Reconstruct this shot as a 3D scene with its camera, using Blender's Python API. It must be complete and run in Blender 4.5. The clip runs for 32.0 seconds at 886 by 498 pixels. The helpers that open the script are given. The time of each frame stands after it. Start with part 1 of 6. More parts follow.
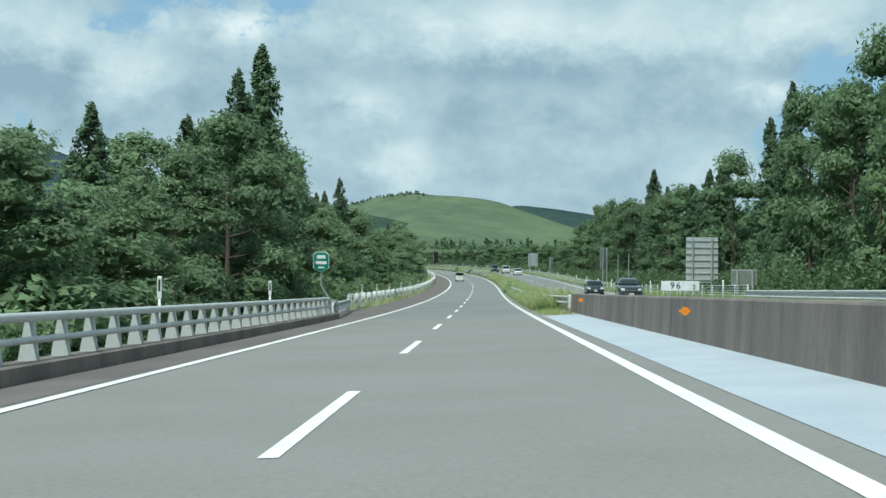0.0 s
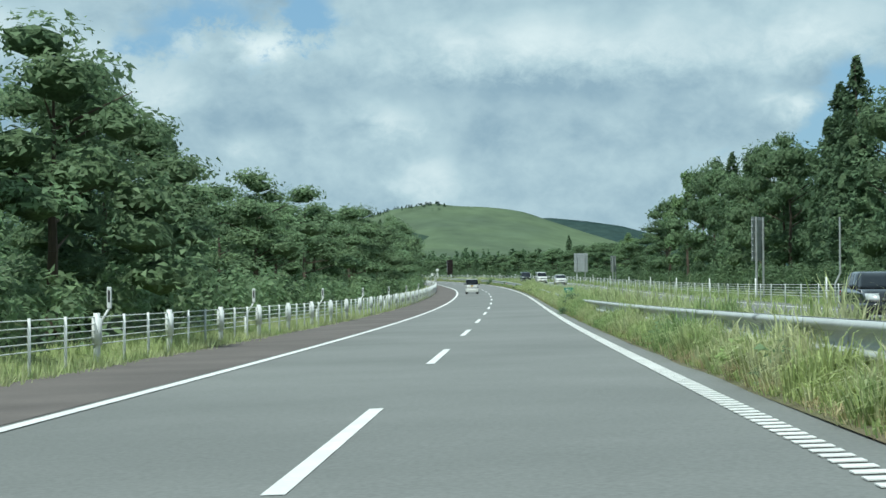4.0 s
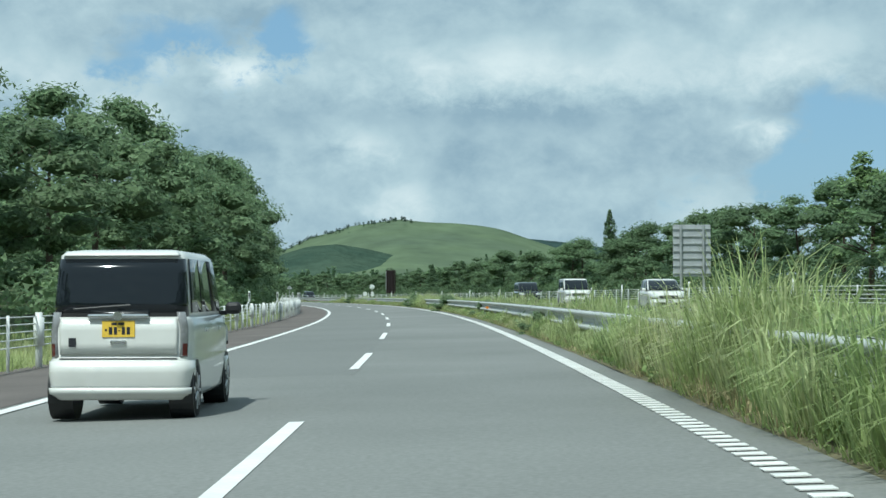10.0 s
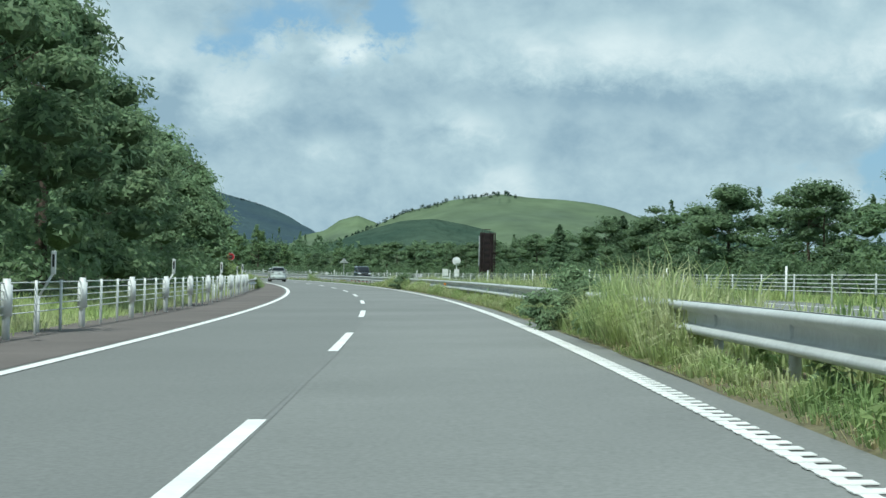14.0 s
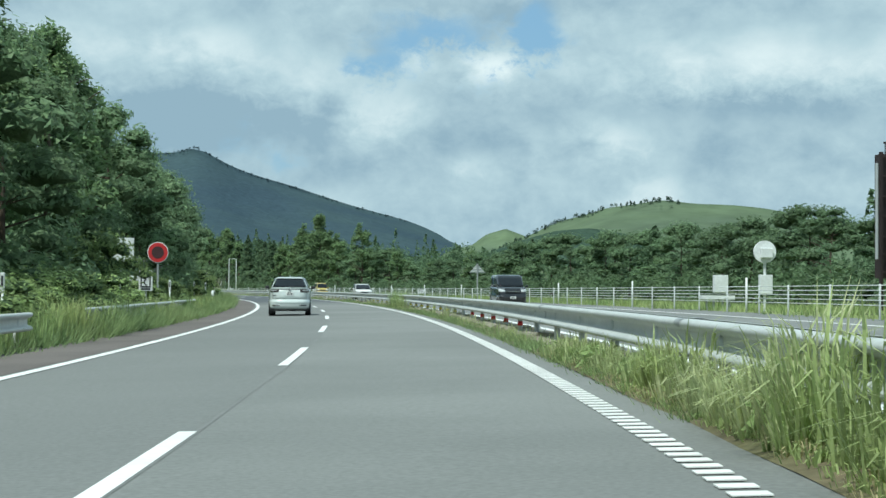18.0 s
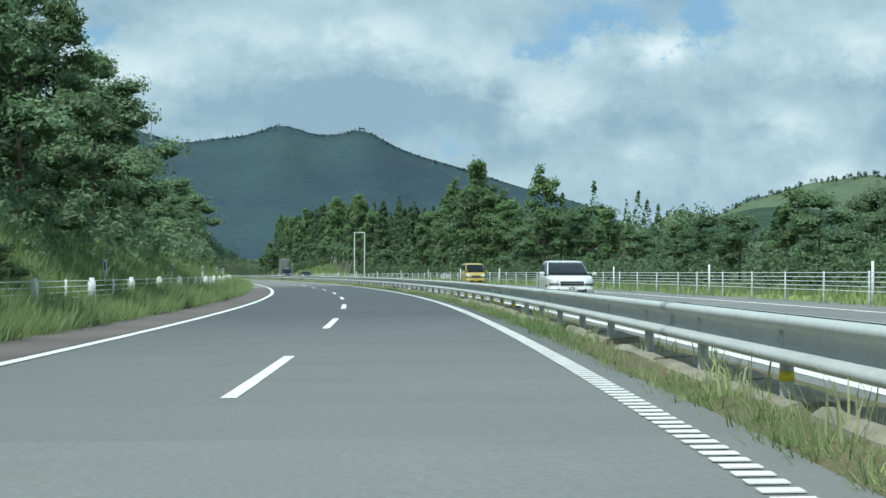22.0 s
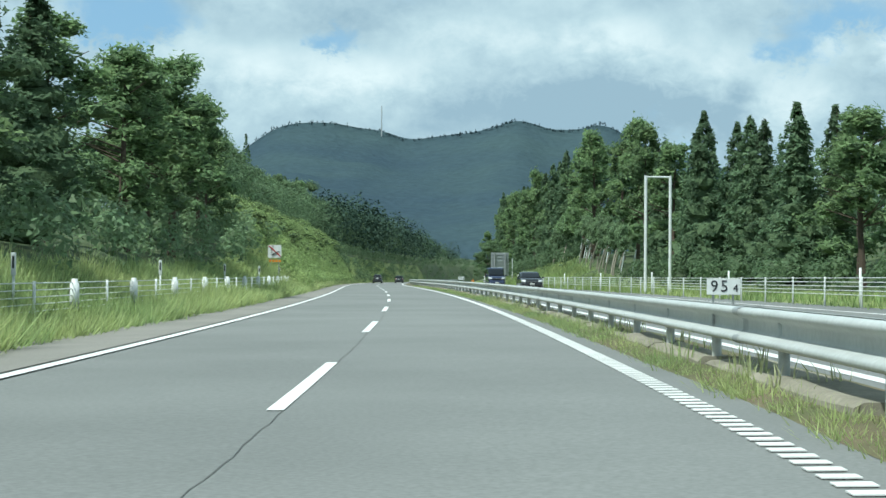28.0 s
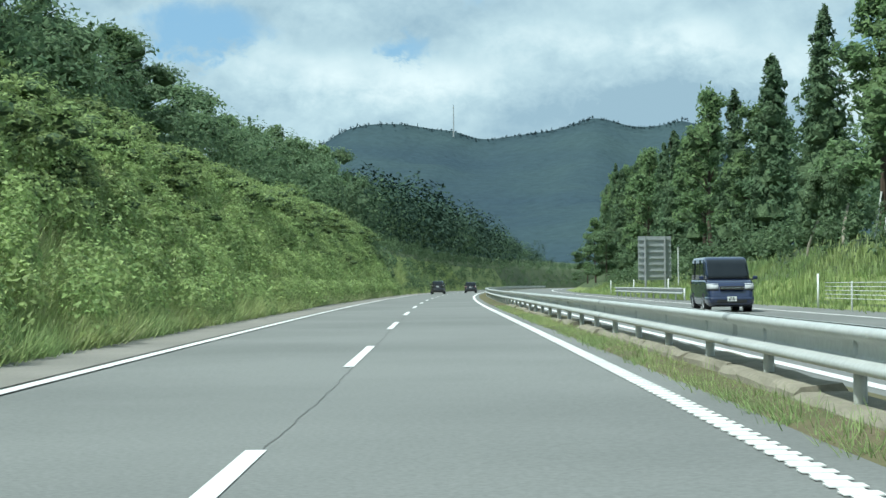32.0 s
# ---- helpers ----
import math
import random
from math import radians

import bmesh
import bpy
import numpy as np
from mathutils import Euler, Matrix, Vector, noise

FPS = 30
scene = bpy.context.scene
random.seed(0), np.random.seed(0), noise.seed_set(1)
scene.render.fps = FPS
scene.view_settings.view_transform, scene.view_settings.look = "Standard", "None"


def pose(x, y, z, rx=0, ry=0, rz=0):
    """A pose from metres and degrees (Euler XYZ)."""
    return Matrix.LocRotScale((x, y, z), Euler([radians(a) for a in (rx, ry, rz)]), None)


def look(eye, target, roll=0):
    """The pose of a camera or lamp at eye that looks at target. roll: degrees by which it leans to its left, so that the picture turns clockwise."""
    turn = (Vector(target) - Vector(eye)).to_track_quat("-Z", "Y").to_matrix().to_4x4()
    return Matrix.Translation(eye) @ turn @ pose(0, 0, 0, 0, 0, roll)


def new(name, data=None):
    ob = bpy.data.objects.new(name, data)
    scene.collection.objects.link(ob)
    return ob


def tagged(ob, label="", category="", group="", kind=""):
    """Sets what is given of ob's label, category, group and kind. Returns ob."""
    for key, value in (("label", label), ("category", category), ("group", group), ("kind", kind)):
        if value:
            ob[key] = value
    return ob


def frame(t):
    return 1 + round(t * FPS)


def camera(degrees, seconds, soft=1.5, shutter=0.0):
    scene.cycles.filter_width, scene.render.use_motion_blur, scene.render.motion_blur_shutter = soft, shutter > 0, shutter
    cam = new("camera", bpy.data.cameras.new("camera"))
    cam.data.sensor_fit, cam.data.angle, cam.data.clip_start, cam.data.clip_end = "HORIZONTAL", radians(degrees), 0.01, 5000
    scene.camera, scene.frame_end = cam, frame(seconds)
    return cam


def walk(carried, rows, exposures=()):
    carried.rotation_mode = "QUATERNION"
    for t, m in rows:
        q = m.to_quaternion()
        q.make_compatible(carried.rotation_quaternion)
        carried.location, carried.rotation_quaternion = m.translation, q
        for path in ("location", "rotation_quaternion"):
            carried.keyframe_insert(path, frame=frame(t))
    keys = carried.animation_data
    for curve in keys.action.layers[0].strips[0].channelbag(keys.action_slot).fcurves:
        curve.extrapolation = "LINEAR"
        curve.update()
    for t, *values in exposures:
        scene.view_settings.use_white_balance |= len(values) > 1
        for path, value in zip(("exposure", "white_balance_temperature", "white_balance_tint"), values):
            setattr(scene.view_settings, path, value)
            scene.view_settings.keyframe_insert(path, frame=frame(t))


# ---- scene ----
cam = camera(28.39, 32.0, soft=1.5)
# seconds, place, pitch, roll, yaw
PATH = [
    (0.0, -0.071, 0.002, 1.097, 0.120, -0.50, 0.000),
    (0.5, 0.295, 15.337, 0.762, 0.329, -0.30, 0.345),
    (1.0, 0.657, 30.683, 0.429, 0.423, -0.10, 0.402),
    (1.5, 1.013, 46.008, 0.099, 0.345, 0.00, 0.345),
    (2.0, 1.363, 61.285, -0.226, 0.267, -0.10, 0.172),
    (2.5, 1.716, 76.481, -0.544, 0.176, 0.10, 0.480),
    (3.0, 2.067, 91.602, -0.850, 0.200, 0.40, 1.132),
    (3.5, 2.386, 106.670, -1.140, 0.695, 0.40, 1.068),
    (5.5, 3.682, 166.833, -2.099, 0.642, 0.40, 0.107),
    (6.0, 4.014, 181.956, -2.288, 0.562, 0.50, 0.100),
    (6.5, 4.438, 197.156, -2.453, 0.334, 0.40, -0.017),
    (7.0, 4.855, 212.418, -2.594, 0.394, 0.00, -0.364),
    (7.5, 5.187, 227.699, -2.712, 0.822, 0.00, -0.621),
    (8.0, 5.493, 242.957, -2.804, 1.193, 0.50, -0.477),
    (8.5, 5.761, 258.149, -2.872, 1.622, 0.70, -0.160),
    (9.0, 5.979, 273.232, -2.918, 1.820, 0.50, -0.015),
    (9.5, 6.170, 288.122, -2.917, 1.777, 0.40, 0.100),
    (10.0, 6.291, 303.129, -2.904, 1.504, 0.20, -0.015),
    (10.5, 6.328, 318.615, -2.944, 0.944, -0.20, -0.762),
    (11.0, 6.269, 334.227, -2.978, 0.671, -0.40, -0.417),
    (11.5, 6.065, 349.698, -2.980, 0.875, -0.50, 0.515),
    (12.0, 5.751, 365.117, -2.981, 0.965, -0.90, 1.044),
    (12.5, 5.313, 380.484, -2.982, 0.995, -1.00, 1.549),
    (13.0, 4.748, 395.802, -2.983, 0.852, -0.80, 2.284),
    (13.5, 4.030, 411.100, -2.984, 0.768, -1.00, 2.960),
    (14.0, 3.168, 426.388, -2.985, 0.856, -1.30, 3.290),
    (14.5, 2.224, 441.643, -2.984, 0.876, -1.00, 3.870),
    (16.5, -3.212, 501.720, -2.979, 0.993, -0.90, 7.145),
    (17.0, -5.007, 516.357, -2.978, 1.243, -0.40, 7.380),
    (17.5, -6.886, 530.851, -2.975, 1.311, -0.10, 7.897),
    (18.0, -8.930, 545.215, -2.973, 1.322, -0.30, 8.184),
    (18.5, -11.209, 559.407, -2.972, 0.947, -1.10, 8.472),
    (19.0, -13.621, 573.411, -2.971, 0.801, -0.70, 9.564),
    (19.5, -16.242, 587.177, -2.973, 0.759, -0.20, 10.389),
    (20.0, -18.976, 600.721, -2.974, 0.832, 0.20, 10.811),
    (20.5, -21.711, 613.783, -2.974, 0.950, 0.20, 11.302),
    (21.0, -24.688, 627.258, -2.975, 1.011, 0.00, 12.310),
    (21.5, -27.687, 640.296, -2.974, 0.998, -0.20, 13.147),
    (22.0, -30.802, 653.209, -2.974, 0.812, -0.20, 13.754),
    (22.5, -34.158, 666.505, -2.974, 0.626, 0.10, 14.246),
    (23.0, -37.585, 679.528, -2.974, 0.555, 0.20, 15.140),
    (23.5, -40.544, 690.144, -2.974, 0.662, -0.10, 16.060),
    (24.0, -43.975, 702.033, -2.975, 0.770, -0.20, 16.462),
    (24.5, -48.094, 715.730, -2.975, 0.763, -0.20, 17.037),
    (25.0, -52.126, 728.521, -2.976, 0.755, -0.10, 17.899),
    (25.5, -56.320, 741.240, -2.976, 0.759, -0.30, 18.762),
    (27.5, -75.158, 793.600, -2.979, 0.878, -0.30, 20.940),
    (28.0, -80.184, 806.623, -2.980, 0.883, -0.40, 21.515),
    (28.5, -85.163, 819.294, -2.980, 0.877, -0.30, 21.906),
    (29.0, -90.465, 832.498, -2.980, 0.872, -0.10, 22.298),
    (29.5, -95.828, 845.612, -2.980, 0.867, 0.00, 22.920),
    (30.0, -100.984, 858.015, -2.979, 0.919, 0.20, 23.311),
    (30.5, -106.325, 870.760, -2.979, 1.060, 0.36, 23.678),
    (31.0, -111.698, 883.396, -2.978, 1.150, 0.62, 23.929),
    (31.5, -116.892, 895.343, -2.959, 1.130, 0.50, 24.159),
    (32.0, -122.643, 908.405, -2.929, 1.080, 0.50, 23.987),
]
walk(cam, [(t, pose(x, y, z, 90 + p, r, w)) for t, x, y, z, p, r, w in PATH],
     exposures=[(0.0, 0.03, 5800, -6), (9.0, -0.03, 5750, -6), (18.0, 0.05, 5800, -6), (21.0, 0.03, 5750, -6), (23.5, 0.08, 5600, -5), (25.0, 0.10, 5600, -5), (28.0, 0.22, 5800, -6), (32.0, 0.25, 5800, -6)])

# the road's line: metres along it, heading in degrees; and its grade in percent
HEADING = [(-200, -1.4), (0, -1.4), (60, -1.31), (200, -1.4), (250, -1.13), (295, -0.44), (355, 0.97), (415, 2.87), (470, 5.07), (540, 8.66), (598, 11.26), (660, 14.17), (705, 16.0), (755, 18.87), (835, 21.81), (900, 23.24), (945, 24.15), (1000, 24.15), (1060, 23.3), (1150, 21.9), (1250, 20.0), (1400, 15.5), (1500, 11.0), (1600, 9.0), (2600, 9.0)]
GRADE = [(-200, -2.2), (0, -2.2), (80, -2.1), (181, -1.2), (273, -0.2), (330, 0), (940, 0), (1000, -0.2), (2600, -0.2)]
BANK = [(-200, 0.042), (0, 0.042), (60, 0.036), (182, 0.029), (334, 0.027), (396, 0.034), (517, 0.025), (575, 0.022), (683, 0.013), (734, 0.014), (817, 0.017), (900, 0.006), (960, 0.004), (2600, 0.004)]


# ---------------------------------------------------------------- light
SUN_AZ, SUN_EL = radians(206), radians(60)


def build_world():
    w = bpy.data.worlds.new("sky")
    scene.world = w
    w.use_nodes = True
    nt = w.node_tree
    N, L = nt.nodes, nt.links
    N.clear()
    out = N.new("ShaderNodeOutputWorld")
    bg = N.new("ShaderNodeBackground")
    L.new(bg.outputs[0], out.inputs[0])
    sky = N.new("ShaderNodeTexSky")
    sky.sky_type, sky.sun_disc = "NISHITA", False
    sky.sun_elevation, sky.sun_rotation = SUN_EL, SUN_AZ
    sky.altitude, sky.air_density, sky.dust_density, sky.ozone_density = 300, 1.0, 1.2, 1.2
    tc = N.new("ShaderNodeTexCoord")

    def m(op, a, b=None, c=None, clamp=False):
        n = N.new("ShaderNodeMath")
        n.operation, n.use_clamp = op, clamp
        for i, v in enumerate((a, b, c)):
            if v is None:
                continue
            if hasattr(v, "is_linked"):
                L.new(v, n.inputs[i])
            else:
                n.inputs[i].default_value = v
        return n.outputs[0]

    sep = N.new("ShaderNodeSeparateXYZ")
    L.new(tc.outputs["Generated"], sep.inputs[0])
    x, y, z = sep.outputs
    hyp = m("SQRT", m("ADD", m("MULTIPLY", x, x), m("MULTIPLY", y, y)))
    az = m("MULTIPLY", m("ARCTAN2", x, y), 180 / math.pi)      # degrees, to the right
    el = m("MULTIPLY", m("ARCTAN2", z, hyp), 180 / math.pi)
    comb = N.new("ShaderNodeCombineXYZ")
    L.new(az, comb.inputs[0])
    L.new(m("MULTIPLY", el, 1.35), comb.inputs[1])

    def tex(scale, detail, rough, off=0.0, dist=0.0, rise=0.0):
        mp = N.new("ShaderNodeMapping")
        L.new(comb.outputs[0], mp.inputs[0])
        mp.inputs["Location"].default_value = (off - rise * 0.5, off * 0.7 + rise, off * 0.3)
        t = N.new("ShaderNodeTexNoise")
        L.new(mp.outputs[0], t.inputs["Vector"])
        t.inputs["Scale"].default_value, t.inputs["Detail"].default_value = scale, detail
        t.inputs["Roughness"].default_value, t.inputs["Distortion"].default_value = rough, dist
        return t.outputs[0]

    big, mid, fine = tex(0.22, 3, 0.5, 3.1), tex(0.62, 5, 0.55, 11.7, 0.25), tex(1.5, 8, 0.66, 5.3, 0.35)

    def heaps(table, wander, ragged):
        """Soft heaps at their azimuth and elevation, with ragged edges."""
        total = None
        for a, e, ra, re, k in table:
            da = m("DIVIDE", m("SUBTRACT", m("ADD", az, m("MULTIPLY", m("SUBTRACT", mid, 0.5), wander)), a), ra)
            de = m("DIVIDE", m("SUBTRACT", m("ADD", el, m("MULTIPLY", m("SUBTRACT", fine, 0.5), ragged)), e), re)
            g = m("MULTIPLY", m("EXPONENT", m("MULTIPLY", m("ADD", m("MULTIPLY", da, da), m("MULTIPLY", de, de)), -1.0)), k)
            total = g if total is None else m("ADD", total, g)
        return total

    # how much blue shows between the clouds
    blue = m("ADD", heaps(GAPS, 3.4, 2.0), m("MULTIPLY", m("SUBTRACT", big, 0.55), 1.5))
    blue = m("ADD", blue, m("MULTIPLY", m("SUBTRACT", mid, 0.5), 0.8))
    blue = m("ADD", blue, m("MULTIPLY", m("SUBTRACT", fine, 0.5), 0.7))
    ramp = N.new("ShaderNodeMapRange")
    ramp.interpolation_type = "SMOOTHSTEP"
    L.new(blue, ramp.inputs[0])
    ramp.inputs[1].default_value, ramp.inputs[2].default_value = 0.2, 0.75
    # lit heaps and grey undersides
    here, above = tex(0.25, 5, 0.48, 21.3, 0.3), tex(0.25, 5, 0.48, 21.3, 0.3, 1.0)
    lit = m("ADD", m("MULTIPLY", m("SUBTRACT", here, above), 1.0), m("MULTIPLY", m("SUBTRACT", mid, 0.5), 0.5))
    lit = m("ADD", m("ADD", lit, 0.22), m("MULTIPLY", heaps(PUFFS, 2.4, 0.8), 1.45))
    lit = m("ADD", lit, m("MULTIPLY", m("SUBTRACT", fine, 0.5), 0.42))
    col = N.new("ShaderNodeValToRGB")
    L.new(lit, col.inputs[0])
    r = col.color_ramp
    r.elements[0].position, r.elements[0].color = 0.0, CLOUD[0]
    r.elements[1].position, r.elements[1].color = 1.0, CLOUD[2]
    e1 = r.elements.new(0.45)
    e1.color = CLOUD[1]
    gain = N.new("ShaderNodeVectorMath")
    gain.operation = "SCALE"
    L.new(sky.outputs[0], gain.inputs[0])
    gain.inputs["Scale"].default_value = 0.10
    tint = N.new("ShaderNodeMix")
    tint.data_type = "RGBA"
    tint.inputs[0].default_value = 0.6
    L.new(gain.outputs[0], tint.inputs[6])
    tint.inputs[7].default_value = BLUE_SKY
    mix = N.new("ShaderNodeMix")
    mix.data_type = "RGBA"
    L.new(ramp.outputs[0], mix.inputs[0])
    L.new(col.outputs[0], mix.inputs[6])
    L.new(tint.outputs[2], mix.inputs[7])
    L.new(mix.outputs[2], bg.inputs[0])
    bg.inputs[1].default_value = 1.0


# azimuth and elevation in degrees, half sizes, amount
PUFFS = [(-6.67, 7.2, 1.0, 0.55, 0.55), (-10.3, 5.8, 1.4, 0.9, 0.4), (-2.52, 5.0, 1.1, 0.7, 0.36), (-1.17, 2.99, 1.2, 1.0, 0.4), (1.16, 7.4, 3.7, 1.0, 0.4), (6.7, 7.3, 3.7, 1.0, 0.28), (11.9, 7.6, 2.2, 1.0, 0.42),
         (10.4, 5.2, 0.8, 0.42, 0.5), (9.0, 2.6, 1.8, 0.7, 0.25), (2.1, 5.95, 4.8, 0.5, -0.2), (-12.7, 6.9, 2.2, 0.9, 0.2), (-9.3, 7.4, 0.7, 0.5, 0.3), (-5.2, 4.6, 0.6, 0.6, 0.16), (-7.0, 4.1, 0.5, 0.4, 0.14),
         (-12.3, 2.7, 2.0, 0.7, 0.15), (-15.6, 7.8, 1.5, 0.9, 0.4), (-20.5, 8.0, 2.4, 1.0, 0.25), (-15.8, 5.5, 3.4, 0.8, -0.28), (-24.8, 6.6, 3.2, 0.8, 0.42), (-18.0, 5.2, 3.0, 0.9, -0.24), (-28.6, 6.8, 2.2, 0.8, 0.25)]
GAPS = [(-5.2, 8.3, 1.3, 1.3, 1.0), (-8.4, 8.3, 1.6, 0.7, 0.6), (-10.6, 7.4, 1.2, 1.0, 0.6), (13.2, 5.0, 2.6, 2.0, 1.2), (10.2, 3.6, 2.2, 1.1, 0.7), (5.0, 2.2, 4.0, 0.7, 0.35), (-31.9, 8.2, 2.6, 1.3, 1.0), (-25.1, 7.6, 0.9, 0.6, 0.7), (-15, 4.6, 5.0, 0.9, 0.12)]
CLOUD = [(0.34, 0.43, 0.51, 1), (0.54, 0.62, 0.665, 1), (0.84, 0.85, 0.85, 1)]
BLUE_SKY = (0.29, 0.46, 0.66, 1)


build_world()

sun_data = bpy.data.lights.new("sun", "SUN")
sun_data.energy, sun_data.angle, sun_data.color = 4.4, radians(1.2), (1.0, 0.93, 0.86)
sun = new("sun", sun_data)
_d = Vector((math.sin(SUN_AZ) * math.cos(SUN_EL), math.cos(SUN_AZ) * math.cos(SUN_EL), math.sin(SUN_EL)))
sun.matrix_world = look(tuple(_d * 400), (0, 0, 0))


# ---------------------------------------------------------------- materials
def material(name, base, rough=0.7, metal=0.0, vary=0.25, scale=2.0, fine=40.0, bump=0.15, dist=0.01, second=None, mix_scale=0.4, spec=0.5, coat=0.0, island=0.0, rand=0.0, translucent=0.0, stretch=None):
    mt = bpy.data.materials.new(name)
    mt.use_nodes = True
    nt = mt.node_tree
    N, L = nt.nodes, nt.links
    bs = N["Principled BSDF"]
    bs.inputs["Roughness"].default_value, bs.inputs["Metallic"].default_value = rough, metal
    bs.inputs["Specular IOR Level"].default_value, bs.inputs["Coat Weight"].default_value = spec, coat
    tc = N.new("ShaderNodeTexCoord")
    vec = tc.outputs["Object"]
    if stretch:
        mp = N.new("ShaderNodeMapping")
        L.new(vec, mp.inputs[0])
        mp.inputs["Scale"].default_value = stretch
        vec = mp.outputs[0]

    def noise_tex(sc, detail, rgh=0.55):
        t = N.new("ShaderNodeTexNoise")
        L.new(vec, t.inputs["Vector"])
        t.inputs["Scale"].default_value, t.inputs["Detail"].default_value, t.inputs["Roughness"].default_value = sc, detail, rgh
        return t.outputs[0]

    big, small = noise_tex(scale, 5), noise_tex(fine, 3)
    a = N.new("ShaderNodeMix")
    a.data_type = "RGBA"
    c2 = second or tuple(c * (1 - vary) for c in base)
    a.inputs[6].default_value, a.inputs[7].default_value = (*base, 1), (*c2, 1)
    rg = N.new("ShaderNodeMapRange")
    L.new(big, rg.inputs[0])
    rg.inputs[1].default_value, rg.inputs[2].default_value = 0.35, 0.65
    L.new(rg.outputs[0], a.inputs[0])
    hsv = N.new("ShaderNodeHueSaturation")
    L.new(a.outputs[2], hsv.inputs["Color"])
    val = N.new("ShaderNodeMapRange")
    L.new(small, val.inputs[0])
    val.inputs[1].default_value, val.inputs[2].default_value = 0.25, 0.75
    val.inputs[3].default_value, val.inputs[4].default_value = 1 - vary * 0.6, 1 + vary * 0.6
    v = val.outputs[0]
    for amount, node, sock in ((island, "ShaderNodeNewGeometry", "Random Per Island"), (rand, "ShaderNodeObjectInfo", "Random")):
        if amount:
            g = N.new(node)
            mr = N.new("ShaderNodeMapRange")
            L.new(g.outputs[sock], mr.inputs[0])
            mr.inputs[3].default_value, mr.inputs[4].default_value = 1 - amount, 1 + amount
            mu = N.new("ShaderNodeMath")
            mu.operation = "MULTIPLY"
            L.new(v, mu.inputs[0])
            L.new(mr.outputs[0], mu.inputs[1])
            v = mu.outputs[0]
    L.new(v, hsv.inputs["Value"])
    L.new(hsv.outputs[0], bs.inputs["Base Color"])
    if bump:
        b = N.new("ShaderNodeBump")
        b.inputs["Strength"].default_value, b.inputs["Distance"].default_value = bump, dist
        L.new(small, b.inputs["Height"])
        L.new(b.outputs[0], bs.inputs["Normal"])
    if translucent:
        tr = N.new("ShaderNodeBsdfTranslucent")
        L.new(hsv.outputs[0], tr.inputs[0])
        mx = N.new("ShaderNodeMixShader")
        mx.inputs[0].default_value = translucent
        L.new(bs.outputs[0], mx.inputs[1])
        L.new(tr.outputs[0], mx.inputs[2])
        L.new(mx.outputs[0], N["Material Output"].inputs[0])
    return mt


ASPHALT = material("asphalt", (0.200, 0.205, 0.196), 0.85, vary=0.3, scale=0.16, fine=22, bump=0.3, second=(0.158, 0.163, 0.156))
ASPHALT_PALE = material("pale_asphalt", (0.215, 0.208, 0.195), 0.85, vary=0.28, scale=0.25, fine=22, bump=0.4, second=(0.19, 0.185, 0.17))
CRACK = material("joint_sealer", (0.125, 0.127, 0.122), 0.8, vary=0.3, scale=1.0, fine=12, bump=0.2)
# asphalt made darker and bluer, as the cloud shadow on the road
ASPHALT_CLOUD_SHADE = material("cloud_shade_asphalt", (0.080, 0.088, 0.096), 0.8, vary=0.3, scale=0.12, fine=30, bump=0.3, second=(0.070, 0.077, 0.085))
SEAM = material("dark_seam", (0.160, 0.164, 0.158), 0.85, vary=0.3, scale=0.4, fine=22, bump=0.3, second=(0.178, 0.182, 0.176))
ASPHALT_LANE = material("darker_lane_asphalt", (0.176, 0.181, 0.174), 0.85, vary=0.3, scale=0.16, fine=22, bump=0.3, second=(0.156, 0.161, 0.155))
SHOULDER = material("shoulder_asphalt", (0.15, 0.13, 0.12), 0.9, vary=0.3, scale=0.3, fine=25, bump=0.4)
SHOULDER_PALE = material("pale_shoulder_asphalt", (0.25, 0.235, 0.21), 0.9, vary=0.3, scale=0.3, fine=25, bump=0.4, second=(0.20, 0.19, 0.17))
PAINT = material("road_paint", (0.80, 0.80, 0.78), 0.6, vary=0.12, scale=1.5, fine=20, bump=0.1, second=(0.68, 0.68, 0.66))
BLUE = material("blue_coating", (0.36, 0.40, 0.45), 0.8, vary=0.12, scale=0.5, fine=18, bump=0.2, second=(0.42, 0.46, 0.50))
SLAB = material("weathered_slab", (0.30, 0.275, 0.215), 0.95, vary=0.3, scale=1.1, fine=18, bump=0.4, second=(0.20, 0.185, 0.14))
SANDY = material("sandy_concrete", (0.30, 0.255, 0.185), 0.95, vary=0.35, scale=0.5, fine=14, bump=0.4, second=(0.26, 0.22, 0.14))
OLD_CONCRETE = material("stained_concrete", (0.20, 0.175, 0.155), 0.9, vary=0.3, scale=0.7, fine=12, bump=0.3, second=(0.12, 0.105, 0.095), stretch=(1, 1, 0.35))
STEEL = material("galvanised_steel", (0.53, 0.55, 0.535), 0.5, metal=0.15, vary=0.16, scale=1.2, fine=14, bump=0.05, second=(0.47, 0.49, 0.475))
DULL_STEEL = material("weathered_steel", (0.40, 0.42, 0.42), 0.55, metal=0.4, vary=0.2, scale=1.5, fine=14, bump=0.05)
WHITE_METAL = material("white_painted_metal", (0.72, 0.74, 0.73), 0.5, vary=0.15, scale=2, fine=12, bump=0.03)
SOIL = material("soil", (0.14, 0.11, 0.065), 0.95, vary=0.4, scale=0.6, fine=6, bump=0.6, second=(0.09, 0.10, 0.035))
TURF = material("turf", (0.24, 0.28, 0.09), 0.95, vary=0.4, scale=0.25, fine=7, bump=0.8, dist=0.05, second=(0.15, 0.19, 0.06))
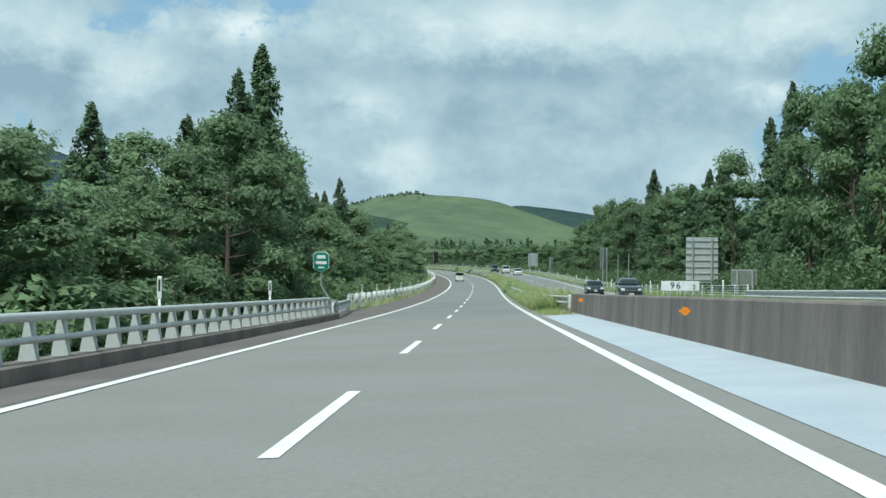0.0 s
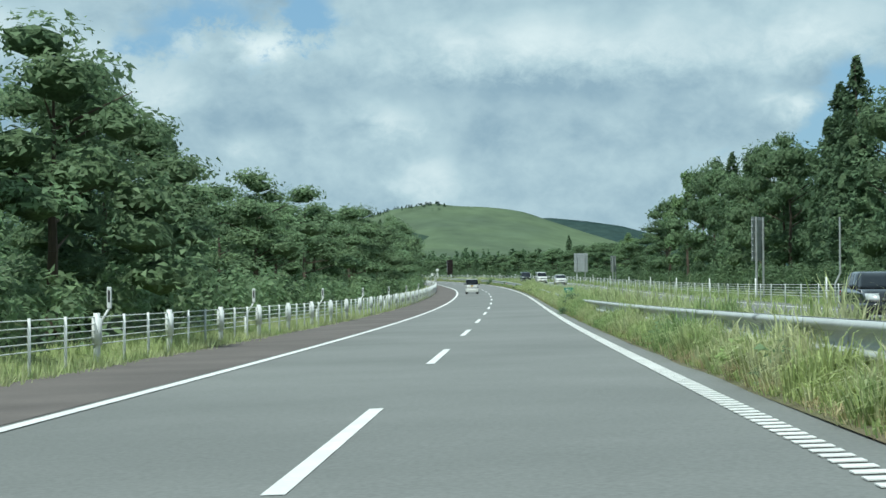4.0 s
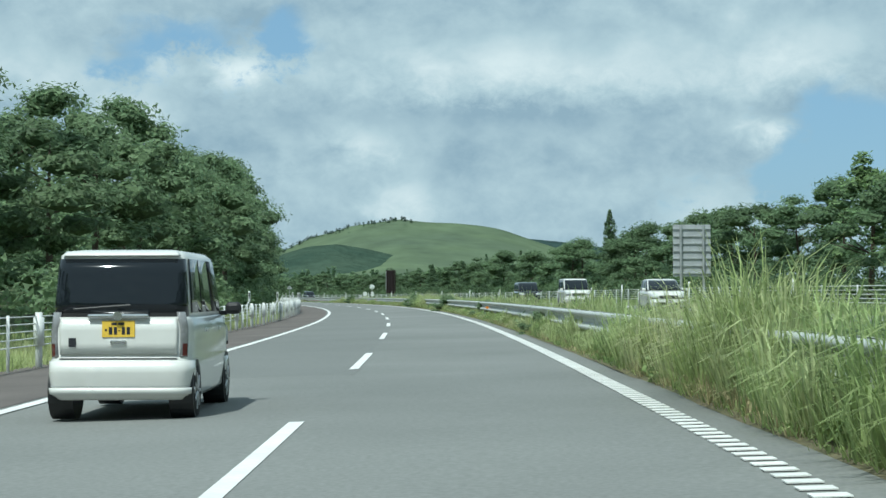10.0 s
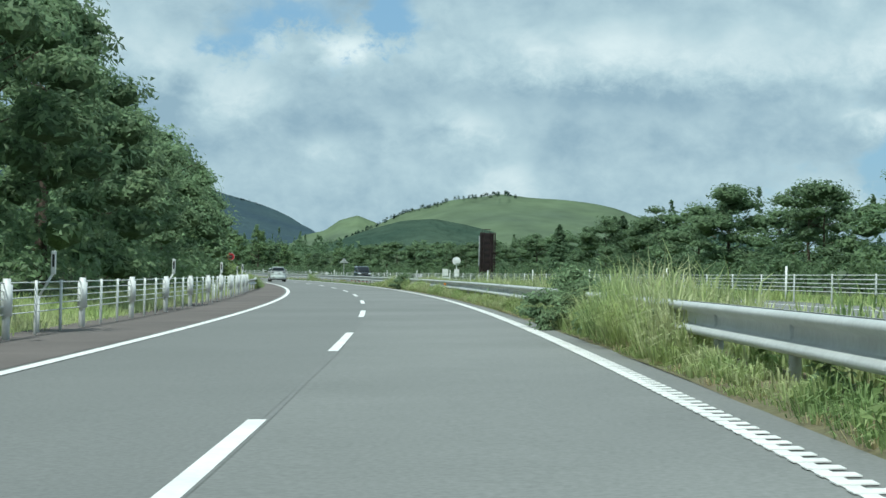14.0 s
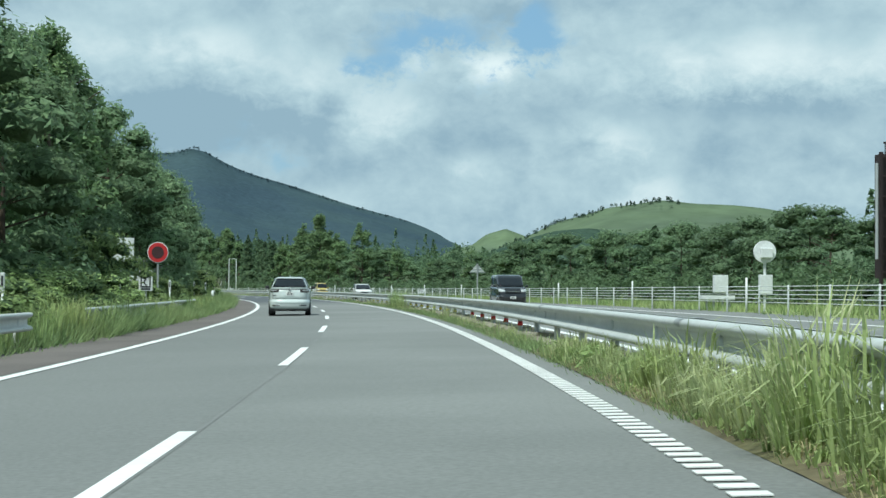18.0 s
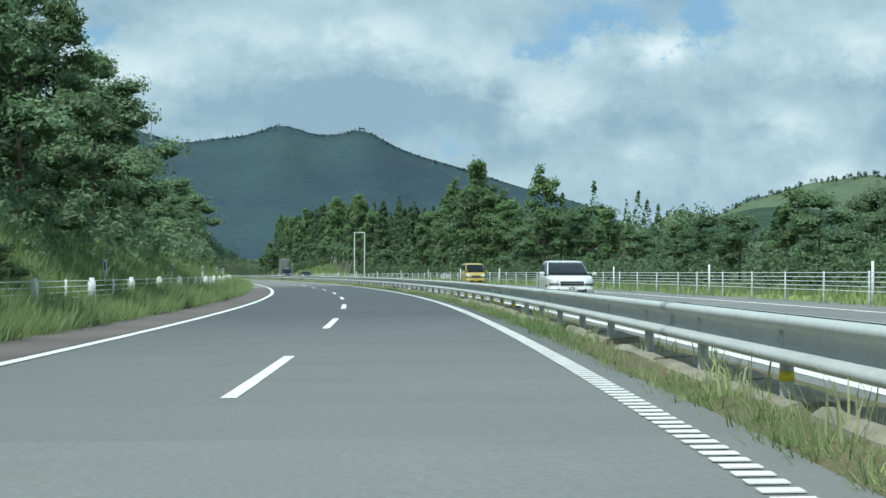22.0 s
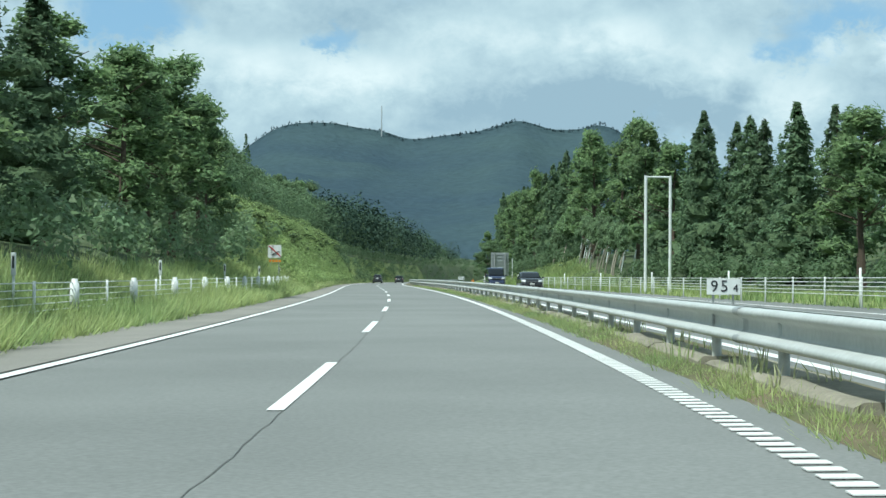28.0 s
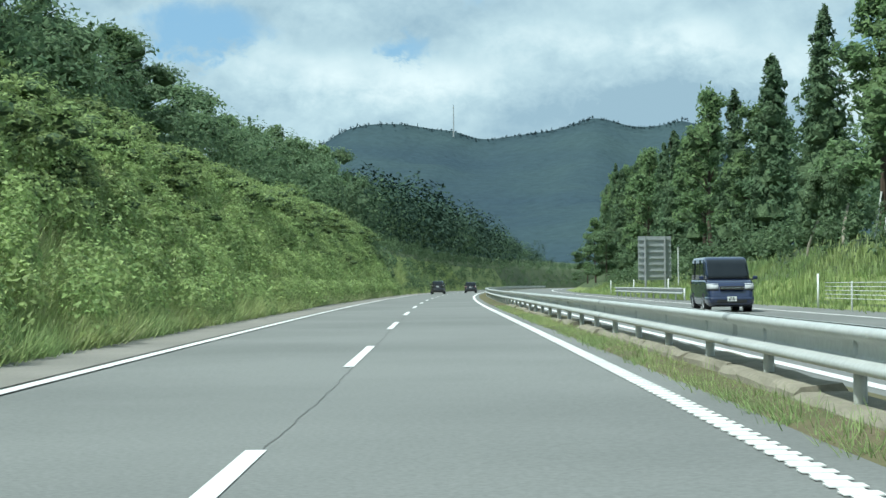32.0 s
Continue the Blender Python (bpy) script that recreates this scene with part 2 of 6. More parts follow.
GRASS = material("grass_blades", (0.42, 0.51, 0.22), 0.7, vary=0.3, scale=0.2, fine=1.5, bump=0, second=(0.54, 0.55, 0.32), island=0.25, translucent=0.5)
MEDIAN_EARTH = material("overgrown_earth", (0.115, 0.12, 0.055), 0.95, vary=0.4, scale=0.5, fine=7, bump=0.7, dist=0.03, second=(0.15, 0.125, 0.075))
STRAW = material("dry_straw_blades", (0.50, 0.43, 0.25), 0.8, vary=0.3, scale=0.3, fine=1.5, bump=0, second=(0.40, 0.36, 0.20), island=0.25, translucent=0.35)
# darker grass colour that carries the cloud shade on verge and median
GRASS_CLOUD_SHADE = material("cloud_shade_grass_blades", (0.19, 0.275, 0.115), 0.7, vary=0.3, scale=0.2, fine=1.5, bump=0, second=(0.26, 0.33, 0.14), island=0.28, translucent=0.5)
GRASS_DARK = material("dark_grass_blades", (0.27, 0.37, 0.15), 0.7, vary=0.3, scale=0.2, fine=1.5, bump=0, second=(0.42, 0.48, 0.20), island=0.28, translucent=0.5)
LEAF = material("broad_leaves", (0.18, 0.265, 0.145), 0.6, vary=0.3, scale=0.35, fine=1.2, bump=0, second=(0.22, 0.30, 0.155), island=0.3, rand=0.22, translucent=0.5, spec=0.3)
LEAF_DARK = material("cedar_needles", (0.105, 0.165, 0.09), 0.7, vary=0.3, scale=0.4, fine=1.2, bump=0, second=(0.135, 0.195, 0.105), island=0.3, rand=0.2, translucent=0.42, spec=0.2)
LEAF_PINE = material("pine_needles", (0.155, 0.235, 0.115), 0.7, vary=0.3, scale=0.4, fine=1.2, bump=0, second=(0.20, 0.275, 0.12), island=0.3, rand=0.2, translucent=0.48, spec=0.2)
LEAF_SHRUB = material("shrub_leaves", (0.25, 0.34, 0.13), 0.6, vary=0.3, scale=0.35, fine=1.5, bump=0, second=(0.31, 0.385, 0.155), island=0.35, rand=0.25, translucent=0.45, spec=0.3)
# darker green of the crown cores, painting the shade between the leaves
INNER_SHADE = material("shaded_inner_foliage", (0.105, 0.15, 0.078), 0.95, vary=0.5, scale=1.2, fine=9, bump=0.9, dist=0.1, second=(0.075, 0.11, 0.058), spec=0.1)
LEAF_DEEP = material("deep_green_leaves", (0.13, 0.20, 0.105), 0.6, vary=0.3, scale=0.35, fine=1.2, bump=0, second=(0.165, 0.235, 0.12), island=0.3, rand=0.22, translucent=0.45, spec=0.25)
PALE_BARK = material("pale_bark", (0.42, 0.38, 0.31), 0.9, vary=0.3, scale=3, fine=16, bump=0.5, dist=0.02, stretch=(1, 1, 0.2))
BARK = material("bark", (0.10, 0.075, 0.055), 0.95, vary=0.35, scale=3, fine=16, bump=0.6, dist=0.03, stretch=(1, 1, 0.2))
FOREST = material("forest_floor", (0.05, 0.075, 0.028), 0.95, vary=0.5, scale=0.15, fine=2.0, bump=0.8, dist=0.1, second=(0.08, 0.105, 0.04))

WHITE_CAR = material("white_car_paint", (0.70, 0.70, 0.665), 0.25, vary=0.03, scale=1.5, fine=8, bump=0, coat=0.6)
SILVER_CAR = material("pearl_white_paint", (0.57, 0.62, 0.605), 0.22, vary=0.04, scale=1.5, fine=8, bump=0, coat=0.8)
BLACK_CAR = material("black_car_paint", (0.012, 0.013, 0.016), 0.18, vary=0.1, scale=1.5, fine=8, bump=0, coat=1.0)
BLUE_CAR = material("dark_blue_car_paint", (0.02, 0.03, 0.075), 0.2, vary=0.1, scale=1.5, fine=8, bump=0, coat=1.0)
YELLOW_CAR = material("yellow_car_paint", (0.46, 0.36, 0.10), 0.3, vary=0.05, scale=1.5, fine=8, bump=0, coat=0.5)
CAR_GLASS = material("tinted_car_glass", (0.010, 0.013, 0.017), 0.05, vary=0.1, scale=2, fine=6, bump=0, spec=0.5)
TYRE = material("tyre_rubber", (0.018, 0.018, 0.018), 0.85, vary=0.2, scale=4, fine=30, bump=0.2)
RIM = material("alloy", (0.45, 0.46, 0.47), 0.35, metal=0.8, vary=0.1, scale=4, fine=20, bump=0)
TRIM = material("black_plastic", (0.02, 0.021, 0.022), 0.55, vary=0.2, scale=4, fine=30, bump=0.05)
CHROME = material("chrome", (0.65, 0.66, 0.67), 0.15, metal=0.9, vary=0.05, scale=4, fine=20, bump=0)
TAIL = material("red_lamp_plastic", (0.28, 0.02, 0.018), 0.2, vary=0.1, scale=6, fine=30, bump=0, coat=0.8)
SMOKED = material("smoked_lamp_plastic", (0.07, 0.06, 0.062), 0.15, vary=0.1, scale=6, fine=30, bump=0, coat=0.9)
CLEAR = material("clear_lamp_plastic", (0.55, 0.57, 0.58), 0.12, vary=0.1, scale=6, fine=30, bump=0, coat=0.9)
LAMP_GREY = material("silvered_lamp_plastic", (0.27, 0.275, 0.28), 0.15, vary=0.25, scale=9, fine=30, bump=0, coat=0.9)
DEEP_RED = material("dark_red_lamp_plastic", (0.10, 0.02, 0.02), 0.2, vary=0.1, scale=6, fine=30, bump=0, coat=0.8)
PLATE_Y = material("yellow_number_plate", (0.78, 0.52, 0.06), 0.5, vary=0.05, scale=6, fine=30, bump=0)
PLATE_W = material("white_number_plate", (0.75, 0.76, 0.74), 0.5, vary=0.05, scale=6, fine=30, bump=0)
ORANGE = material("orange_reflector", (0.75, 0.25, 0.02), 0.35, vary=0.1, scale=6, fine=30, bump=0)
RED_SIGN = material("red_sign_face", (0.50, 0.03, 0.035), 0.4, vary=0.1, scale=3, fine=20, bump=0)
DARK_SIGN = material("dark_sign_face", (0.06, 0.028, 0.03), 0.45, vary=0.2, scale=3, fine=20, bump=0)
GREEN_SIGN = material("green_sign_face", (0.01, 0.20, 0.13), 0.4, vary=0.1, scale=3, fine=20, bump=0)
BLACK_PAINT = material("black_sign_paint", (0.02, 0.022, 0.028), 0.5, vary=0.1, scale=3, fine=20, bump=0)
GREY_METAL = material("grey_sign_back", (0.46, 0.48, 0.49), 0.5, metal=0.3, vary=0.15, scale=2, fine=12, bump=0.05)
BROWN_STEEL = material("dark_brown_steel", (0.045, 0.03, 0.03), 0.5, metal=0.3, vary=0.25, scale=2, fine=12, bump=0.05)
RUST_PANEL = material("brown_fence_panel", (0.13, 0.055, 0.03), 0.7, vary=0.3, scale=1.5, fine=10, bump=0.1)
RED_TAPE = material("red_band", (0.55, 0.03, 0.03), 0.5, vary=0.15, scale=6, fine=30, bump=0)
YELLOW_TAPE = material("yellow_band", (0.72, 0.60, 0.03), 0.5, vary=0.15, scale=6, fine=30, bump=0)


# ---------------------------------------------------------------- helpers for building
RNG = np.random.default_rng(11)
SS = np.arange(-200.0, 2601.0, 1.0)


def _smooth(a, w):
    k = np.ones(w) / w
    return np.convolve(np.pad(a, (w // 2, w // 2), mode="edge"), k, "valid")[: len(a)]


def _line(knots):
    a = np.interp(SS, [k[0] for k in knots], [k[1] for k in knots])
    return _smooth(_smooth(a, 41), 41)


TURN = np.radians(_line(HEADING))
ROAD_X, ROAD_Y, ROAD_Z = np.cumsum(-np.sin(TURN)), np.cumsum(np.cos(TURN)), np.cumsum(_line(GRADE) / 100)
ROAD_X, ROAD_Y, ROAD_Z = (a - a[200] for a in (ROAD_X, ROAD_Y, ROAD_Z))
LEFT_LINE, LANE_LINE, RIGHT_LINE = 5.10, 1.55, -1.95


def road(s, n, z=0.0):
    """Places from metres along the road, metres to its left and height over the banked surface."""
    s, n, z = np.broadcast_arrays(np.asarray(s, float), np.asarray(n, float), np.asarray(z, float))
    t = np.interp(s, SS, TURN)
    x = np.interp(s, SS, ROAD_X) - np.cos(t) * n
    y = np.interp(s, SS, ROAD_Y) - np.sin(t) * n
    h = np.interp(s, SS, ROAD_Z) - np.interp(s, [k[0] for k in BANK], [k[1] for k in BANK]) * np.clip(n, -16, 9) + z
    return np.stack([x, y, h], -1)


def stand(s, n, z=0.0, turn=0.0):
    """An upright pose on the road's grid; its y axis runs along the road."""
    p = road(s, n, z)
    return pose(p[0], p[1], p[2], 0, 0, math.degrees(float(np.interp(s, SS, TURN))) + turn)


def mesh_of(name, verts, faces, mat, smooth=False):
    me = bpy.data.meshes.new(name)
    v = np.asarray(verts, dtype=np.float32).reshape(-1, 3)
    f = np.asarray(faces, dtype=np.int32)
    me.vertices.add(len(v))
    me.vertices.foreach_set("co", v.ravel())
    k = f.shape[1]
    me.loops.add(f.size)
    me.loops.foreach_set("vertex_index", f.ravel())
    me.polygons.add(len(f))
    me.polygons.foreach_set("loop_start", np.arange(len(f), dtype=np.int32) * k)
    me.polygons.foreach_set("use_smooth", np.full(len(f), smooth))
    me.update(calc_edges=True)
    me.validate()
    me.materials.append(mat)
    return me


def thing(name, label, category, m=None, group="", kind="", data=None):
    ob = new(name, data)
    if m is not None:
        ob.matrix_world = m
    return tagged(ob, label, category, group, kind)


def part(name, bm, mat, parent, label="", smooth=False):
    """A bmesh, or a ready mesh, as one mesh object under a thing or a part."""
    if isinstance(bm, bpy.types.Mesh):
        me = bm
    else:
        me = bpy.data.meshes.new(name)
        bm.to_mesh(me)
        bm.free()
        me.materials.append(mat)
        if smooth:
            for p in me.polygons:
                p.use_smooth = True
    ob = new(name, me)
    ob.parent = parent
    return tagged(ob, label)


def box(bm, x0, y0, z0, x1, y1, z1, bevel=0.0):
    r = bmesh.ops.create_cube(bm, size=1.0, matrix=Matrix.LocRotScale(((x0 + x1) / 2, (y0 + y1) / 2, (z0 + z1) / 2), None, (abs(x1 - x0), abs(y1 - y0), abs(z1 - z0))))
    if bevel:
        es = {e for v in r["verts"] for e in v.link_edges}
        bmesh.ops.bevel(bm, geom=list(es), offset=bevel, segments=2, affect="EDGES", profile=0.5)
    return bm


def rod(bm, a, b, r0, r1=None, seg=8):
    a, b = Vector(a), Vector(b)
    d = b - a
    q = Vector((0, 0, 1)).rotation_difference(d).to_matrix().to_4x4()
    bmesh.ops.create_cone(bm, cap_ends=True, segments=seg, radius1=r0, radius2=r0 if r1 is None else r1, depth=d.length,
                          matrix=Matrix.Translation((a + b) / 2) @ q)
    return bm


def strip(name, s0, s1, cross, mat, step=4.0, smooth=False, closed=False, wobble=0.0):
    """A mesh swept along the road from s0 to s1; cross: (n, z) points, or a function of s that gives them."""
    s = np.linspace(s0, s1, max(2, int(abs(s1 - s0) / step) + 1))
    rows = []
    for a in s:
        c = np.array(cross(a) if callable(cross) else cross, float)
        if wobble:
            c = c + RNG.normal(0, wobble, c.shape)
        rows.append(road(a, c[:, 0], c[:, 1]))
    v = np.array(rows)
    k = v.shape[1]
    i = np.arange(len(s) - 1)[:, None] * k
    j = np.arange(k if closed else k - 1)[None]
    f = np.stack([i + j, i + (j + 1) % k, i + k + (j + 1) % k, i + k + j], -1).reshape(-1, 4)
    if closed and k == 4:
        f = np.concatenate([f, [[3, 2, 1, 0]], [np.arange(4) + (len(s) - 1) * 4]])
    if closed and k == 6:
        e = (len(s) - 1) * 6
        f = np.concatenate([f, [[3, 2, 1, 0], [5, 4, 3, 0], [e, e + 1, e + 2, e + 3], [e, e + 3, e + 4, e + 5]]])
    return mesh_of(name, v.reshape(-1, 3), f, mat, smooth)


def structure(name, label, me):
    return tagged(new(name, me), label, name.split("_")[0], kind="structure")


# ---------------------------------------------------------------- ground and road
def bump_noise(x, y, sc, seed=0.0):
    return noise.noise(Vector((x * sc + seed, y * sc, seed * 1.7)))


# height of the land on either side: metres along the road, then the height at the foot of the trees and far behind
LEFT_LAND = [(-200, -2.5, 2.0), (60, -1.5, 3.0), (120, 0.3, 3), (250, 0.5, 3.5), (330, 0.8, 4), (380, 0.8, 5), (430, 0.8, 6), (520, 0.8, 6), (650, 1.0, 5), (690, 2.3, 5), (790, 2.3, 5), (850, 1.8, 5), (900, 2.0, 6),
             (950, 4, 8.5), (1000, 5, 9.5), (1100, 6, 11.5), (1300, 6, 12), (1600, 6, 12), (2600, 5, 10)]
RIGHT_LAND = [(-200, 0, 6), (0, 0.4, 6), (300, 0.4, 5), (420, 0.2, 2), (800, 0.3, 3), (900, 0.6, 6), (965, 0.9, 6), (980, 1.8, 6), (994, 3.2, 7), (1012, 3.0, 7), (1045, 2.0, 7), (1090, 1.8, 8), (1500, 4, 8), (2600, 4, 8)]


def land(s, n):
    """Height of the ground over the road's level."""
    if n > 0:
        k = np.array(LEFT_LAND)
        edge = float(np.interp(s, [650, 690, 930, 960], [8.2, 7.7, 7.7, 7.2]))
        near, wide = float(np.interp(s, [640, 690, 850, 900, 950], [14.0, 11.5, 11.5, 12.0, 11.0])), 60.0
    else:
        k = np.array(RIGHT_LAND)
        edge, near, wide = 15.6, float(np.interp(s, [930, 960, 1070, 1100], [23.0, 19.0, 19.0, 22.0])), 75.0
    a, b = np.interp(s, k[:, 0], k[:, 1]), np.interp(s, k[:, 0], k[:, 2])
    d = abs(n)
    base = -0.06
    if d < edge:
        return base
    if d < near:
        u = (d - edge) / (near - edge)
        return base + (a - base) * u
    u = min(1.0, (d - near) / (wide - near))
    return a + (b - a) * (u * (2 - u))


def build_land(name, sign, mat):
    s = np.concatenate([np.arange(-150, 1600, 10.0), np.arange(1600, 2601, 50.0)])
    d = np.array([7.2, 7.7, 8.2, 9.5, 11, 12.5, 14, 17, 21, 26, 33, 42, 55, 75, 110, 200]) if sign > 0 else np.array([14.6, 15.4, 16, 17.5, 19, 21, 23, 27, 33, 42, 55, 75, 110, 200])
    v = []
    for a in s:
        for b in d:
            h = land(a, sign * b)
            if b > (9.0 if sign > 0 else 16.5):
                h += 0.5 * bump_noise(a, b, 0.08, 4.0) * min(1, max(0, b - 11.5) / 6)
            p = road(a, sign * b, h)
            v.append(p)
    v = np.array(v)
    k = len(d)
    i = np.arange(len(s) - 1)[:, None] * k
    j = np.arange(k - 1)[None]
    f = np.stack([i + j, i + k + j, i + k + j + 1, i + j + 1], -1).reshape(-1, 4)
    if sign < 0:
        f = f[:, ::-1]
    return structure(name, "grass verge rising to dark wooded ground beside the road", mesh_of(name, v, f, mat, True))


build_land("ground_verge_west", 1, FOREST)
build_land("ground_verge_east", -1, FOREST)
structure("ground_turf_west", "grassy verge beside the hard shoulder", strip("ground_turf_west", 80, 1400, lambda a: [(b, land(a, b) + 0.035) for b in np.linspace(float(np.interp(a, [795, 815, 930, 940], [11.4, 8.8, 8.8, 11.4])), 7.2, 6)], TURF, 5, True))
structure("ground_turf_east", "grassy verge beyond the oncoming road", strip("ground_turf_east", 60, 1400, lambda a: [(b, land(a, b) + 0.035) for b in np.linspace(-14.5, float(np.interp(a, [925, 940], [-20.0, -17.0])), 5)], TURF, 5, True))

far = bmesh.new()
bmesh.ops.create_grid(far, x_segments=40, y_segments=40, size=4600, matrix=Matrix.Translation((0, 1000, -9)))
me = bpy.data.meshes.new("ground")
far.to_mesh(me)
far.free()
me.materials.append(TURF)
structure("ground", "wide grassy plain reaching to the hills", me)

ROAD_END = 1500
structure("road_bridge", "pale worn asphalt on the bridge", strip("road_bridge", -60, 76.2, [(7.6, -0.02), (5.5, 0), (0, 0), (-2.45, 0)], ASPHALT_PALE))
structure("road_main", "grey asphalt carriageway of two lanes, worn and patched", strip("road_main", 76.2, 668, [(7.6, -0.02), (5.5, 0), (0, 0), (-2.45, 0)], ASPHALT))
def shade_edge(s0, s1, steps, first, last):
    """Short lengths of asphalt whose tone fades across the edge of a painted cloud shadow."""
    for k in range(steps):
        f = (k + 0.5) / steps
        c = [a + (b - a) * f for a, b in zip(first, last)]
        mt = material("shade_edge_asphalt", c, 0.85, vary=0.3, scale=0.12, fine=24, bump=0.3, second=[v * 0.86 for v in c])
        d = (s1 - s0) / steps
        structure("road_length", "asphalt carriageway at the soft edge of the painted cloud shade", strip("road_length", s0 + d * k, s0 + d * (k + 1), [(7.6, -0.02), (5.5, 0), (0, 0), (-2.45, 0)], mt))


# a cloud's shadow on the road, put into the asphalt colour with soft ends
shade_edge(668, 706, 12, (0.188, 0.193, 0.185), (0.080, 0.088, 0.096))
structure("road_resurfaced", "two-lane asphalt carriageway darkened as under a cloud's shadow", strip("road_resurfaced", 706, 796, [(7.6, -0.02), (5.5, 0), (0, 0), (-2.45, 0)], ASPHALT_CLOUD_SHADE))
shade_edge(796, 826, 10, (0.080, 0.088, 0.096), (0.188, 0.193, 0.185))
structure("road_upper", "light grey asphalt carriageway beyond the dark stretch", strip("road_upper", 826, ROAD_END, [(6.2, -0.01), (0, 0), (-2.45, 0)], ASPHALT))
structure("road_shoulder", "brownish hard shoulder beside the carriageway", strip("road_shoulder", -60, 800, [(8.4, 0.0), (5.32, 0.006)], SHOULDER))
structure("road_shoulder_upper", "pale dusty hard shoulder beside the carriageway", strip("road_shoulder_upper", 800, ROAD_END, [(8.4, 0.0), (5.32, 0.006)], SHOULDER_PALE))


def oncoming(s):
    """Shift of the oncoming carriageway, which lies farther off before the bend."""
    return float(np.interp(s, [0, 450, 560], [-0.9, -0.9, 0.0]))


structure("road_oncoming", "asphalt carriageway of the oncoming traffic", strip("road_oncoming", -60, ROAD_END, lambda a: [(-3.95 + oncoming(a), 0.0), (-14.6, 0.0)], ASPHALT))


def painted(name, label, s0, s1, n, w, z=0.006):
    return structure(name, label, strip(name, s0, s1, [(n + w / 2, z), (n - w / 2, z)], PAINT))


painted("road_line_left", "solid white edge line", -60, ROAD_END, LEFT_LINE, 0.2, 0.012)
painted("road_line_right", "solid white edge line on the bridge", -60, 78, RIGHT_LINE, 0.2)
painted("road_line_right_worn", "thin white edge line under the rumble bars", 400, 500, RIGHT_LINE + 0.04, 0.1)
painted("road_line_right_under", "white edge line under the rumble bars", 868, 1000, RIGHT_LINE, 0.15)
painted("road_line_right_far", "solid white edge line further on", 1000, ROAD_END, RIGHT_LINE, 0.2)
for name, n in (("road_line_oncoming", -4.3), ("road_line_oncoming_outer", -12.2)):
    structure(name, "solid white edge line of the oncoming road", strip(name, -60, ROAD_END, lambda a, n=n: [(n + 0.1 + oncoming(a), 0.006), (n - 0.1 + oncoming(a), 0.006)], PAINT))
lane = new("road_lane_line")
tagged(lane, "broken white lane line of long dashes", "road marking", kind="structure")
for i in range(-3, 62):
    a = 11.96 + 20 * i
    part("dash", strip("dash", a, a + 8, [(LANE_LINE + 0.075, 0.006), (LANE_LINE - 0.075, 0.006)], PAINT, 4), PAINT, lane)
lane2 = new("road_lane_line_oncoming")
tagged(lane2, "broken white lane line of the oncoming road", "road marking", kind="structure")
for i in range(-2, 50):
    a = 4 + 20 * i
    part("dash", strip("dash", a, a + 8, [(-8.15 + oncoming(a), 0.006), (-8.3 + oncoming(a), 0.006)], PAINT, 4), PAINT, lane2)
# the raised bars of the rumble line
rumble = []
for a in np.arange(78, 1000, 0.36):
    w = 0.17
    v = np.array([road(a, RIGHT_LINE + 0.11, 0.007), road(a, RIGHT_LINE - 0.11, 0.007), road(a + w, RIGHT_LINE - 0.11, 0.007), road(a + w, RIGHT_LINE + 0.11, 0.007)])
    rumble.append(np.concatenate([v, v + [0, 0, 0.008]]))
rumble = np.array(rumble)
fb = np.array([[4, 5, 6, 7], [0, 1, 5, 4], [1, 2, 6, 5], [2, 3, 7, 6], [3, 0, 4, 7]])
tagged(new("rumble_bars", mesh_of("rumble_bars", rumble.reshape(-1, 3), (np.arange(len(rumble))[:, None, None] * 8 + fb[None]).reshape(-1, 4), PAINT)),
       "row of short raised white bars along the edge line", "road marking", kind="stuff")

# the median: blue-coated concrete on the bridge, then grass, then a narrow strip of soil
structure("median_bridge", "pale blue coated concrete strip beside the median wall", strip("median_bridge", -60, 72, [(-2.4, 0.006), (-3.9, 0.03)], BLUE))
structure("median_slab", "sandy worn concrete slab at the end of the wall", strip("median_slab", 72, 93, [(-2.4, 0.004), (-4.6, 0.05)], SANDY))
structure("median_turf", "grassy median strip", strip("median_turf", 92, 540, lambda a: [(-2.4, 0.0), (-2.8, 0.08), (-3.6, 0.14), (-4.0 + oncoming(a), 0.004)], MEDIAN_EARTH, wobble=0.012))
structure("median_soil", "soil and thin grass in the narrow median", strip("median_soil", 540, ROAD_END, [(-2.4, 0.0), (-2.65, 0.05), (-3.6, 0.05), (-3.98, 0.004)], SOIL, wobble=0.01))

structure("road_seam", "soft dark seam between the two lanes", strip("road_seam", 330, 652, lambda a: [(1.53 + 0.02 * math.sin(a * 0.31), 0.0035), (1.46 + 0.012 * math.sin(a * 0.47), 0.0035)], SEAM, 2))
structure("road_left_lane", "slightly darker asphalt of the outer lane", strip("road_left_lane", 330, 652, [(5.0, 0.002), (1.52, 0.002)], ASPHALT_LANE, 4))
# thin dark joint between the lanes
for s0, s1 in ((735, 1100),):
    tagged(new("road_joint", strip("road_joint", s0, s1, lambda a: [(1.49 + 0.022 * math.sin(a * 0.37) + 0.010 * math.sin(a * 2.1) + 0.008 * math.sin(a * 5.3) + q, 0.003) for q in (0.0038, -0.0038)], CRACK, 0.4)),
           "thin dark joint between the lanes", "road joint", kind="structure")


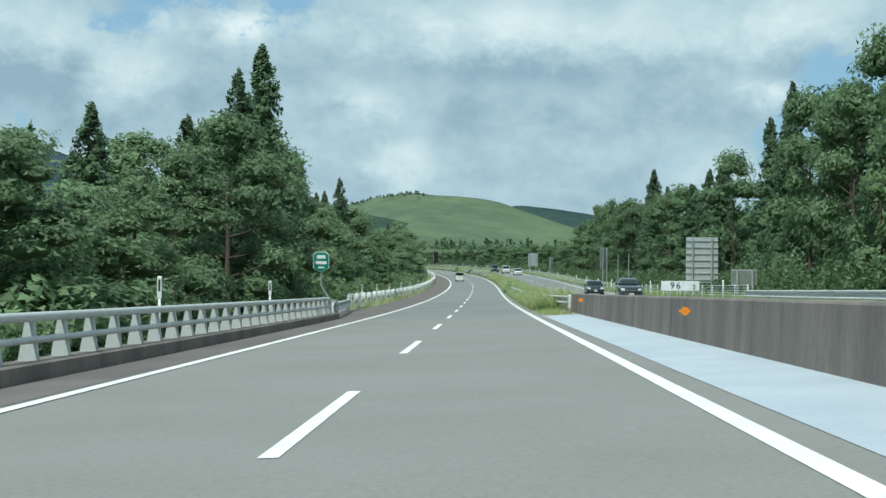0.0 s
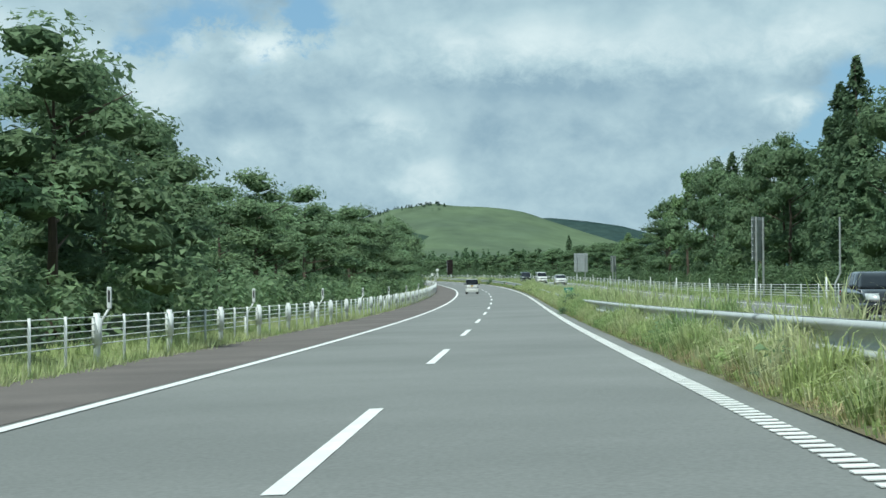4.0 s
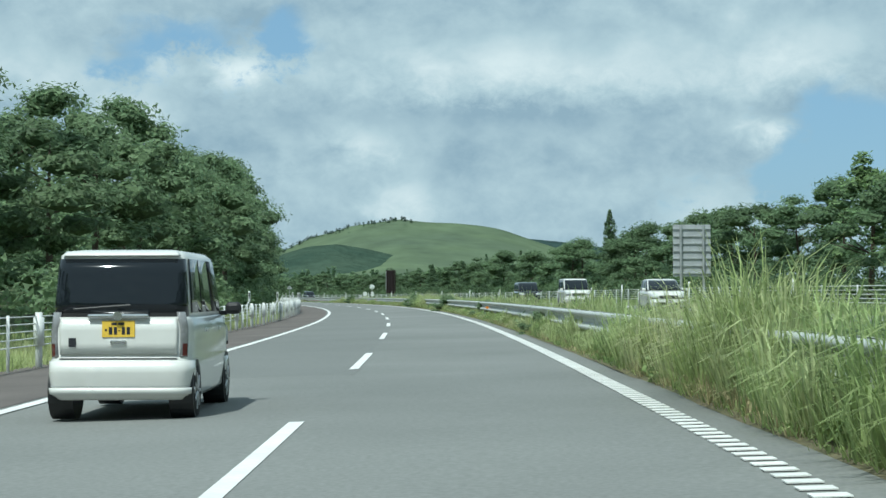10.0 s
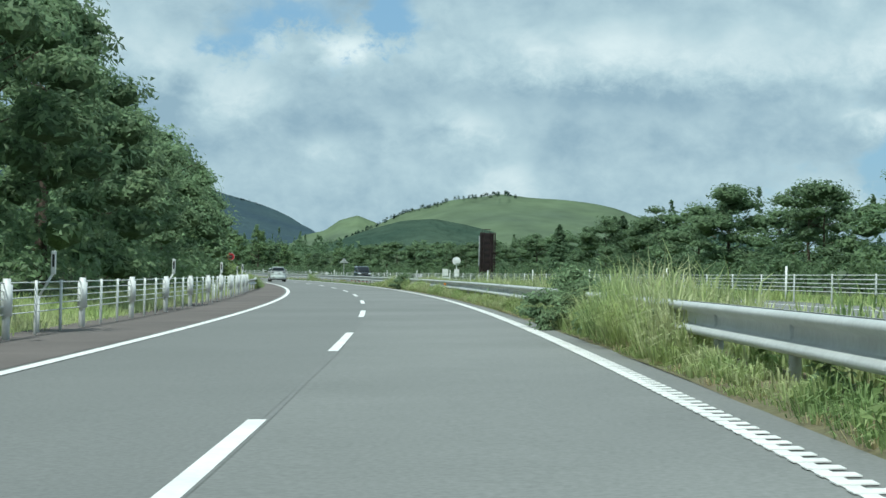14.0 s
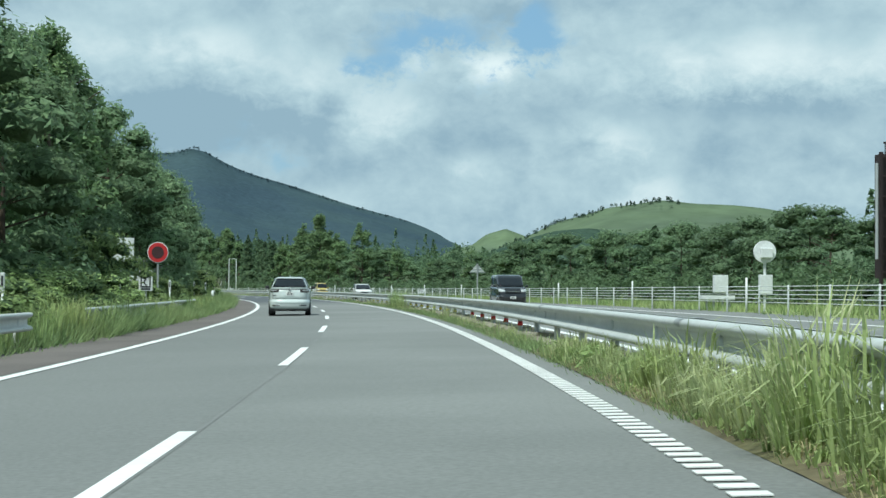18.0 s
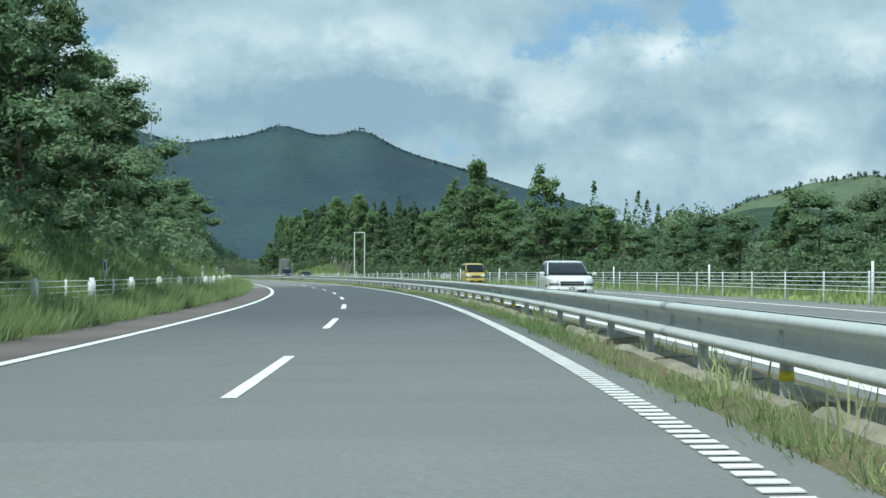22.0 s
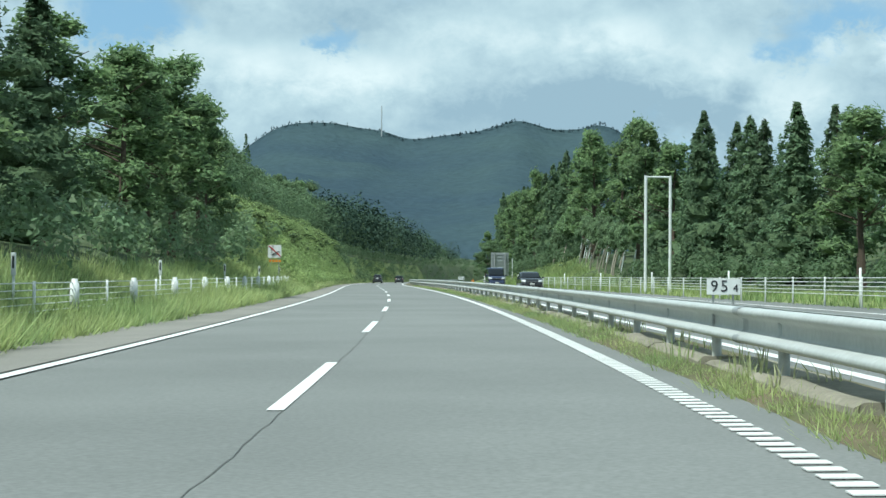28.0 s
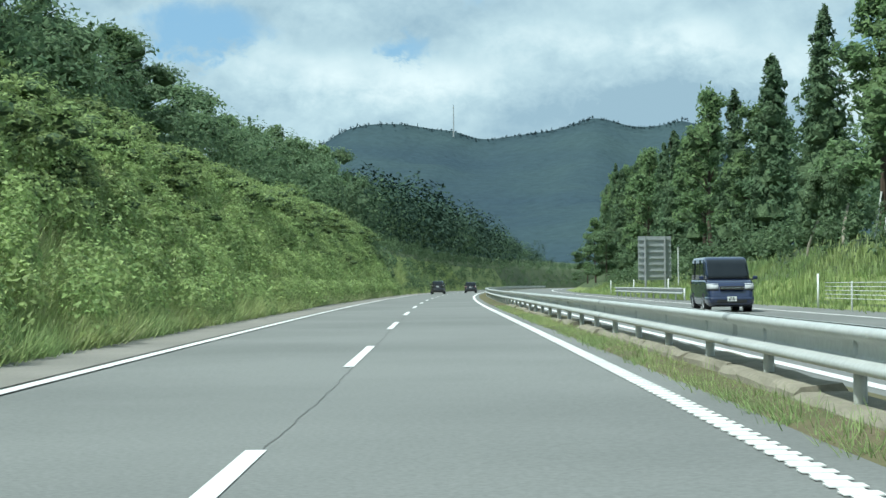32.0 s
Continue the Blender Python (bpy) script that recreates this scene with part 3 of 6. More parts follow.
# ---------------------------------------------------------------- trees
def leaves(centres, outward, size, spread=0.7, long=1.5, rng=RNG):
    """Diamond leaf tufts at the centres, turned roughly outward."""
    c = np.asarray(centres, float)
    k = len(c)
    nrm = np.asarray(outward, float) + rng.normal(0, spread, (k, 3))
    nrm /= np.linalg.norm(nrm, axis=1, keepdims=True) + 1e-9
    t = np.cross(nrm, rng.normal(0, 1, (k, 3)))
    t /= np.linalg.norm(t, axis=1, keepdims=True) + 1e-9
    b = np.cross(nrm, t)
    s = (np.asarray(size) * rng.uniform(0.6, 1.4, k))[:, None]
    q = np.stack([c - t * s * long * 0.5 - b * s * 0.35, c + t * s * long * 0.5, c - t * s * long * 0.2 + b * s * 0.55], 1)
    return q.reshape(-1, 3), np.arange(k * 3).reshape(-1, 3)


def lump(centre, radius, seed):
    """An uneven ball of inner foliage, coloured like a crown's shaded inside: points and triangles."""
    bm = bmesh.new()
    bmesh.ops.create_icosphere(bm, subdivisions=1, radius=1.0)
    v = np.array([p.co for p in bm.verts])
    f = np.array([[q.index for q in p.verts] for p in bm.faces])
    bm.free()
    r = np.random.default_rng(seed * 7 + 5)
    return np.array(centre) + v * radius * r.uniform(0.75, 1.12, (len(v), 1)) * [1.12, 1.12, 0.82], f


def with_core(leafage, core):
    """Leaves, then the inner masses, as one set of triangles, and where the inner ones begin."""
    V, F = [leafage[0]], [leafage[1]]
    base = len(leafage[0])
    for v, f in core:
        V.append(v)
        F.append(f + base)
        base += len(v)
    return np.concatenate(V), np.concatenate(F), len(leafage[1])


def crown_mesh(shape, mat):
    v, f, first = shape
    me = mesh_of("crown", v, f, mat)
    me.materials.append(INNER_SHADE)
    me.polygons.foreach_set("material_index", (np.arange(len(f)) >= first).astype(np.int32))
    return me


def broadleaf_crown(seed, h, w, count, low=0.12, size=0.42):
    r = np.random.default_rng(seed)
    lobes = []
    for i in range(26):
        u = r.uniform(0, 1) ** 0.8
        z = h * (low + (0.93 - low) * u)
        env = math.sin(math.pi * min(1, (0.18 + 0.82 * u)) ** 0.9) ** 0.6
        a, d = r.uniform(0, 2 * math.pi), w * env * r.uniform(0.25, 0.95)
        lobes.append((math.cos(a) * d, math.sin(a) * d, z, r.uniform(0.16, 0.30) * w))
    P, O = [], []
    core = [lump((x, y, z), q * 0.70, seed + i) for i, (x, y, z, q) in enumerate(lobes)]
    for x, y, z, q in lobes:
        k = int(count / len(lobes))
        d = r.normal(0, 1, (k, 3))
        d[:, 2] = np.abs(d[:, 2]) * 1.1 - 0.35
        d /= np.linalg.norm(d, axis=1, keepdims=True)
        rad = q * r.uniform(0.66, 1.16, (k, 1)) * (1 + 0.25 * np.sin(d[:, :1] * 5 + d[:, 1:2] * 4))
        P.append(np.array([x, y, z]) + d * rad * [1.15, 1.15, 0.85])
        O.append(d + [0, 0, 0.35])
    return with_core(leaves(np.concatenate(P), np.concatenate(O), size, 0.45, 1.8, r), core)


def cedar_crown(seed, h, w, count, size=0.38):
    r = np.random.default_rng(seed)
    P, O = [], []
    n_br = int(count / 22)
    for i in range(n_br):
        u = (i + r.uniform(0, 1)) / n_br
        z = h * (0.10 + 0.90 * u)
        reach = w * (1 - u) ** 0.75 * r.uniform(0.65, 1.1) * (1 + 0.18 * math.sin(u * 23 + seed)) + 0.12
        a = r.uniform(0, 2 * math.pi)
        f = np.sqrt(r.uniform(0.05, 1, 22))
        side = r.normal(0, 0.16, 22) * reach * f
        droop = -0.22 * reach * f + 0.10 * reach * f ** 3
        x = np.cos(a) * reach * f - np.sin(a) * side
        y = np.sin(a) * reach * f + np.cos(a) * side
        P.append(np.stack([x, y, z + droop + r.normal(0, 0.12, 22)], 1))
        O.append(np.tile([math.cos(a) * 0.6, math.sin(a) * 0.6, 0.7], (22, 1)))
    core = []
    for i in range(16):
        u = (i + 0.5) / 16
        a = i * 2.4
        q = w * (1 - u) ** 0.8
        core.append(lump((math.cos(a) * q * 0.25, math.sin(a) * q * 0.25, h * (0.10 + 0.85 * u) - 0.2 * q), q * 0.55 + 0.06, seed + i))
    return with_core(leaves(np.concatenate(P), np.concatenate(O), size, 0.45, 1.9, r), core)


def pine_crown(seed, h, w, count, size=0.34):
    r = np.random.default_rng(seed)
    P, O, core = [], [], []
    pads = 40
    for i in range(pads):
        u = r.uniform(0.12, 1) ** 0.7
        z = h * u
        a = r.uniform(0, 2 * math.pi)
        d = w * (1.06 - u) ** 0.6 * r.uniform(0.2, 1.0)
        q = w * r.uniform(0.13, 0.27)
        k = count // pads
        ang, rr = r.uniform(0, 2 * math.pi, k), q * np.sqrt(r.uniform(0, 1, k))
        x = math.cos(a) * d + np.cos(ang) * rr
        y = math.sin(a) * d + np.sin(ang) * rr
        P.append(np.stack([x, y, z + 0.6 * q * (1 - (rr / q) ** 2) + r.normal(0, 0.2, k)], 1))
        O.append(np.stack([np.cos(ang) * 0.4, np.sin(ang) * 0.4, np.ones(k) * 0.9], 1))
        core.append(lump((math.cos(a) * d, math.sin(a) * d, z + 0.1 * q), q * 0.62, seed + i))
    return with_core(leaves(np.concatenate(P), np.concatenate(O), size, 0.6, 1.7, r), core)


def trunk_mesh(seed, h, r0, limbs=7, reach=2.0, top=0.9):
    rr = random.Random(seed)
    bm = bmesh.new()
    pts, x, y = [], 0.0, 0.0
    for i in range(6):
        u = i / 5
        pts.append((x, y, -0.6 + (h * top + 0.6) * u, r0 * (1.15 - u)))
        x += rr.uniform(-0.12, 0.12)
        y += rr.uniform(-0.12, 0.12)
    for a, b in zip(pts, pts[1:]):
        rod(bm, a[:3], b[:3], a[3], b[3], 7)
    for i in range(limbs):
        z = h * rr.uniform(0.3, 0.8)
        an = rr.uniform(0, 6.28)
        k = reach * rr.uniform(0.6, 1.0)
        rod(bm, (0, 0, z), (math.cos(an) * k, math.sin(an) * k, z + k * rr.uniform(0.2, 0.7)), r0 * 0.35, r0 * 0.08, 5)
    me = bpy.data.meshes.new("trunk")
    bm.to_mesh(me)
    bm.free()
    me.materials.append(BARK)
    return me


KINDS = {}
for i in range(4):
    h, w = (12.0, 3.7) if i % 2 else (11.0, 4.0)
    KINDS["broadleaf_tree", i] = (trunk_mesh(i, h * 0.85, 0.17, 8, 2.2), crown_mesh(broadleaf_crown(20 + i, h, w, 7000, 0.05, 0.15), LEAF), h)
for i in range(3):
    KINDS["cedar_tree", i] = (trunk_mesh(40 + i, 12, 0.2, 0, 1, 0.97), crown_mesh(cedar_crown(50 + i, 12.0, 2.4, 6000, 0.15), LEAF_DARK), 12.0)
for i in range(3):
    KINDS["pine_tree", i] = (trunk_mesh(60 + i, 10, 0.16, 12, 2.2, 0.93), crown_mesh(pine_crown(70 + i, 10.0, 3.0, 6000, 0.15), LEAF_PINE), 10.0)
for i in range(3):
    KINDS["shrub", i] = (trunk_mesh(80 + i, 2.2, 0.05, 6, 1.0), crown_mesh(broadleaf_crown(90 + i, 2.8, 1.9, 2500, 0.02, 0.095), LEAF_SHRUB), 2.8)
for i in range(3):
    KINDS["shrub", i + 3] = (KINDS["shrub", i][0], crown_mesh(broadleaf_crown(96 + i, 2.8, 1.9, 2200, 0.02, 0.10), LEAF), 2.8)
for i in range(4):
    h, w = (12.0, 3.9) if i % 2 else (11.0, 4.2)
    KINDS["broadleaf_tree", i + 10] = (KINDS["broadleaf_tree", i][0], crown_mesh(broadleaf_crown(30 + i, h, w, 5200, 0.05, 0.185), LEAF), h)
for i in range(3):
    KINDS["cedar_tree", i + 10] = (KINDS["cedar_tree", i][0], crown_mesh(cedar_crown(56 + i, 12.0, 2.4, 4200, 0.19), LEAF_DARK), 12.0)
    KINDS["pine_tree", i + 10] = (KINDS["pine_tree", i][0], crown_mesh(pine_crown(76 + i, 10.0, 3.0, 4000, 0.18), LEAF_PINE), 10.0)
for key in [q for q in KINDS if q[1] >= 10]:
    tr, cr, h = KINDS[key]
    me = cr.copy()
    if key[0] == "broadleaf_tree":
        me.materials[0] = LEAF_DEEP
    KINDS[key[0], key[1] + 10] = (tr, me, h)
LABELS = {"broadleaf_tree": "leafy green broadleaf tree at the edge of the roadside wood", "cedar_tree": "tall dark conical cedar in the roadside wood",
          "pine_tree": "red pine with layered needle pads beside the road", "shrub": "low bushy green shrub on the roadside bank"}


def plant(kind, i, s, n, height, z=None, group="roadside trees", fat=1.0):
    tr, cr, h = KINDS[kind, i % (3 if kind != "broadleaf_tree" else 4) + ((20 if n < -10 else 10 if s > 975 else 0) if kind != "shrub" else (3 if n < 0 else 0))]
    k = height / h
    p = road(s, n, land(s, n) - 0.15 if z is None else z)
    ob = thing(kind, LABELS[kind], "shrub" if kind == "shrub" else "tree", None, group)
    ob.matrix_world = Matrix.LocRotScale(p, Euler((0, 0, RNG.uniform(0, 6.28))), (k * fat, k * fat, k))
    part("trunk", tr, None, ob)
    part("crown", cr, None, ob)
    return ob


# skyline of the wood's edge on either side: metres along the road, height of the tree tops over the road
LEFT_TOPS = [(30, 5.8), (48, 6.4), (56, 6.4), (63, 6.6), (71, 8.2), (79, 9.4), (88, 10.0), (100, 10.4), (110, 10.2), (123, 9.4), (135, 8.0), (139, 7.2), (144, 8.6), (150, 9.0), (165, 9.6), (180, 9.1), (195, 8.6), (215, 7.6),
             (228, 6.8), (238, 8.5), (244, 8.5), (250, 7.6), (265, 8.8), (286, 8.1), (303, 8.1), (318, 7.0), (326, 6.5), (336, 7.7), (351, 8.8), (374, 10.3), (384, 10.5), (395, 9.2), (407, 10.4), (434, 12.4), (455, 13.4), (480, 12.8), (490, 12.2),
             (509, 11.2), (520, 10.2), (545, 11.5), (578, 11.2), (592, 11.0), (616, 11.8), (630, 11.2), (640, 10.2), (658, 9.6), (668, 10.6), (700, 10.6), (733, 10.2), (745, 8.4), (757, 7.2), (767, 7.3), (779, 8.6), (791, 8.7), (809, 9.2),
             (831, 9.6), (856, 10.2), (881, 10.9), (906, 11.2), (916, 10.8), (930, 10.2), (945, 12.6), (986, 16.0), (1016, 15.4), (1040, 16.6), (1056, 15.8), (1097, 16.8), (1134, 18.6), (1180, 21.5), (1240, 24.5), (1290, 25.0), (1350, 24.0), (1400, 22.4), (1450, 19.6), (1500, 16.0), (1550, 11.0), (1600, 7.0), (1750, 4.0)]
RIGHT_TOPS = [(30, 13), (102, 15.6), (146, 15.4), (160, 12.8), (196, 11.4), (240, 13.4), (284, 14.2), (298, 13.0), (321, 15.2), (340, 12.4), (351, 10), (366, 7.6), (400, 7.1), (445, 6.7), (486, 6.9), (548, 6.5), (597, 5.6), (645, 5.2), (680, 5.6),
              (705, 6.0), (757, 5.0), (778, 4.3), (796, 5.0), (806, 7.0), (830, 6.8), (845, 8.6), (858, 11), (885, 11), (900, 8.6), (917, 11.2), (945, 13.2), (957, 11.2), (967, 13), (984, 15.7), (1045, 15.6), (1065, 15.2), (1084, 16.0), (1128, 15.4), (1180, 18.6), (1250, 19.5), (1400, 16)]
# which kinds grow where
LEFT_MIX = [(0, "bbbc"), (210, "bbbb"), (440, "bbcb"), (560, "bbbp"), (690, "pcpb"), (755, "bcpb"), (820, "pcpb"), (880, "pcpp"), (945, "bpbpc")]
RIGHT_MIX = [(0, "bcbp"), (150, "bbcb"), (330, "bbpb"), (420, "bbbb"), (560, "bcbb"), (740, "bcpb"), (830, "pbpb"), (870, "cppc"), (950, "ccpp")]
NAMES = {"b": "broadleaf_tree", "c": "cedar_tree", "p": "pine_tree", "s": "shrub"}


def wood(s0, s1, tops, mixes, sign, near, depth, gap, group):
    s, k = s0, 0
    while s < s1:
        mix = [m for a, m in mixes if a <= s][-1]
        c = mix[RNG.integers(len(mix))]
        n = sign * (near + float(np.interp(s, [795, 815, 925, 945], [0.0, -0.7, -0.7, 6.0]) if sign > 0 else np.interp(s, [940, 960, 1080, 1100], [0.0, -1.6, -1.6, 0.0])) + RNG.uniform(0, depth))
        top = float(np.interp(s, [a for a, _ in tops], [b for _, b in tops]))
        tall = (top - land(s, n)) * (RNG.uniform(0.92, 1.06) if c != "c" else RNG.uniform(0.92, 1.08))
        plant(NAMES[c], k, s, n, max(2.5, tall), None, group, min(1.5, 1.12 * 11 / max(tall, 4)))
        s += gap * RNG.uniform(0.75, 1.25) * (0.75 if tall < 6 else 1.0)
        k += 1


wood(24, 1180, LEFT_TOPS, LEFT_MIX, 1, 12.6, 3.0, 6.4, "trees along the carriageway")
wood(60, 1330, RIGHT_TOPS, RIGHT_MIX, -1, 21.5, 3.2, 7.2, "trees beyond the oncoming road")
# trees that stand out over the others: kind, along, across, height of the top
for c, s, n, top in (("b", 792, 13, 7.8), ("p", 800, 13.4, 8.6), ("c", 804, 14, 9.0), ("p", 811, 13, 8.8), ("p", 818, 13.5, 8.6), ("c", 77, 11.0, 11.0), ("b", 73, 10.8, 9.0), ("c", 83, 11.8, 10.2), ("c", 88.5, 11.4, 13.7), ("c", 92, 12.6, 11.6), ("c", 108, 13.4, 12.2), ("b", 113, 13.4, 10.8), ("b", 101, 12.8, 10.6), ("b", 65, 11.6, 6.8), ("b", 58, 12.0, 5.8), ("b", 94, 13.2, 8.6), ("c", 121, 13, 10.6), ("c", 58, 13.2, 7.6), ("c", 134.6, 13, 8.6), ("c", 152, 14, 9.6), ("c", 161, 13.4, 11.2), 
                     ("c", 239, -23, 16), ("c", 250, -24, 15.5), ("c", 476, -23.5, 9.2), ("p", 821, -21.5, 10.9), ("p", 862, -22, 13.9), ("p", 868, -23, 13.5), ("p", 881, -22.5, 13),
                     ("c", 917, -24, 11.0), ("c", 933, -23.5, 11.6), ("c", 944, -24, 12.4), ("b", 1160, -18.6, 8.5), ("p", 1200, -18.8, 11.0), ("b", 1250, -18.6, 9.0), ("p", 918, 12.4, 11.2), ("p", 926, 12.6, 10.4), ("p", 962, 17.0, 15.0), ("c", 966, 16.5, 15.6), ("p", 766, 13.6, 7.4), ("c", 748, 13.4, 7.6), ("c", 752, 14, 7.2), ("p", 619, 13, 11.9), ("b", 736, 12.0, 10.2), ("b", 729, 11.8, 10.6), ("p", 721, 12.2, 11.2), ("b", 713, 12.0, 10.8), ("b", 705, 12.2, 10.4), ("b", 692, 12.4, 10.4), ("b", 683, 12.2, 10.4), ("b", 674, 12.6, 10.2), ("b", 664, 12.4, 9.8), ("b", 655, 12.3, 9.4), ("b", 646, 12.4, 9.8), ("b", 637, 12.6, 11.0)):
    plant(NAMES[c], int(s), s, n, top - land(s, n), None, "tall trees over the wood's edge", 1.2 if c == "b" else 1.0)
# bright scrub on the bank of the cutting, low beside the road and taller up the slope; bushes in the median
for s in np.arange(938, 1130, 2.6):
    for a, b, h0, h1, fat in ((8.9, 10.4, 0.8, 1.5, 1.6), (10.6, 12.6, 1.5, 2.3, 1.5), (12.8, 16.0, 2.0, 3.2, 1.4)):
        if RNG.uniform() < 0.72 and (a > 10 or s > 951):
            plant("shrub", int(RNG.integers(9)), s + RNG.uniform(-1, 1), RNG.uniform(a, b), RNG.uniform(h0, h1), None, "scrub on the cutting", fat)
for s, n, h in ((421.8, -2.85, 1.2), (422.6, -3.1, 1.1), (461, -2.75, 1.3), (461.9, -2.9, 1.25), (460.2, -2.95, 1.1), (207, -2.9, 1.1), (318, -3.4, 0.9), (388, -3.2, 0.9), (300, -2.8, 0.8), (352, -2.85, 0.7), (545, -2.85, 1.2)):
    plant("shrub", int(s), s, n, h * 1.15, -0.25 * h, "bushes in the median", 1.1)


# pale trunks leaning out over the grass at the foot of the wood
for i, (s, lean, tall) in enumerate(((991.5, -1.3, 2.6), (988.8, -0.9, 2.2), (986.2, -1.1, 2.5), (983.6, -1.5, 2.4), (980.8, -1.0, 2.7), (979.2, -1.1, 2.6), (977.4, -0.9, 2.3), (975.2, -1.2, 2.4), (972.0, -0.4, 2.5), (969.3, 0.1, 2.6), (967.0, 0.1, 2.4), (1011.5, 0.9, 1.8), (1017.0, -0.8, 1.9))):
    n = -18.4 - 0.3 * (i % 3)
    ob = thing("leaning_tree", "young tree with a pale leaning trunk at the wood's foot", "tree", None, "leaning young trees")
    ob.matrix_world = Matrix.Translation(road(s, n, land(s, n)))
    base, tip = Vector(road(s, n, land(s, n))), Vector(road(s + lean, n - 0.5, land(s, n)))
    run = tip - base
    bm = bmesh.new()
    for u0, u1 in ((-0.1, 0.3), (0.3, 0.65), (0.65, 1.0)):
        rod(bm, (run.x * max(u0, 0) ** 1.4, run.y * max(u0, 0) ** 1.4, tall * u0), (run.x * u1 ** 1.4, run.y * u1 ** 1.4, tall * u1), 0.085 - 0.03 * u0, 0.085 - 0.03 * u1, 7)
    part("trunk", bm, PALE_BARK, ob)
    cr = part("crown", KINDS["shrub", 3 + i % 3][1], None, ob)
    cr.matrix_local = Matrix.LocRotScale(Vector((run.x, run.y, tall * 0.82)), Euler((0, 0, i * 1.3)), (0.62, 0.62, 0.95))


for s in list(np.arange(556, 640, 3.6)) + list(np.arange(642, 700, 6.0)):
    plant("shrub", int(s), s, RNG.uniform(8.9, 10.2), RNG.uniform(1.0, 1.9), None, "scrub behind the shoulder rail", 1.5)


# the woods behind the first rows, too many to count: small crowns joined in one mesh
def far_wood(name, label, spots, seed, mat, tufts=120, cone=0.3, size=0.9):
    r = np.random.default_rng(seed)
    V = []
    for x, y, z, h in spots:
        k = tufts
        w = h * r.uniform(0.26, 0.38)
        d = r.normal(0, 1, (k, 3))
        d[:, 2] = np.abs(d[:, 2])
        d /= np.linalg.norm(d, axis=1, keepdims=True)
        if r.uniform() < cone:
            u = r.uniform(0, 1, k) ** 1.5
            a = r.uniform(0, 6.28, k)
            c = np.stack([np.cos(a) * w * 0.7 * (1 - u), np.sin(a) * w * 0.7 * (1 - u), h * 1.25 * u], 1)
        else:
            c = d * [w, w, h * 0.55] * r.uniform(0.8, 1.1, (k, 1)) + [0, 0, h * 0.45]
            c[:, 2] -= (r.uniform(0, 1, k) < 0.3) * h * 0.3
        v, _ = leaves(c + [x, y, z], d + [0, 0, 0.4], size * h / 9, 0.5, 1.4, r)
        V.append(v)
    V = np.concatenate(V)
    return tagged(new(name, mesh_of(name, V, np.arange(len(V)).reshape(-1, 3), mat)), label, "woods", kind="stuff")


def spots(s0, s1, sign, n0, n1, gap, h0, h1, seed, lift=0.0):
    r = np.random.default_rng(seed)
    out = []
    s = s0
    while s < s1:
        n = n0
        while n < n1:
            a, b = s + r.uniform(-gap, gap) * 0.5, sign * (n + r.uniform(-gap, gap) * 0.5)
            p = road(a, b, land(a, b) + lift)
            tops = LEFT_TOPS if sign > 0 else RIGHT_TOPS
            room = float(np.interp(a, [k for k, _ in tops], [k for _, k in tops])) * 0.92 - land(a, b)
            h = r.uniform(h0, h1)
            out.append((*p, max(1.5, min(h, room * r.uniform(0.75, 1.0)) if h1 > 3 else h)))
            n += gap * (1 + (n - n0) / 90)
        s += gap
    return out


far_wood("woods_west", "dense green wood behind the roadside trees", spots(20, 940, 1, 19, 45, 6.5, 5.5, 8, 1), 1, LEAF, 170, size=0.6)
far_wood("woods_east", "dense green wood behind the trees beyond the oncoming road", spots(40, 345, -1, 27, 50, 6.5, 9, 12, 2), 2, LEAF_DARK, 240, size=0.5)
far_wood("woods_east_low", "low wood beyond the oncoming road", spots(350, 780, -1, 26, 44, 6.5, 3.5, 5.5, 3), 3, LEAF_DARK, 220, size=0.5)
far_wood("woods_east_upper", "dense tall wood on the bank beyond the oncoming road", spots(800, 1180, -1, 27, 50, 6.5, 7, 9.5, 4), 4, LEAF_DARK, 240, size=0.5)
far_wood("woods_hillside", "wooded hillside above the cutting", spots(1130, 1600, 1, 17, 45, 6.4, 7.5, 13, 5), 5, LEAF_DARK, 240, 0.0, 0.42)
far_wood("woods_hillside_near", "wooded hillside above the cutting", spots(940, 1130, 1, 17, 45, 5.6, 7.0, 10.5, 25), 25, LEAF_DEEP, 800, size=0.24)
far_wood("undergrowth_west", "bushes and creepers at the foot of the roadside trees", spots(25, 960, 1, 10.8, 14, 2.2, 1.2, 2.4, 6), 6, LEAF, 110, 0.0, 0.85)
far_wood("undergrowth_cutting", "bright leafy scrub covering the slope of the cutting", spots(950, 1120, 1, 8.6, 17, 2.4, 1.0, 2.2, 8) + spots(936, 950, 1, 11.0, 17, 2.4, 1.2, 2.4, 9), 8, LEAF_SHRUB, 340, 0.0, 0.5)
far_wood("undergrowth_bend", "leafy scrub along the road where it bends out of sight", spots(1120, 1620, 1, 8.4, 16, 2.9, 1.2, 2.5, 28), 28, LEAF_DEEP, 120, 0.0, 0.8)
far_wood("weeds_cutting", "bright leafy weeds covering the foot of the cutting", spots(938, 1130, 1, 7.5, 11.6, 1.15, 0.6, 1.25, 10), 10, LEAF_SHRUB, 230, 0.0, 0.58)
far_wood("undergrowth_east", "bushes at the foot of the trees beyond the oncoming road", [p for a, b, q in ((60, 964, 7), (998, 1150, 27)) for p in spots(a, b, -1, 18.5, 22, 2.6, 1.2, 2.2, q)], 7, LEAF_DEEP, 110, 0.0, 0.85)


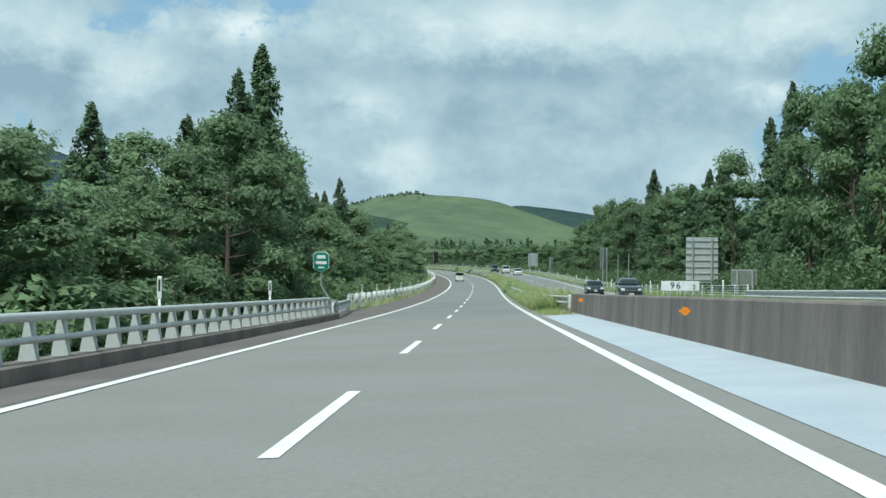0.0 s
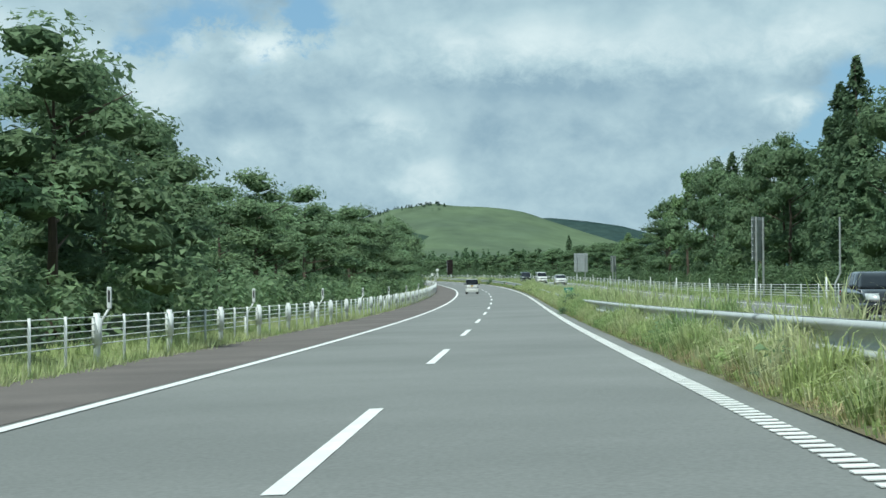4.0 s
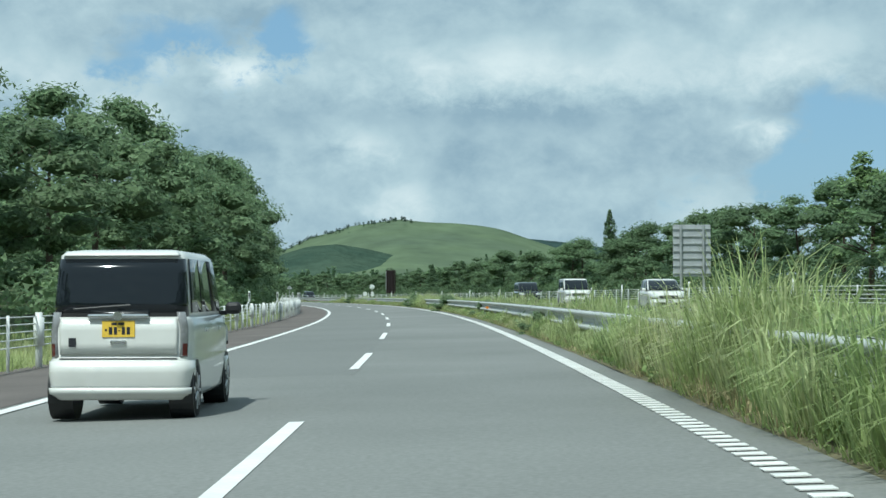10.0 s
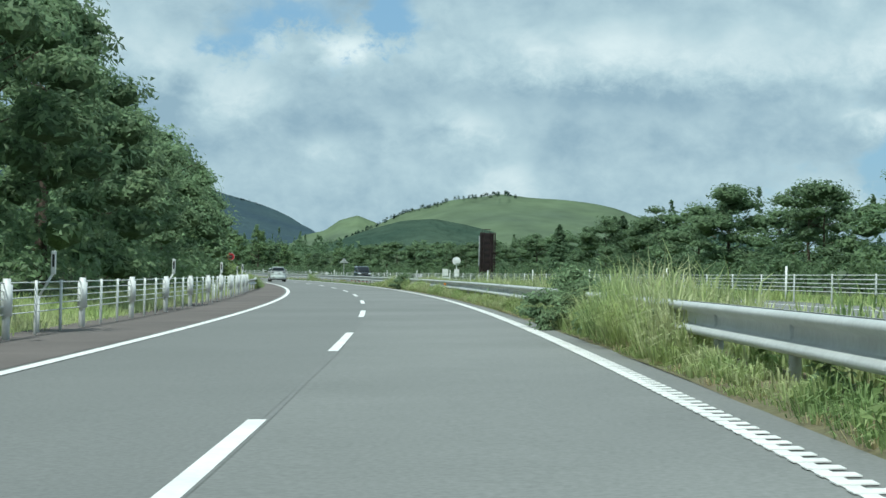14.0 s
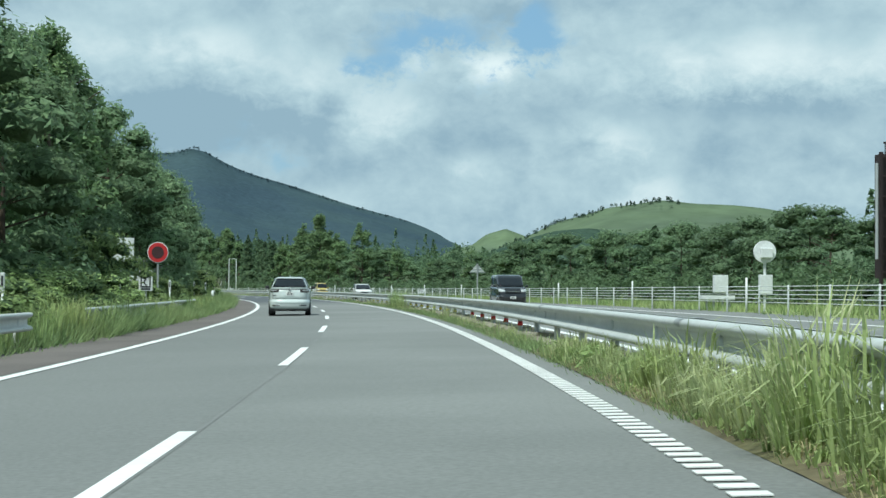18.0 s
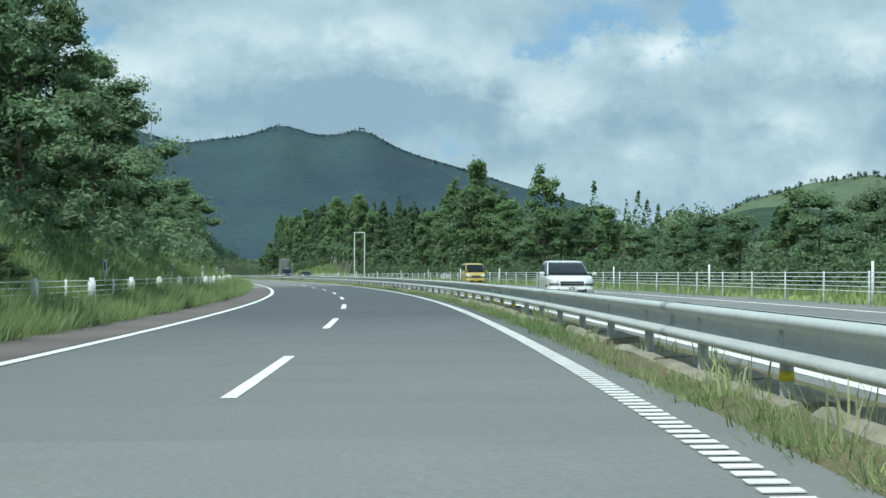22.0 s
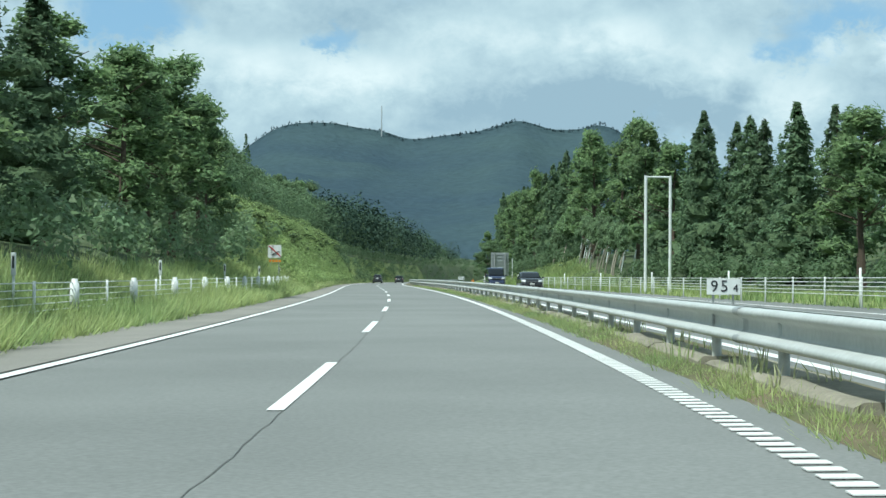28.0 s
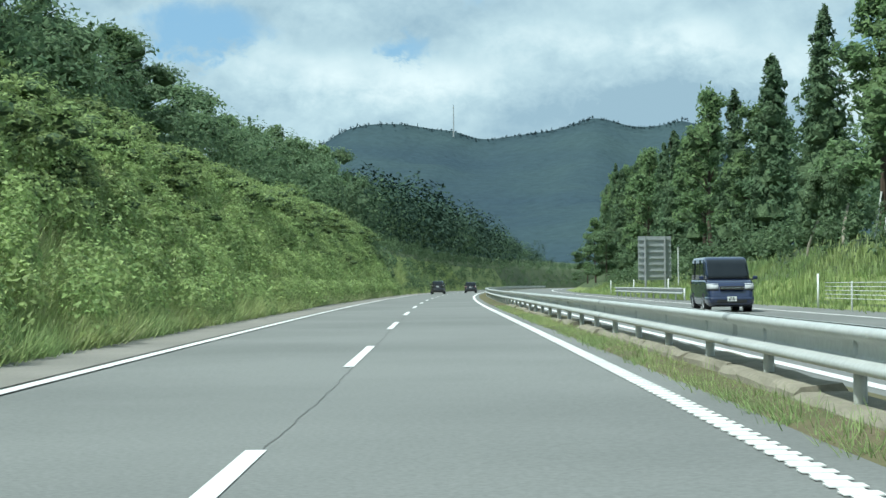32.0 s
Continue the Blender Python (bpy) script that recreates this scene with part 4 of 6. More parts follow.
# ---------------------------------------------------------------- hills in the distance
def hill(name, label, ridge, depth, mat, foot=-9.0, rough=6.0, seed=0.0, steps=26):
    """A ridge line of places (x, y, height), falling on both sides to its foot over a depth."""
    pts = np.array(ridge, float)
    t = np.linspace(0, 1, len(pts))
    u = np.linspace(0, 1, 140)
    line = np.stack([np.interp(u, t, pts[:, i]) for i in range(3)], 1)
    for i in range(3):
        line[:, i] = _smooth(line[:, i], 5)
    mid = line.mean(0)
    away = np.array([mid[0], mid[1] - 450.0])
    away /= np.linalg.norm(away)
    V = []
    for p in line:
        for j in range(-steps, 9):
            f = j / steps
            x, y = p[0] + away[0] * depth * f, p[1] + away[1] * depth * f
            g = abs(f) if j < 0 else f * 3
            fall = max(0.0, 1 - g) ** 1.25 * (1 - 0.15 * math.sin(min(1, g) * 3.14))
            z = foot + (p[2] - foot) * fall
            z += rough * (bump_noise(x, y, 0.006, seed) + 0.5 * bump_noise(x, y, 0.017, seed)) * min(1, g * 6) * (1 if fall > 0 else 0)
            V.append((x, y, z))
    k = steps + 9
    i = np.arange(len(line) - 1)[:, None] * k
    j = np.arange(k - 1)[None]
    f = np.stack([i + j, i + k + j, i + k + j + 1, i + j + 1], -1).reshape(-1, 4)
    return structure(name, label, mesh_of(name, V, f, mat, True))


def bearing(az, dist, h, eye=(0.0, 0.0)):
    """A place by its bearing in degrees to the right of north from an eye on the ground."""
    return (eye[0] + math.sin(radians(az)) * dist, eye[1] + math.cos(radians(az)) * dist, h)


HILL_GRASS = material("hill_grass", (0.135, 0.18, 0.102), 0.95, vary=0.25, scale=0.006, fine=0.05, bump=0.4, dist=3, second=(0.085, 0.112, 0.08), spec=0.0)
# distance haze and cloud shade are mixed into the mountain's blue-grey base
HILL_WOOD_HAZE = material("hazy_hill_wood", (0.045, 0.069, 0.088), 0.95, vary=0.22, scale=0.005, fine=0.09, bump=0.45, dist=8, second=(0.057, 0.086, 0.094), spec=0.0)
# the far ridge's wood is tinted haze blue too
HILL_DARK = material("hazy_ridge_wood", (0.036, 0.06, 0.058), 0.95, vary=0.3, scale=0.01, fine=0.08, bump=0.8, dist=6, second=(0.048, 0.075, 0.066), spec=0.0)
# ridges by their bearing, distance and height
GREEN_RIDGE = [(-9, 1900, -8), (-7.4, 1871, 3), (-6.5, 1872, 13), (-5.9, 1873, 18), (-5.1, 1873, 23), (-4.26, 1874, 35.5), (-3.42, 1875, 49), (-2.85, 1875, 53.5), (-2.28, 1875, 59.5), (-1.57, 1876, 62.5), (-1.0, 1876, 65.5), (-0.28, 1876, 62.5),
               (0.57, 1876, 61.5), (1.3, 1876, 59), (1.85, 1876, 55.5), (2.57, 1876, 47), (3.7, 1875, 34.5), (4.8, 1874, 23.5), (7, 1874, 0)]
hill("backdrop_green_hill", "rounded green grass hill in the distance", [bearing(*k) for k in GREEN_RIDGE], 520, HILL_GRASS, foot=-12, rough=4, seed=2.0)
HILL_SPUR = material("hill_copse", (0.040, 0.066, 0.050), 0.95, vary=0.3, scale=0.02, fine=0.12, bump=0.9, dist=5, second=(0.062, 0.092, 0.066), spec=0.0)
SPUR = [(-8, 1700, -6), (-7, 1700, 4), (-6, 1700, 12), (-5, 1701, 20), (-4.2, 1701, 29), (-3.4, 1702, 36), (-2.6, 1702, 38), (-1.8, 1702, 34), (-0.8, 1702, 27), (0.4, 1702, 18), (1.8, 1701, 12), (3.4, 1700, 6), (5, 1700, -4)]
# the spur's cloud shade is put into its darker leaf colour
far_wood("woods_spur", "wooded spur at the road's far bend, darkened as under cloud", spots(1190, 1610, 1, 14, 62, 7.0, 12, 19, 15), 15, HILL_SPUR, 240, 0.0, 0.38)
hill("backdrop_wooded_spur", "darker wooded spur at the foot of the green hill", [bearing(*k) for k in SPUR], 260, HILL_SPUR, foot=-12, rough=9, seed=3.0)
MOUNTAIN = [(-28, 3490, -5), (-25.4, 3496, 58), (-24.3, 3503, 128), (-23.4, 3507, 172), (-22.9, 3510, 197), (-22.2, 3514, 227), (-21.6, 3517, 236), (-20.7, 3521, 236), (-20.0, 3525, 227), (-19.5, 3527, 225), (-18.8, 3530, 209), (-18.0, 3533, 217),
            (-17.2, 3536, 222), (-16.6, 3538, 232), (-16.1, 3540, 243), (-15.6, 3542, 236), (-15.2, 3543, 227), (-14.5, 3545, 227), (-13.9, 3546, 239), (-13.0, 3549, 207), (-12.2, 3551, 189), (-11.45, 3553, 177), (-10.5, 3554, 158),
            (-9.6, 3556, 140), (-8.6, 3558, 124), (-7.9, 3559, 112), (-7.2, 3559, 93), (-6.9, 3560, 79), (-6.0, 3561, 41), (-5, 3561, 0)]
hill("backdrop_mountain", "dark wooded mountain with a double summit", [bearing(*k) for k in MOUNTAIN], 1300, HILL_WOOD_HAZE, foot=-12, rough=14, seed=5.0)
PALE = [(-7.6, 2722, 10), (-6.6, 2722, 45), (-6.0, 2723, 52), (-5.6, 2723, 66), (-5.1, 2724, 73), (-4.6, 2724, 64), (-3.75, 2725, 45), (-2.5, 2725, 10)]
hill("backdrop_pale_hill", "small pale green hill between the mountains", [bearing(*k) for k in PALE], 400, HILL_GRASS, foot=-12, rough=3, seed=8.0)
RIDGE = [(0, 2882, 60), (1.3, 2882, 72), (2.5, 2881, 80), (3.7, 2881, 74), (4.8, 2881, 66), (5.6, 2881, 55), (7.2, 2880, 39), (9, 2880, 30), (12, 2880, 15), (15, 2880, 0)]
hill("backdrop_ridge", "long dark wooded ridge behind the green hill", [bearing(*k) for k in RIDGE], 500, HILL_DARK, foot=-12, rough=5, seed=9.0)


# trees standing out on the ridges
def ridge_trees(name, label, ridge, count, h0, h1, seed, mat, lo, hi, sink=4.0):
    r = np.random.default_rng(seed)
    k = np.array(ridge)
    out = []
    for i in range(count):
        a = r.uniform(lo, hi)
        d = np.interp(a, k[:, 0], k[:, 1]) - r.uniform(0, 40)
        x, y, z = bearing(a, d, np.interp(a, k[:, 0], k[:, 2]) - sink - r.uniform(0, 2.5))
        out.append((x, y, z, r.uniform(h0, h1)))
    return far_wood(name, label, out, seed, mat, 60, 0.1, 1.6)


ridge_trees("trees_on_green_hill", "scattered trees along the ridge of the green hill", GREEN_RIDGE, 110, 2.5, 4.0, 61, HILL_SPUR, -5.5, -0.6, 1.5)
ridge_trees("trees_on_mountain", "trees along the summit of the mountain", MOUNTAIN, 520, 3.0, 5.0, 62, HILL_WOOD_HAZE, -25, -8)
mast = thing("radio_mast", "thin radio mast on the mountain's summit", "mast", Matrix.Translation(bearing(-19.48, 3500, 215)))
part("mast_pole", rod(bmesh.new(), (0, 0, -5), (0, 0, 46), 1.1, 0.7, 6), GREY_METAL, mast)
# flat wooded valley floor before the hills
def valley(name, label, count, a0, a1, d0, d1, h0, h1, seed, mat):
    r = np.random.default_rng(seed)
    out = []
    for i in range(count):
        a, d = r.uniform(a0, a1), r.uniform(d0, d1)
        x, y, _ = bearing(a, d, 0)
        out.append((x, y, -6.5, r.uniform(h0, h1)))
    return far_wood(name, label, out, seed, mat, 60, 0.35, 1.3)


valley("woods_valley", "distant mixed wood on the valley floor", 700, -8, 6, 1080, 1350, 9, 14, 71, LEAF_DARK)


# ---------------------------------------------------------------- rails, walls and fences
def shared(name, bm, mat, smooth=False):
    me = bpy.data.meshes.new(name)
    bm.to_mesh(me)
    bm.free()
    me.materials.append(mat)
    if smooth:
        for p in me.polygons:
            p.use_smooth = True
    return me


def set_part(name, me, parent, m, label=""):
    ob = new(name, me)
    ob.parent = parent
    ob.matrix_basis = m
    return tagged(ob, label)


def w_beam(side, z=0.56):
    """Cross-section of a corrugated rail whose face looks to +n (side 1) or -n (side -1)."""
    half = [(0.055, 0.190), (0.105, 0.186), (0.138, 0.168), (0.150, 0.140), (0.138, 0.112), (0.100, 0.088), (0.045, 0.068), (0.030, 0.045)]
    out = half + [(a, -b) for a, b in reversed(half)]
    back = [(a - 0.012, b) for a, b in reversed(out)]
    return [(side * a, z + b) for a, b in out + back]


POST = shared("post", rod(bmesh.new(), (0, 0, -0.3), (0, 0, 0.74), 0.057, seg=10), STEEL, True)
BAND_R = shared("band", rod(bmesh.new(), (0, 0, 0.22), (0, 0, 0.32), 0.0605, seg=10), RED_TAPE, True)
BAND_Y = shared("band", rod(bmesh.new(), (0, 0, 0.22), (0, 0, 0.30), 0.0605, seg=10), YELLOW_TAPE, True)


def rail_line(s):
    return float(np.interp(s, [81, 88, 95, 200, 420, 590, 750, 920, 1500], [-4.0, -3.8, -3.62, -3.05, -3.0, -3.15, -3.0, -3.15, -3.15]))


def guard_rail(s0, s1, line, label, faces=(1, -1), group="guard rails", gap=4.0, mat=STEEL, bands=True, first=0.0):
    ob = thing("guard_rail", label, "guard rail", None, group)
    for f in faces:
        prof = w_beam(f)
        k = s0
        while k < s1 - 1:
            e = min(k + 16, s1)
            part("beam", strip("beam", k + 0.01, e - 0.01, lambda a: [(line(a) + p, q) for p, q in prof], mat, 2.0, True, True), mat, ob)
            if e < s1 - 1:
                part("splice", strip("splice", e - 0.16, e + 0.16, lambda a: [(line(a) + p * 1.04, 0.56 + (q - 0.56) * 1.03) for p, q in prof], DULL_STEEL, 0.4, True, True), mat, ob, "overlapping rail joint")
            k = e
    for a in np.arange(s0 + first, s1, gap):
        m = stand(a, line(a))
        set_part("post", POST, ob, m)
        if bands and 584 < a < 606:
            set_part("band", BAND_R, ob, m, "red reflective band")
        elif bands and (610 < a < 640 or 655 < a < 672 or 700 < a < 728):
            set_part("band", BAND_Y, ob, m, "yellow reflective band")
    return ob


for a, b in ((82, 148), (148, 212), (212, 276), (276, 340), (340, 404), (404, 468), (468, 532), (532, 596), (596, 660), (660, 724), (724, 788), (788, 852), (852, 916), (916, 980), (980, 1044), (1044, 1150), (1150, 1400)):
    guard_rail(a, b, rail_line, "double-sided galvanised corrugated guard rail along the median", first=2.1)

# low broken concrete kerb under the median rail
a = 566.0
while a < 1012:
    long, w, h = RNG.uniform(2.2, 4.6), RNG.uniform(0.46, 0.62), RNG.uniform(0.08, 0.17)
    n0, tip = rail_line(a) + RNG.uniform(0.16, 0.30), RNG.uniform(-0.03, 0.04)
    c = [(n0, -0.05), (n0 - 0.02, h * 0.6), (n0 - 0.09, h), (n0 - w, h + tip), (n0 - w - 0.04, h + tip - 0.03), (n0 - w - 0.06, -0.05)]
    tagged(new("kerb_block", strip("kerb_block", a, a + long, c, SLAB, 0.7, False, True, 0.011)), "weathered low concrete slab under the median rail", "kerb", "kerb blocks in the median", "")
    a += long + (RNG.uniform(0.02, 0.12) if RNG.uniform() < 0.75 else RNG.uniform(0.8, 3.0))

# the bridge: median wall, kerb and parapet
wall = thing("median_wall", "stained brown concrete median wall of the bridge", "wall", kind="structure")
k = -60.0
while k < 79:
    e = min(k + 9.0, 80.0)
    part("wall_panel", strip("wall_panel", k + 0.012, e - 0.012, [(-3.88, -0.1), (-3.92, 0.83), (-3.95, 0.86), (-4.2, 0.86), (-4.24, 0.83), (-4.28, -0.1)], OLD_CONCRETE, 3, False, True), None, wall)
    k = e

def reflector(s, n, z, sc=1.0, label="round orange road reflector on a short bracket"):
    ob = thing("reflector", label, "reflector", stand(s, n, z) @ Matrix.Scale(sc, 4), "orange reflectors")
    part("disc", rod(bmesh.new(), (0, -0.02, 0), (0, 0.02, 0), 0.11, seg=18), ORANGE, ob)
    bm = bmesh.new()
    box(bm, -0.16, 0.0, -0.03, 0.16, 0.03, 0.03, 0.008)
    part("bracket", bm, ORANGE, ob)
    return ob
for s, n, z in ((33.9, -3.8, 0.6), (70, -3.8, 0.62), (12, -3.8, 0.6), (381.0, -2.83, 0.52), (514.5, -2.90, 0.58), (914.6, -3.12, 0.82)):
    reflector(s, n, z, 0.75 if s < 100 else 0.55)
structure("bridge_kerb", "dark concrete kerb under the bridge parapet", strip("bridge_kerb", -60, 78, [(6.5, -0.05), (6.5, 0.24), (6.54, 0.27), (7.1, 0.27), (7.1, -0.6)], OLD_CONCRETE))
par = thing("bridge_parapet", "galvanised steel bridge parapet with two rails and slanted posts", "parapet", kind="structure")
for z, r, d in ((0.92, 0.075, 0.0), (0.58, 0.055, -0.05)):
    prof = [(6.8 + d + r * math.cos(t), z + r * math.sin(t)) for t in np.linspace(0, 2 * math.pi, 11)[:-1]]
    for a in np.arange(-60, 76, 8.0):
        part("rail", strip("rail", a + 0.01, min(a + 7.99, 76), prof, STEEL, 4, True, True), None, par)
bm = bmesh.new()
v = [bm.verts.new(p) for p in ((-0.16, -0.07, 0.26), (0.14, -0.07, 0.26), (0.06, -0.07, 0.9), (-0.05, -0.07, 0.9), (-0.16, 0.07, 0.26), (0.14, 0.07, 0.26), (0.06, 0.07, 0.9), (-0.05, 0.07, 0.9))]
for f in ((0, 1, 2, 3), (7, 6, 5, 4), (0, 4, 5, 1), (1, 5, 6, 2), (2, 6, 7, 3), (3, 7, 4, 0)):
    bm.faces.new([v[i] for i in f])
PAR_POST = shared("post", bm, STEEL)
for a in np.arange(-60, 77, 2.0):
    set_part("post", PAR_POST, par, stand(a, 6.86))
guard_rail(77.5, 104, lambda a: float(np.interp(a, [77, 82, 104], [6.75, 6.95, 8.1])), "galvanised guard rail leading off the bridge parapet", (-1,), "guard rails", 2.0, bands=False, first=0.5)
guard_rail(536, 582, lambda a: float(np.interp(a, [536, 545, 582], [7.6, 7.35, 7.3])), "overgrown galvanised guard rail on the shoulder", (-1,), bands=False, first=1.0)
guard_rail(590, 625, lambda a: 7.5, "overgrown guard rail end beside the emergency telephone", (-1,), bands=False, first=1.0)
bm = bmesh.new()
rod(bm, (0, 0, -0.2), (0, 0, 0.85), 0.19, seg=14)
tagged(new("end_bollard", shared("end_bollard", bm, DULL_STEEL)), "thick grey steel end post at the rail's joint", "bollard").matrix_world = stand(78.6, 6.8)

ob = thing("rail_terminal", "rounded galvanised end plate of the median rail", "guard rail", stand(81.9, -4.02))
part("end_plate", box(bmesh.new(), -0.17, -0.10, 0.12, 0.17, 0.06, 0.80, 0.06), STEEL, ob)
part("foot", box(bmesh.new(), -0.06, -0.06, -0.1, 0.06, 0.06, 0.14, 0.01), STEEL, ob)

# cable fences
FAT = shared("post", rod(rod(bmesh.new(), (0, 0, -0.3), (0, 0, 1.08), 0.07, seg=10), (0, 0, 0.42), (0, 0, 0.98), 0.105, seg=10), WHITE_METAL, True)
THIN = shared("post", rod(bmesh.new(), (0, 0, -0.3), (0, 0, 1.04), 0.032, seg=8), WHITE_METAL, True)


def cable_fence(s0, s1, line, label, gap, between, fat, group):
    ob = thing("cable_fence", label, "fence", None, group)
    for z in (0.44, 0.58, 0.72, 0.86, 1.0):
        part("cable", strip("cable", s0, s1, lambda a: [(line(a) + 0.04 + 0.012 * math.cos(t), z + 0.012 * math.sin(t)) for t in (0, 1.57, 3.14, 4.71)], WHITE_METAL, 3, True, True), None, ob)
    k = 0
    for a in np.arange(s0, s1, gap / (between + 1)):
        set_part("post", FAT if fat and k % (between + 1) == 0 else THIN, ob, stand(a, line(a)))
        k += 1
    return ob


def left_line(s):
    return float(np.interp(s, [100, 125, 150, 250, 310, 430, 540, 660, 900], [8.1, 8.4, 8.7, 8.3, 8.05, 7.5, 7.6, 8.3, 8.0]))


for a, b in ((105, 180), (180, 255), (255, 330), (330, 405), (405, 480), (480, 536)):
    cable_fence(a, b, left_line, "white cable guard fence with thick posts on the shoulder", 7.5, 2, True, "cable fences")
for a, b in ((672, 744), (744, 816), (816, 888), (888, 936)):
    cable_fence(a, b, left_line, "white cable guard fence half hidden in tall grass", 8.0, 1, True, "cable fences")
for a in range(96, 1000, 64):
    if a < 980:
        cable_fence(a, min(a + 64, 1010), lambda s: -13.9 + 0.5 * oncoming(s), "white cable fence beyond the oncoming road", 5.0, 0, False, "cable fences")
guard_rail(1030, 1075, lambda a: -13.9, "guard rail beyond the oncoming road", (1,), bands=False)
guard_rail(40, 96, lambda a: -14.3, "guard rail beyond the oncoming road", (1,), bands=False)

# delineators: white posts with a dark reflector
bm = bmesh.new()
box(bm, -0.05, -0.035, 1.15, 0.05, 0.035, 1.62, 0.02)
HEAD = shared("head", bm, WHITE_METAL)
bm = bmesh.new()
box(bm, -0.022, -0.042, 1.30, 0.022, -0.034, 1.55)
FACE = shared("reflector", bm, BLACK_PAINT)
BENT = shared("arm", rod(rod(bmesh.new(), (-0.28, 0.0, -0.2), (-0.28, 0.0, 0.72), 0.03), (-0.28, 0, 0.70), (0, 0, 1.18), 0.026), WHITE_METAL, True)
STRAIGHT = shared("arm", rod(bmesh.new(), (0, 0, -0.3), (0, 0, 1.2), 0.03), WHITE_METAL, True)


def delineator(s, n, bent, label="white delineator post with a dark reflector"):
    ob = thing("delineator", label, "delineator", stand(s, n), "delineators")
    set_part("arm", BENT if bent else STRAIGHT, ob, Matrix())
    h = set_part("head", HEAD, ob, Matrix())
    set_part("reflector", FACE, h, Matrix())
    return ob


for a in (37.1, 56.4):
    delineator(a, 6.98, False)
for a in list(np.arange(118, 540, 20.2)):
    delineator(a, left_line(a) - 0.05, True, "white delineator on a bent arm with a dark reflector")
for a in list(np.arange(566, 960, 20.5)) + [968, 988, 1008, 1030, 1052, 1080]:
    delineator(a, 8.7, False)
WAND = shared("post", rod(bmesh.new(), (0, 0, -0.3), (0, 0, 1.35), 0.045, seg=8), WHITE_METAL, True)
for a in np.arange(110, 1100, 24.0):
    ob = thing("marker_post", "slim white marker post beyond the oncoming road", "marker post", stand(a, -14.9), "marker posts")
    set_part("post", WAND, ob, Matrix())


# ---------------------------------------------------------------- grass
def blades(name, label, s, n, h, base, mat, seed, lean=0.45, width=0.02, bent=False):
    """Grass blades rooted at base, leaning away from the middle s of their tuft."""
    r = np.random.default_rng(seed)
    p = base
    k = len(p)
    a = np.arctan2(s[:, 1], s[:, 0]) + r.normal(0, 0.8, k)
    d = np.stack([np.cos(a), np.sin(a), np.zeros(k)], 1)
    w = np.stack([-np.sin(a), np.cos(a), np.zeros(k)], 1) * (width * r.uniform(0.6, 1.5, k))[:, None]
    up = np.array([0, 0, 1.0])
    l = (r.uniform(0.2, 1.0, k) * lean)[:, None]
    hh = h[:, None]
    m = p + up * hh * 0.6 + d * hh * l * 0.35
    t = p + up * hh * (1.0 - 0.25 * l) + d * hh * l * 1.0
    if bent:
        V = np.stack([p - w, p + w, m + w * 0.75, m - w * 0.75, t], 1).reshape(-1, 3)
        i = np.arange(k)[:, None] * 5
        F = np.concatenate([i + [0, 1, 2], i + [0, 2, 3], i + [3, 2, 4]], 1).reshape(-1, 3)
    else:
        V = np.stack([p - w, p + w, t], 1).reshape(-1, 3)
        F = np.arange(k * 3).reshape(-1, 3)
    return tagged(new(name, mesh_of(name, V, F, mat)), label, "grass", kind="stuff")


def tufts(s0, s1, n0, n1, count, per, h0, h1, seed, ground, spread=0.16):
    r = np.random.default_rng(seed)
    s, n = r.uniform(s0, s1, count), r.uniform(n0, n1, count)
    hh = r.uniform(h0, h1, count) * (0.92 + 0.25 * np.sin(s * 0.23) * np.sin(s * 0.071 + n))
    mid = road(np.repeat(s, per), np.repeat(n, per), 0.0)
    s = np.repeat(s, per) + r.normal(0, spread, count * per)
    n = np.repeat(n, per) + r.normal(0, spread, count * per)
    h = np.maximum(0.08, np.repeat(hh, per) * r.uniform(0.5, 1.1, count * per))
    z = np.array([land(a, b) for a, b in zip(s, n)]) - 0.03 if ground else np.full(len(s), -0.01)
    base = road(s, n, z)
    return base - mid, n, h, base



# height of the median's grass before and behind its rail: metres along the road, height
FRONT = [(89, 0.59), (95, 1.1), (104, 1.23), (118, 1.17), (132, 0.78), (150, 0.65), (190, 0.72), (200, 0.91), (212, 1.02), (240, 0.98), (275, 0.96), (288, 1.18), (300, 1.13), (318, 1.35), (328, 1.35), (338, 0.72), (352, 0.7),
         (362, 0.53), (375, 0.43), (400, 0.37), (418, 0.48), (436, 0.41), (445, 0.45), (448, 1.08), (458, 1.13), (462, 0.69), (470, 0.45), (500, 0.45), (520, 0.63), (545, 0.74), (552, 0.91), (561, 0.88), (567, 0.41), (580, 0.23)]
BEHIND = [(89, 1.0), (130, 0.86), (196, 1.08), (204, 1.43), (212, 1.08), (280, 1.14), (350, 1.0), (420, 0.95), (447, 1.0), (455, 1.35), (462, 1.0), (540, 0.86), (560, 0.57)]


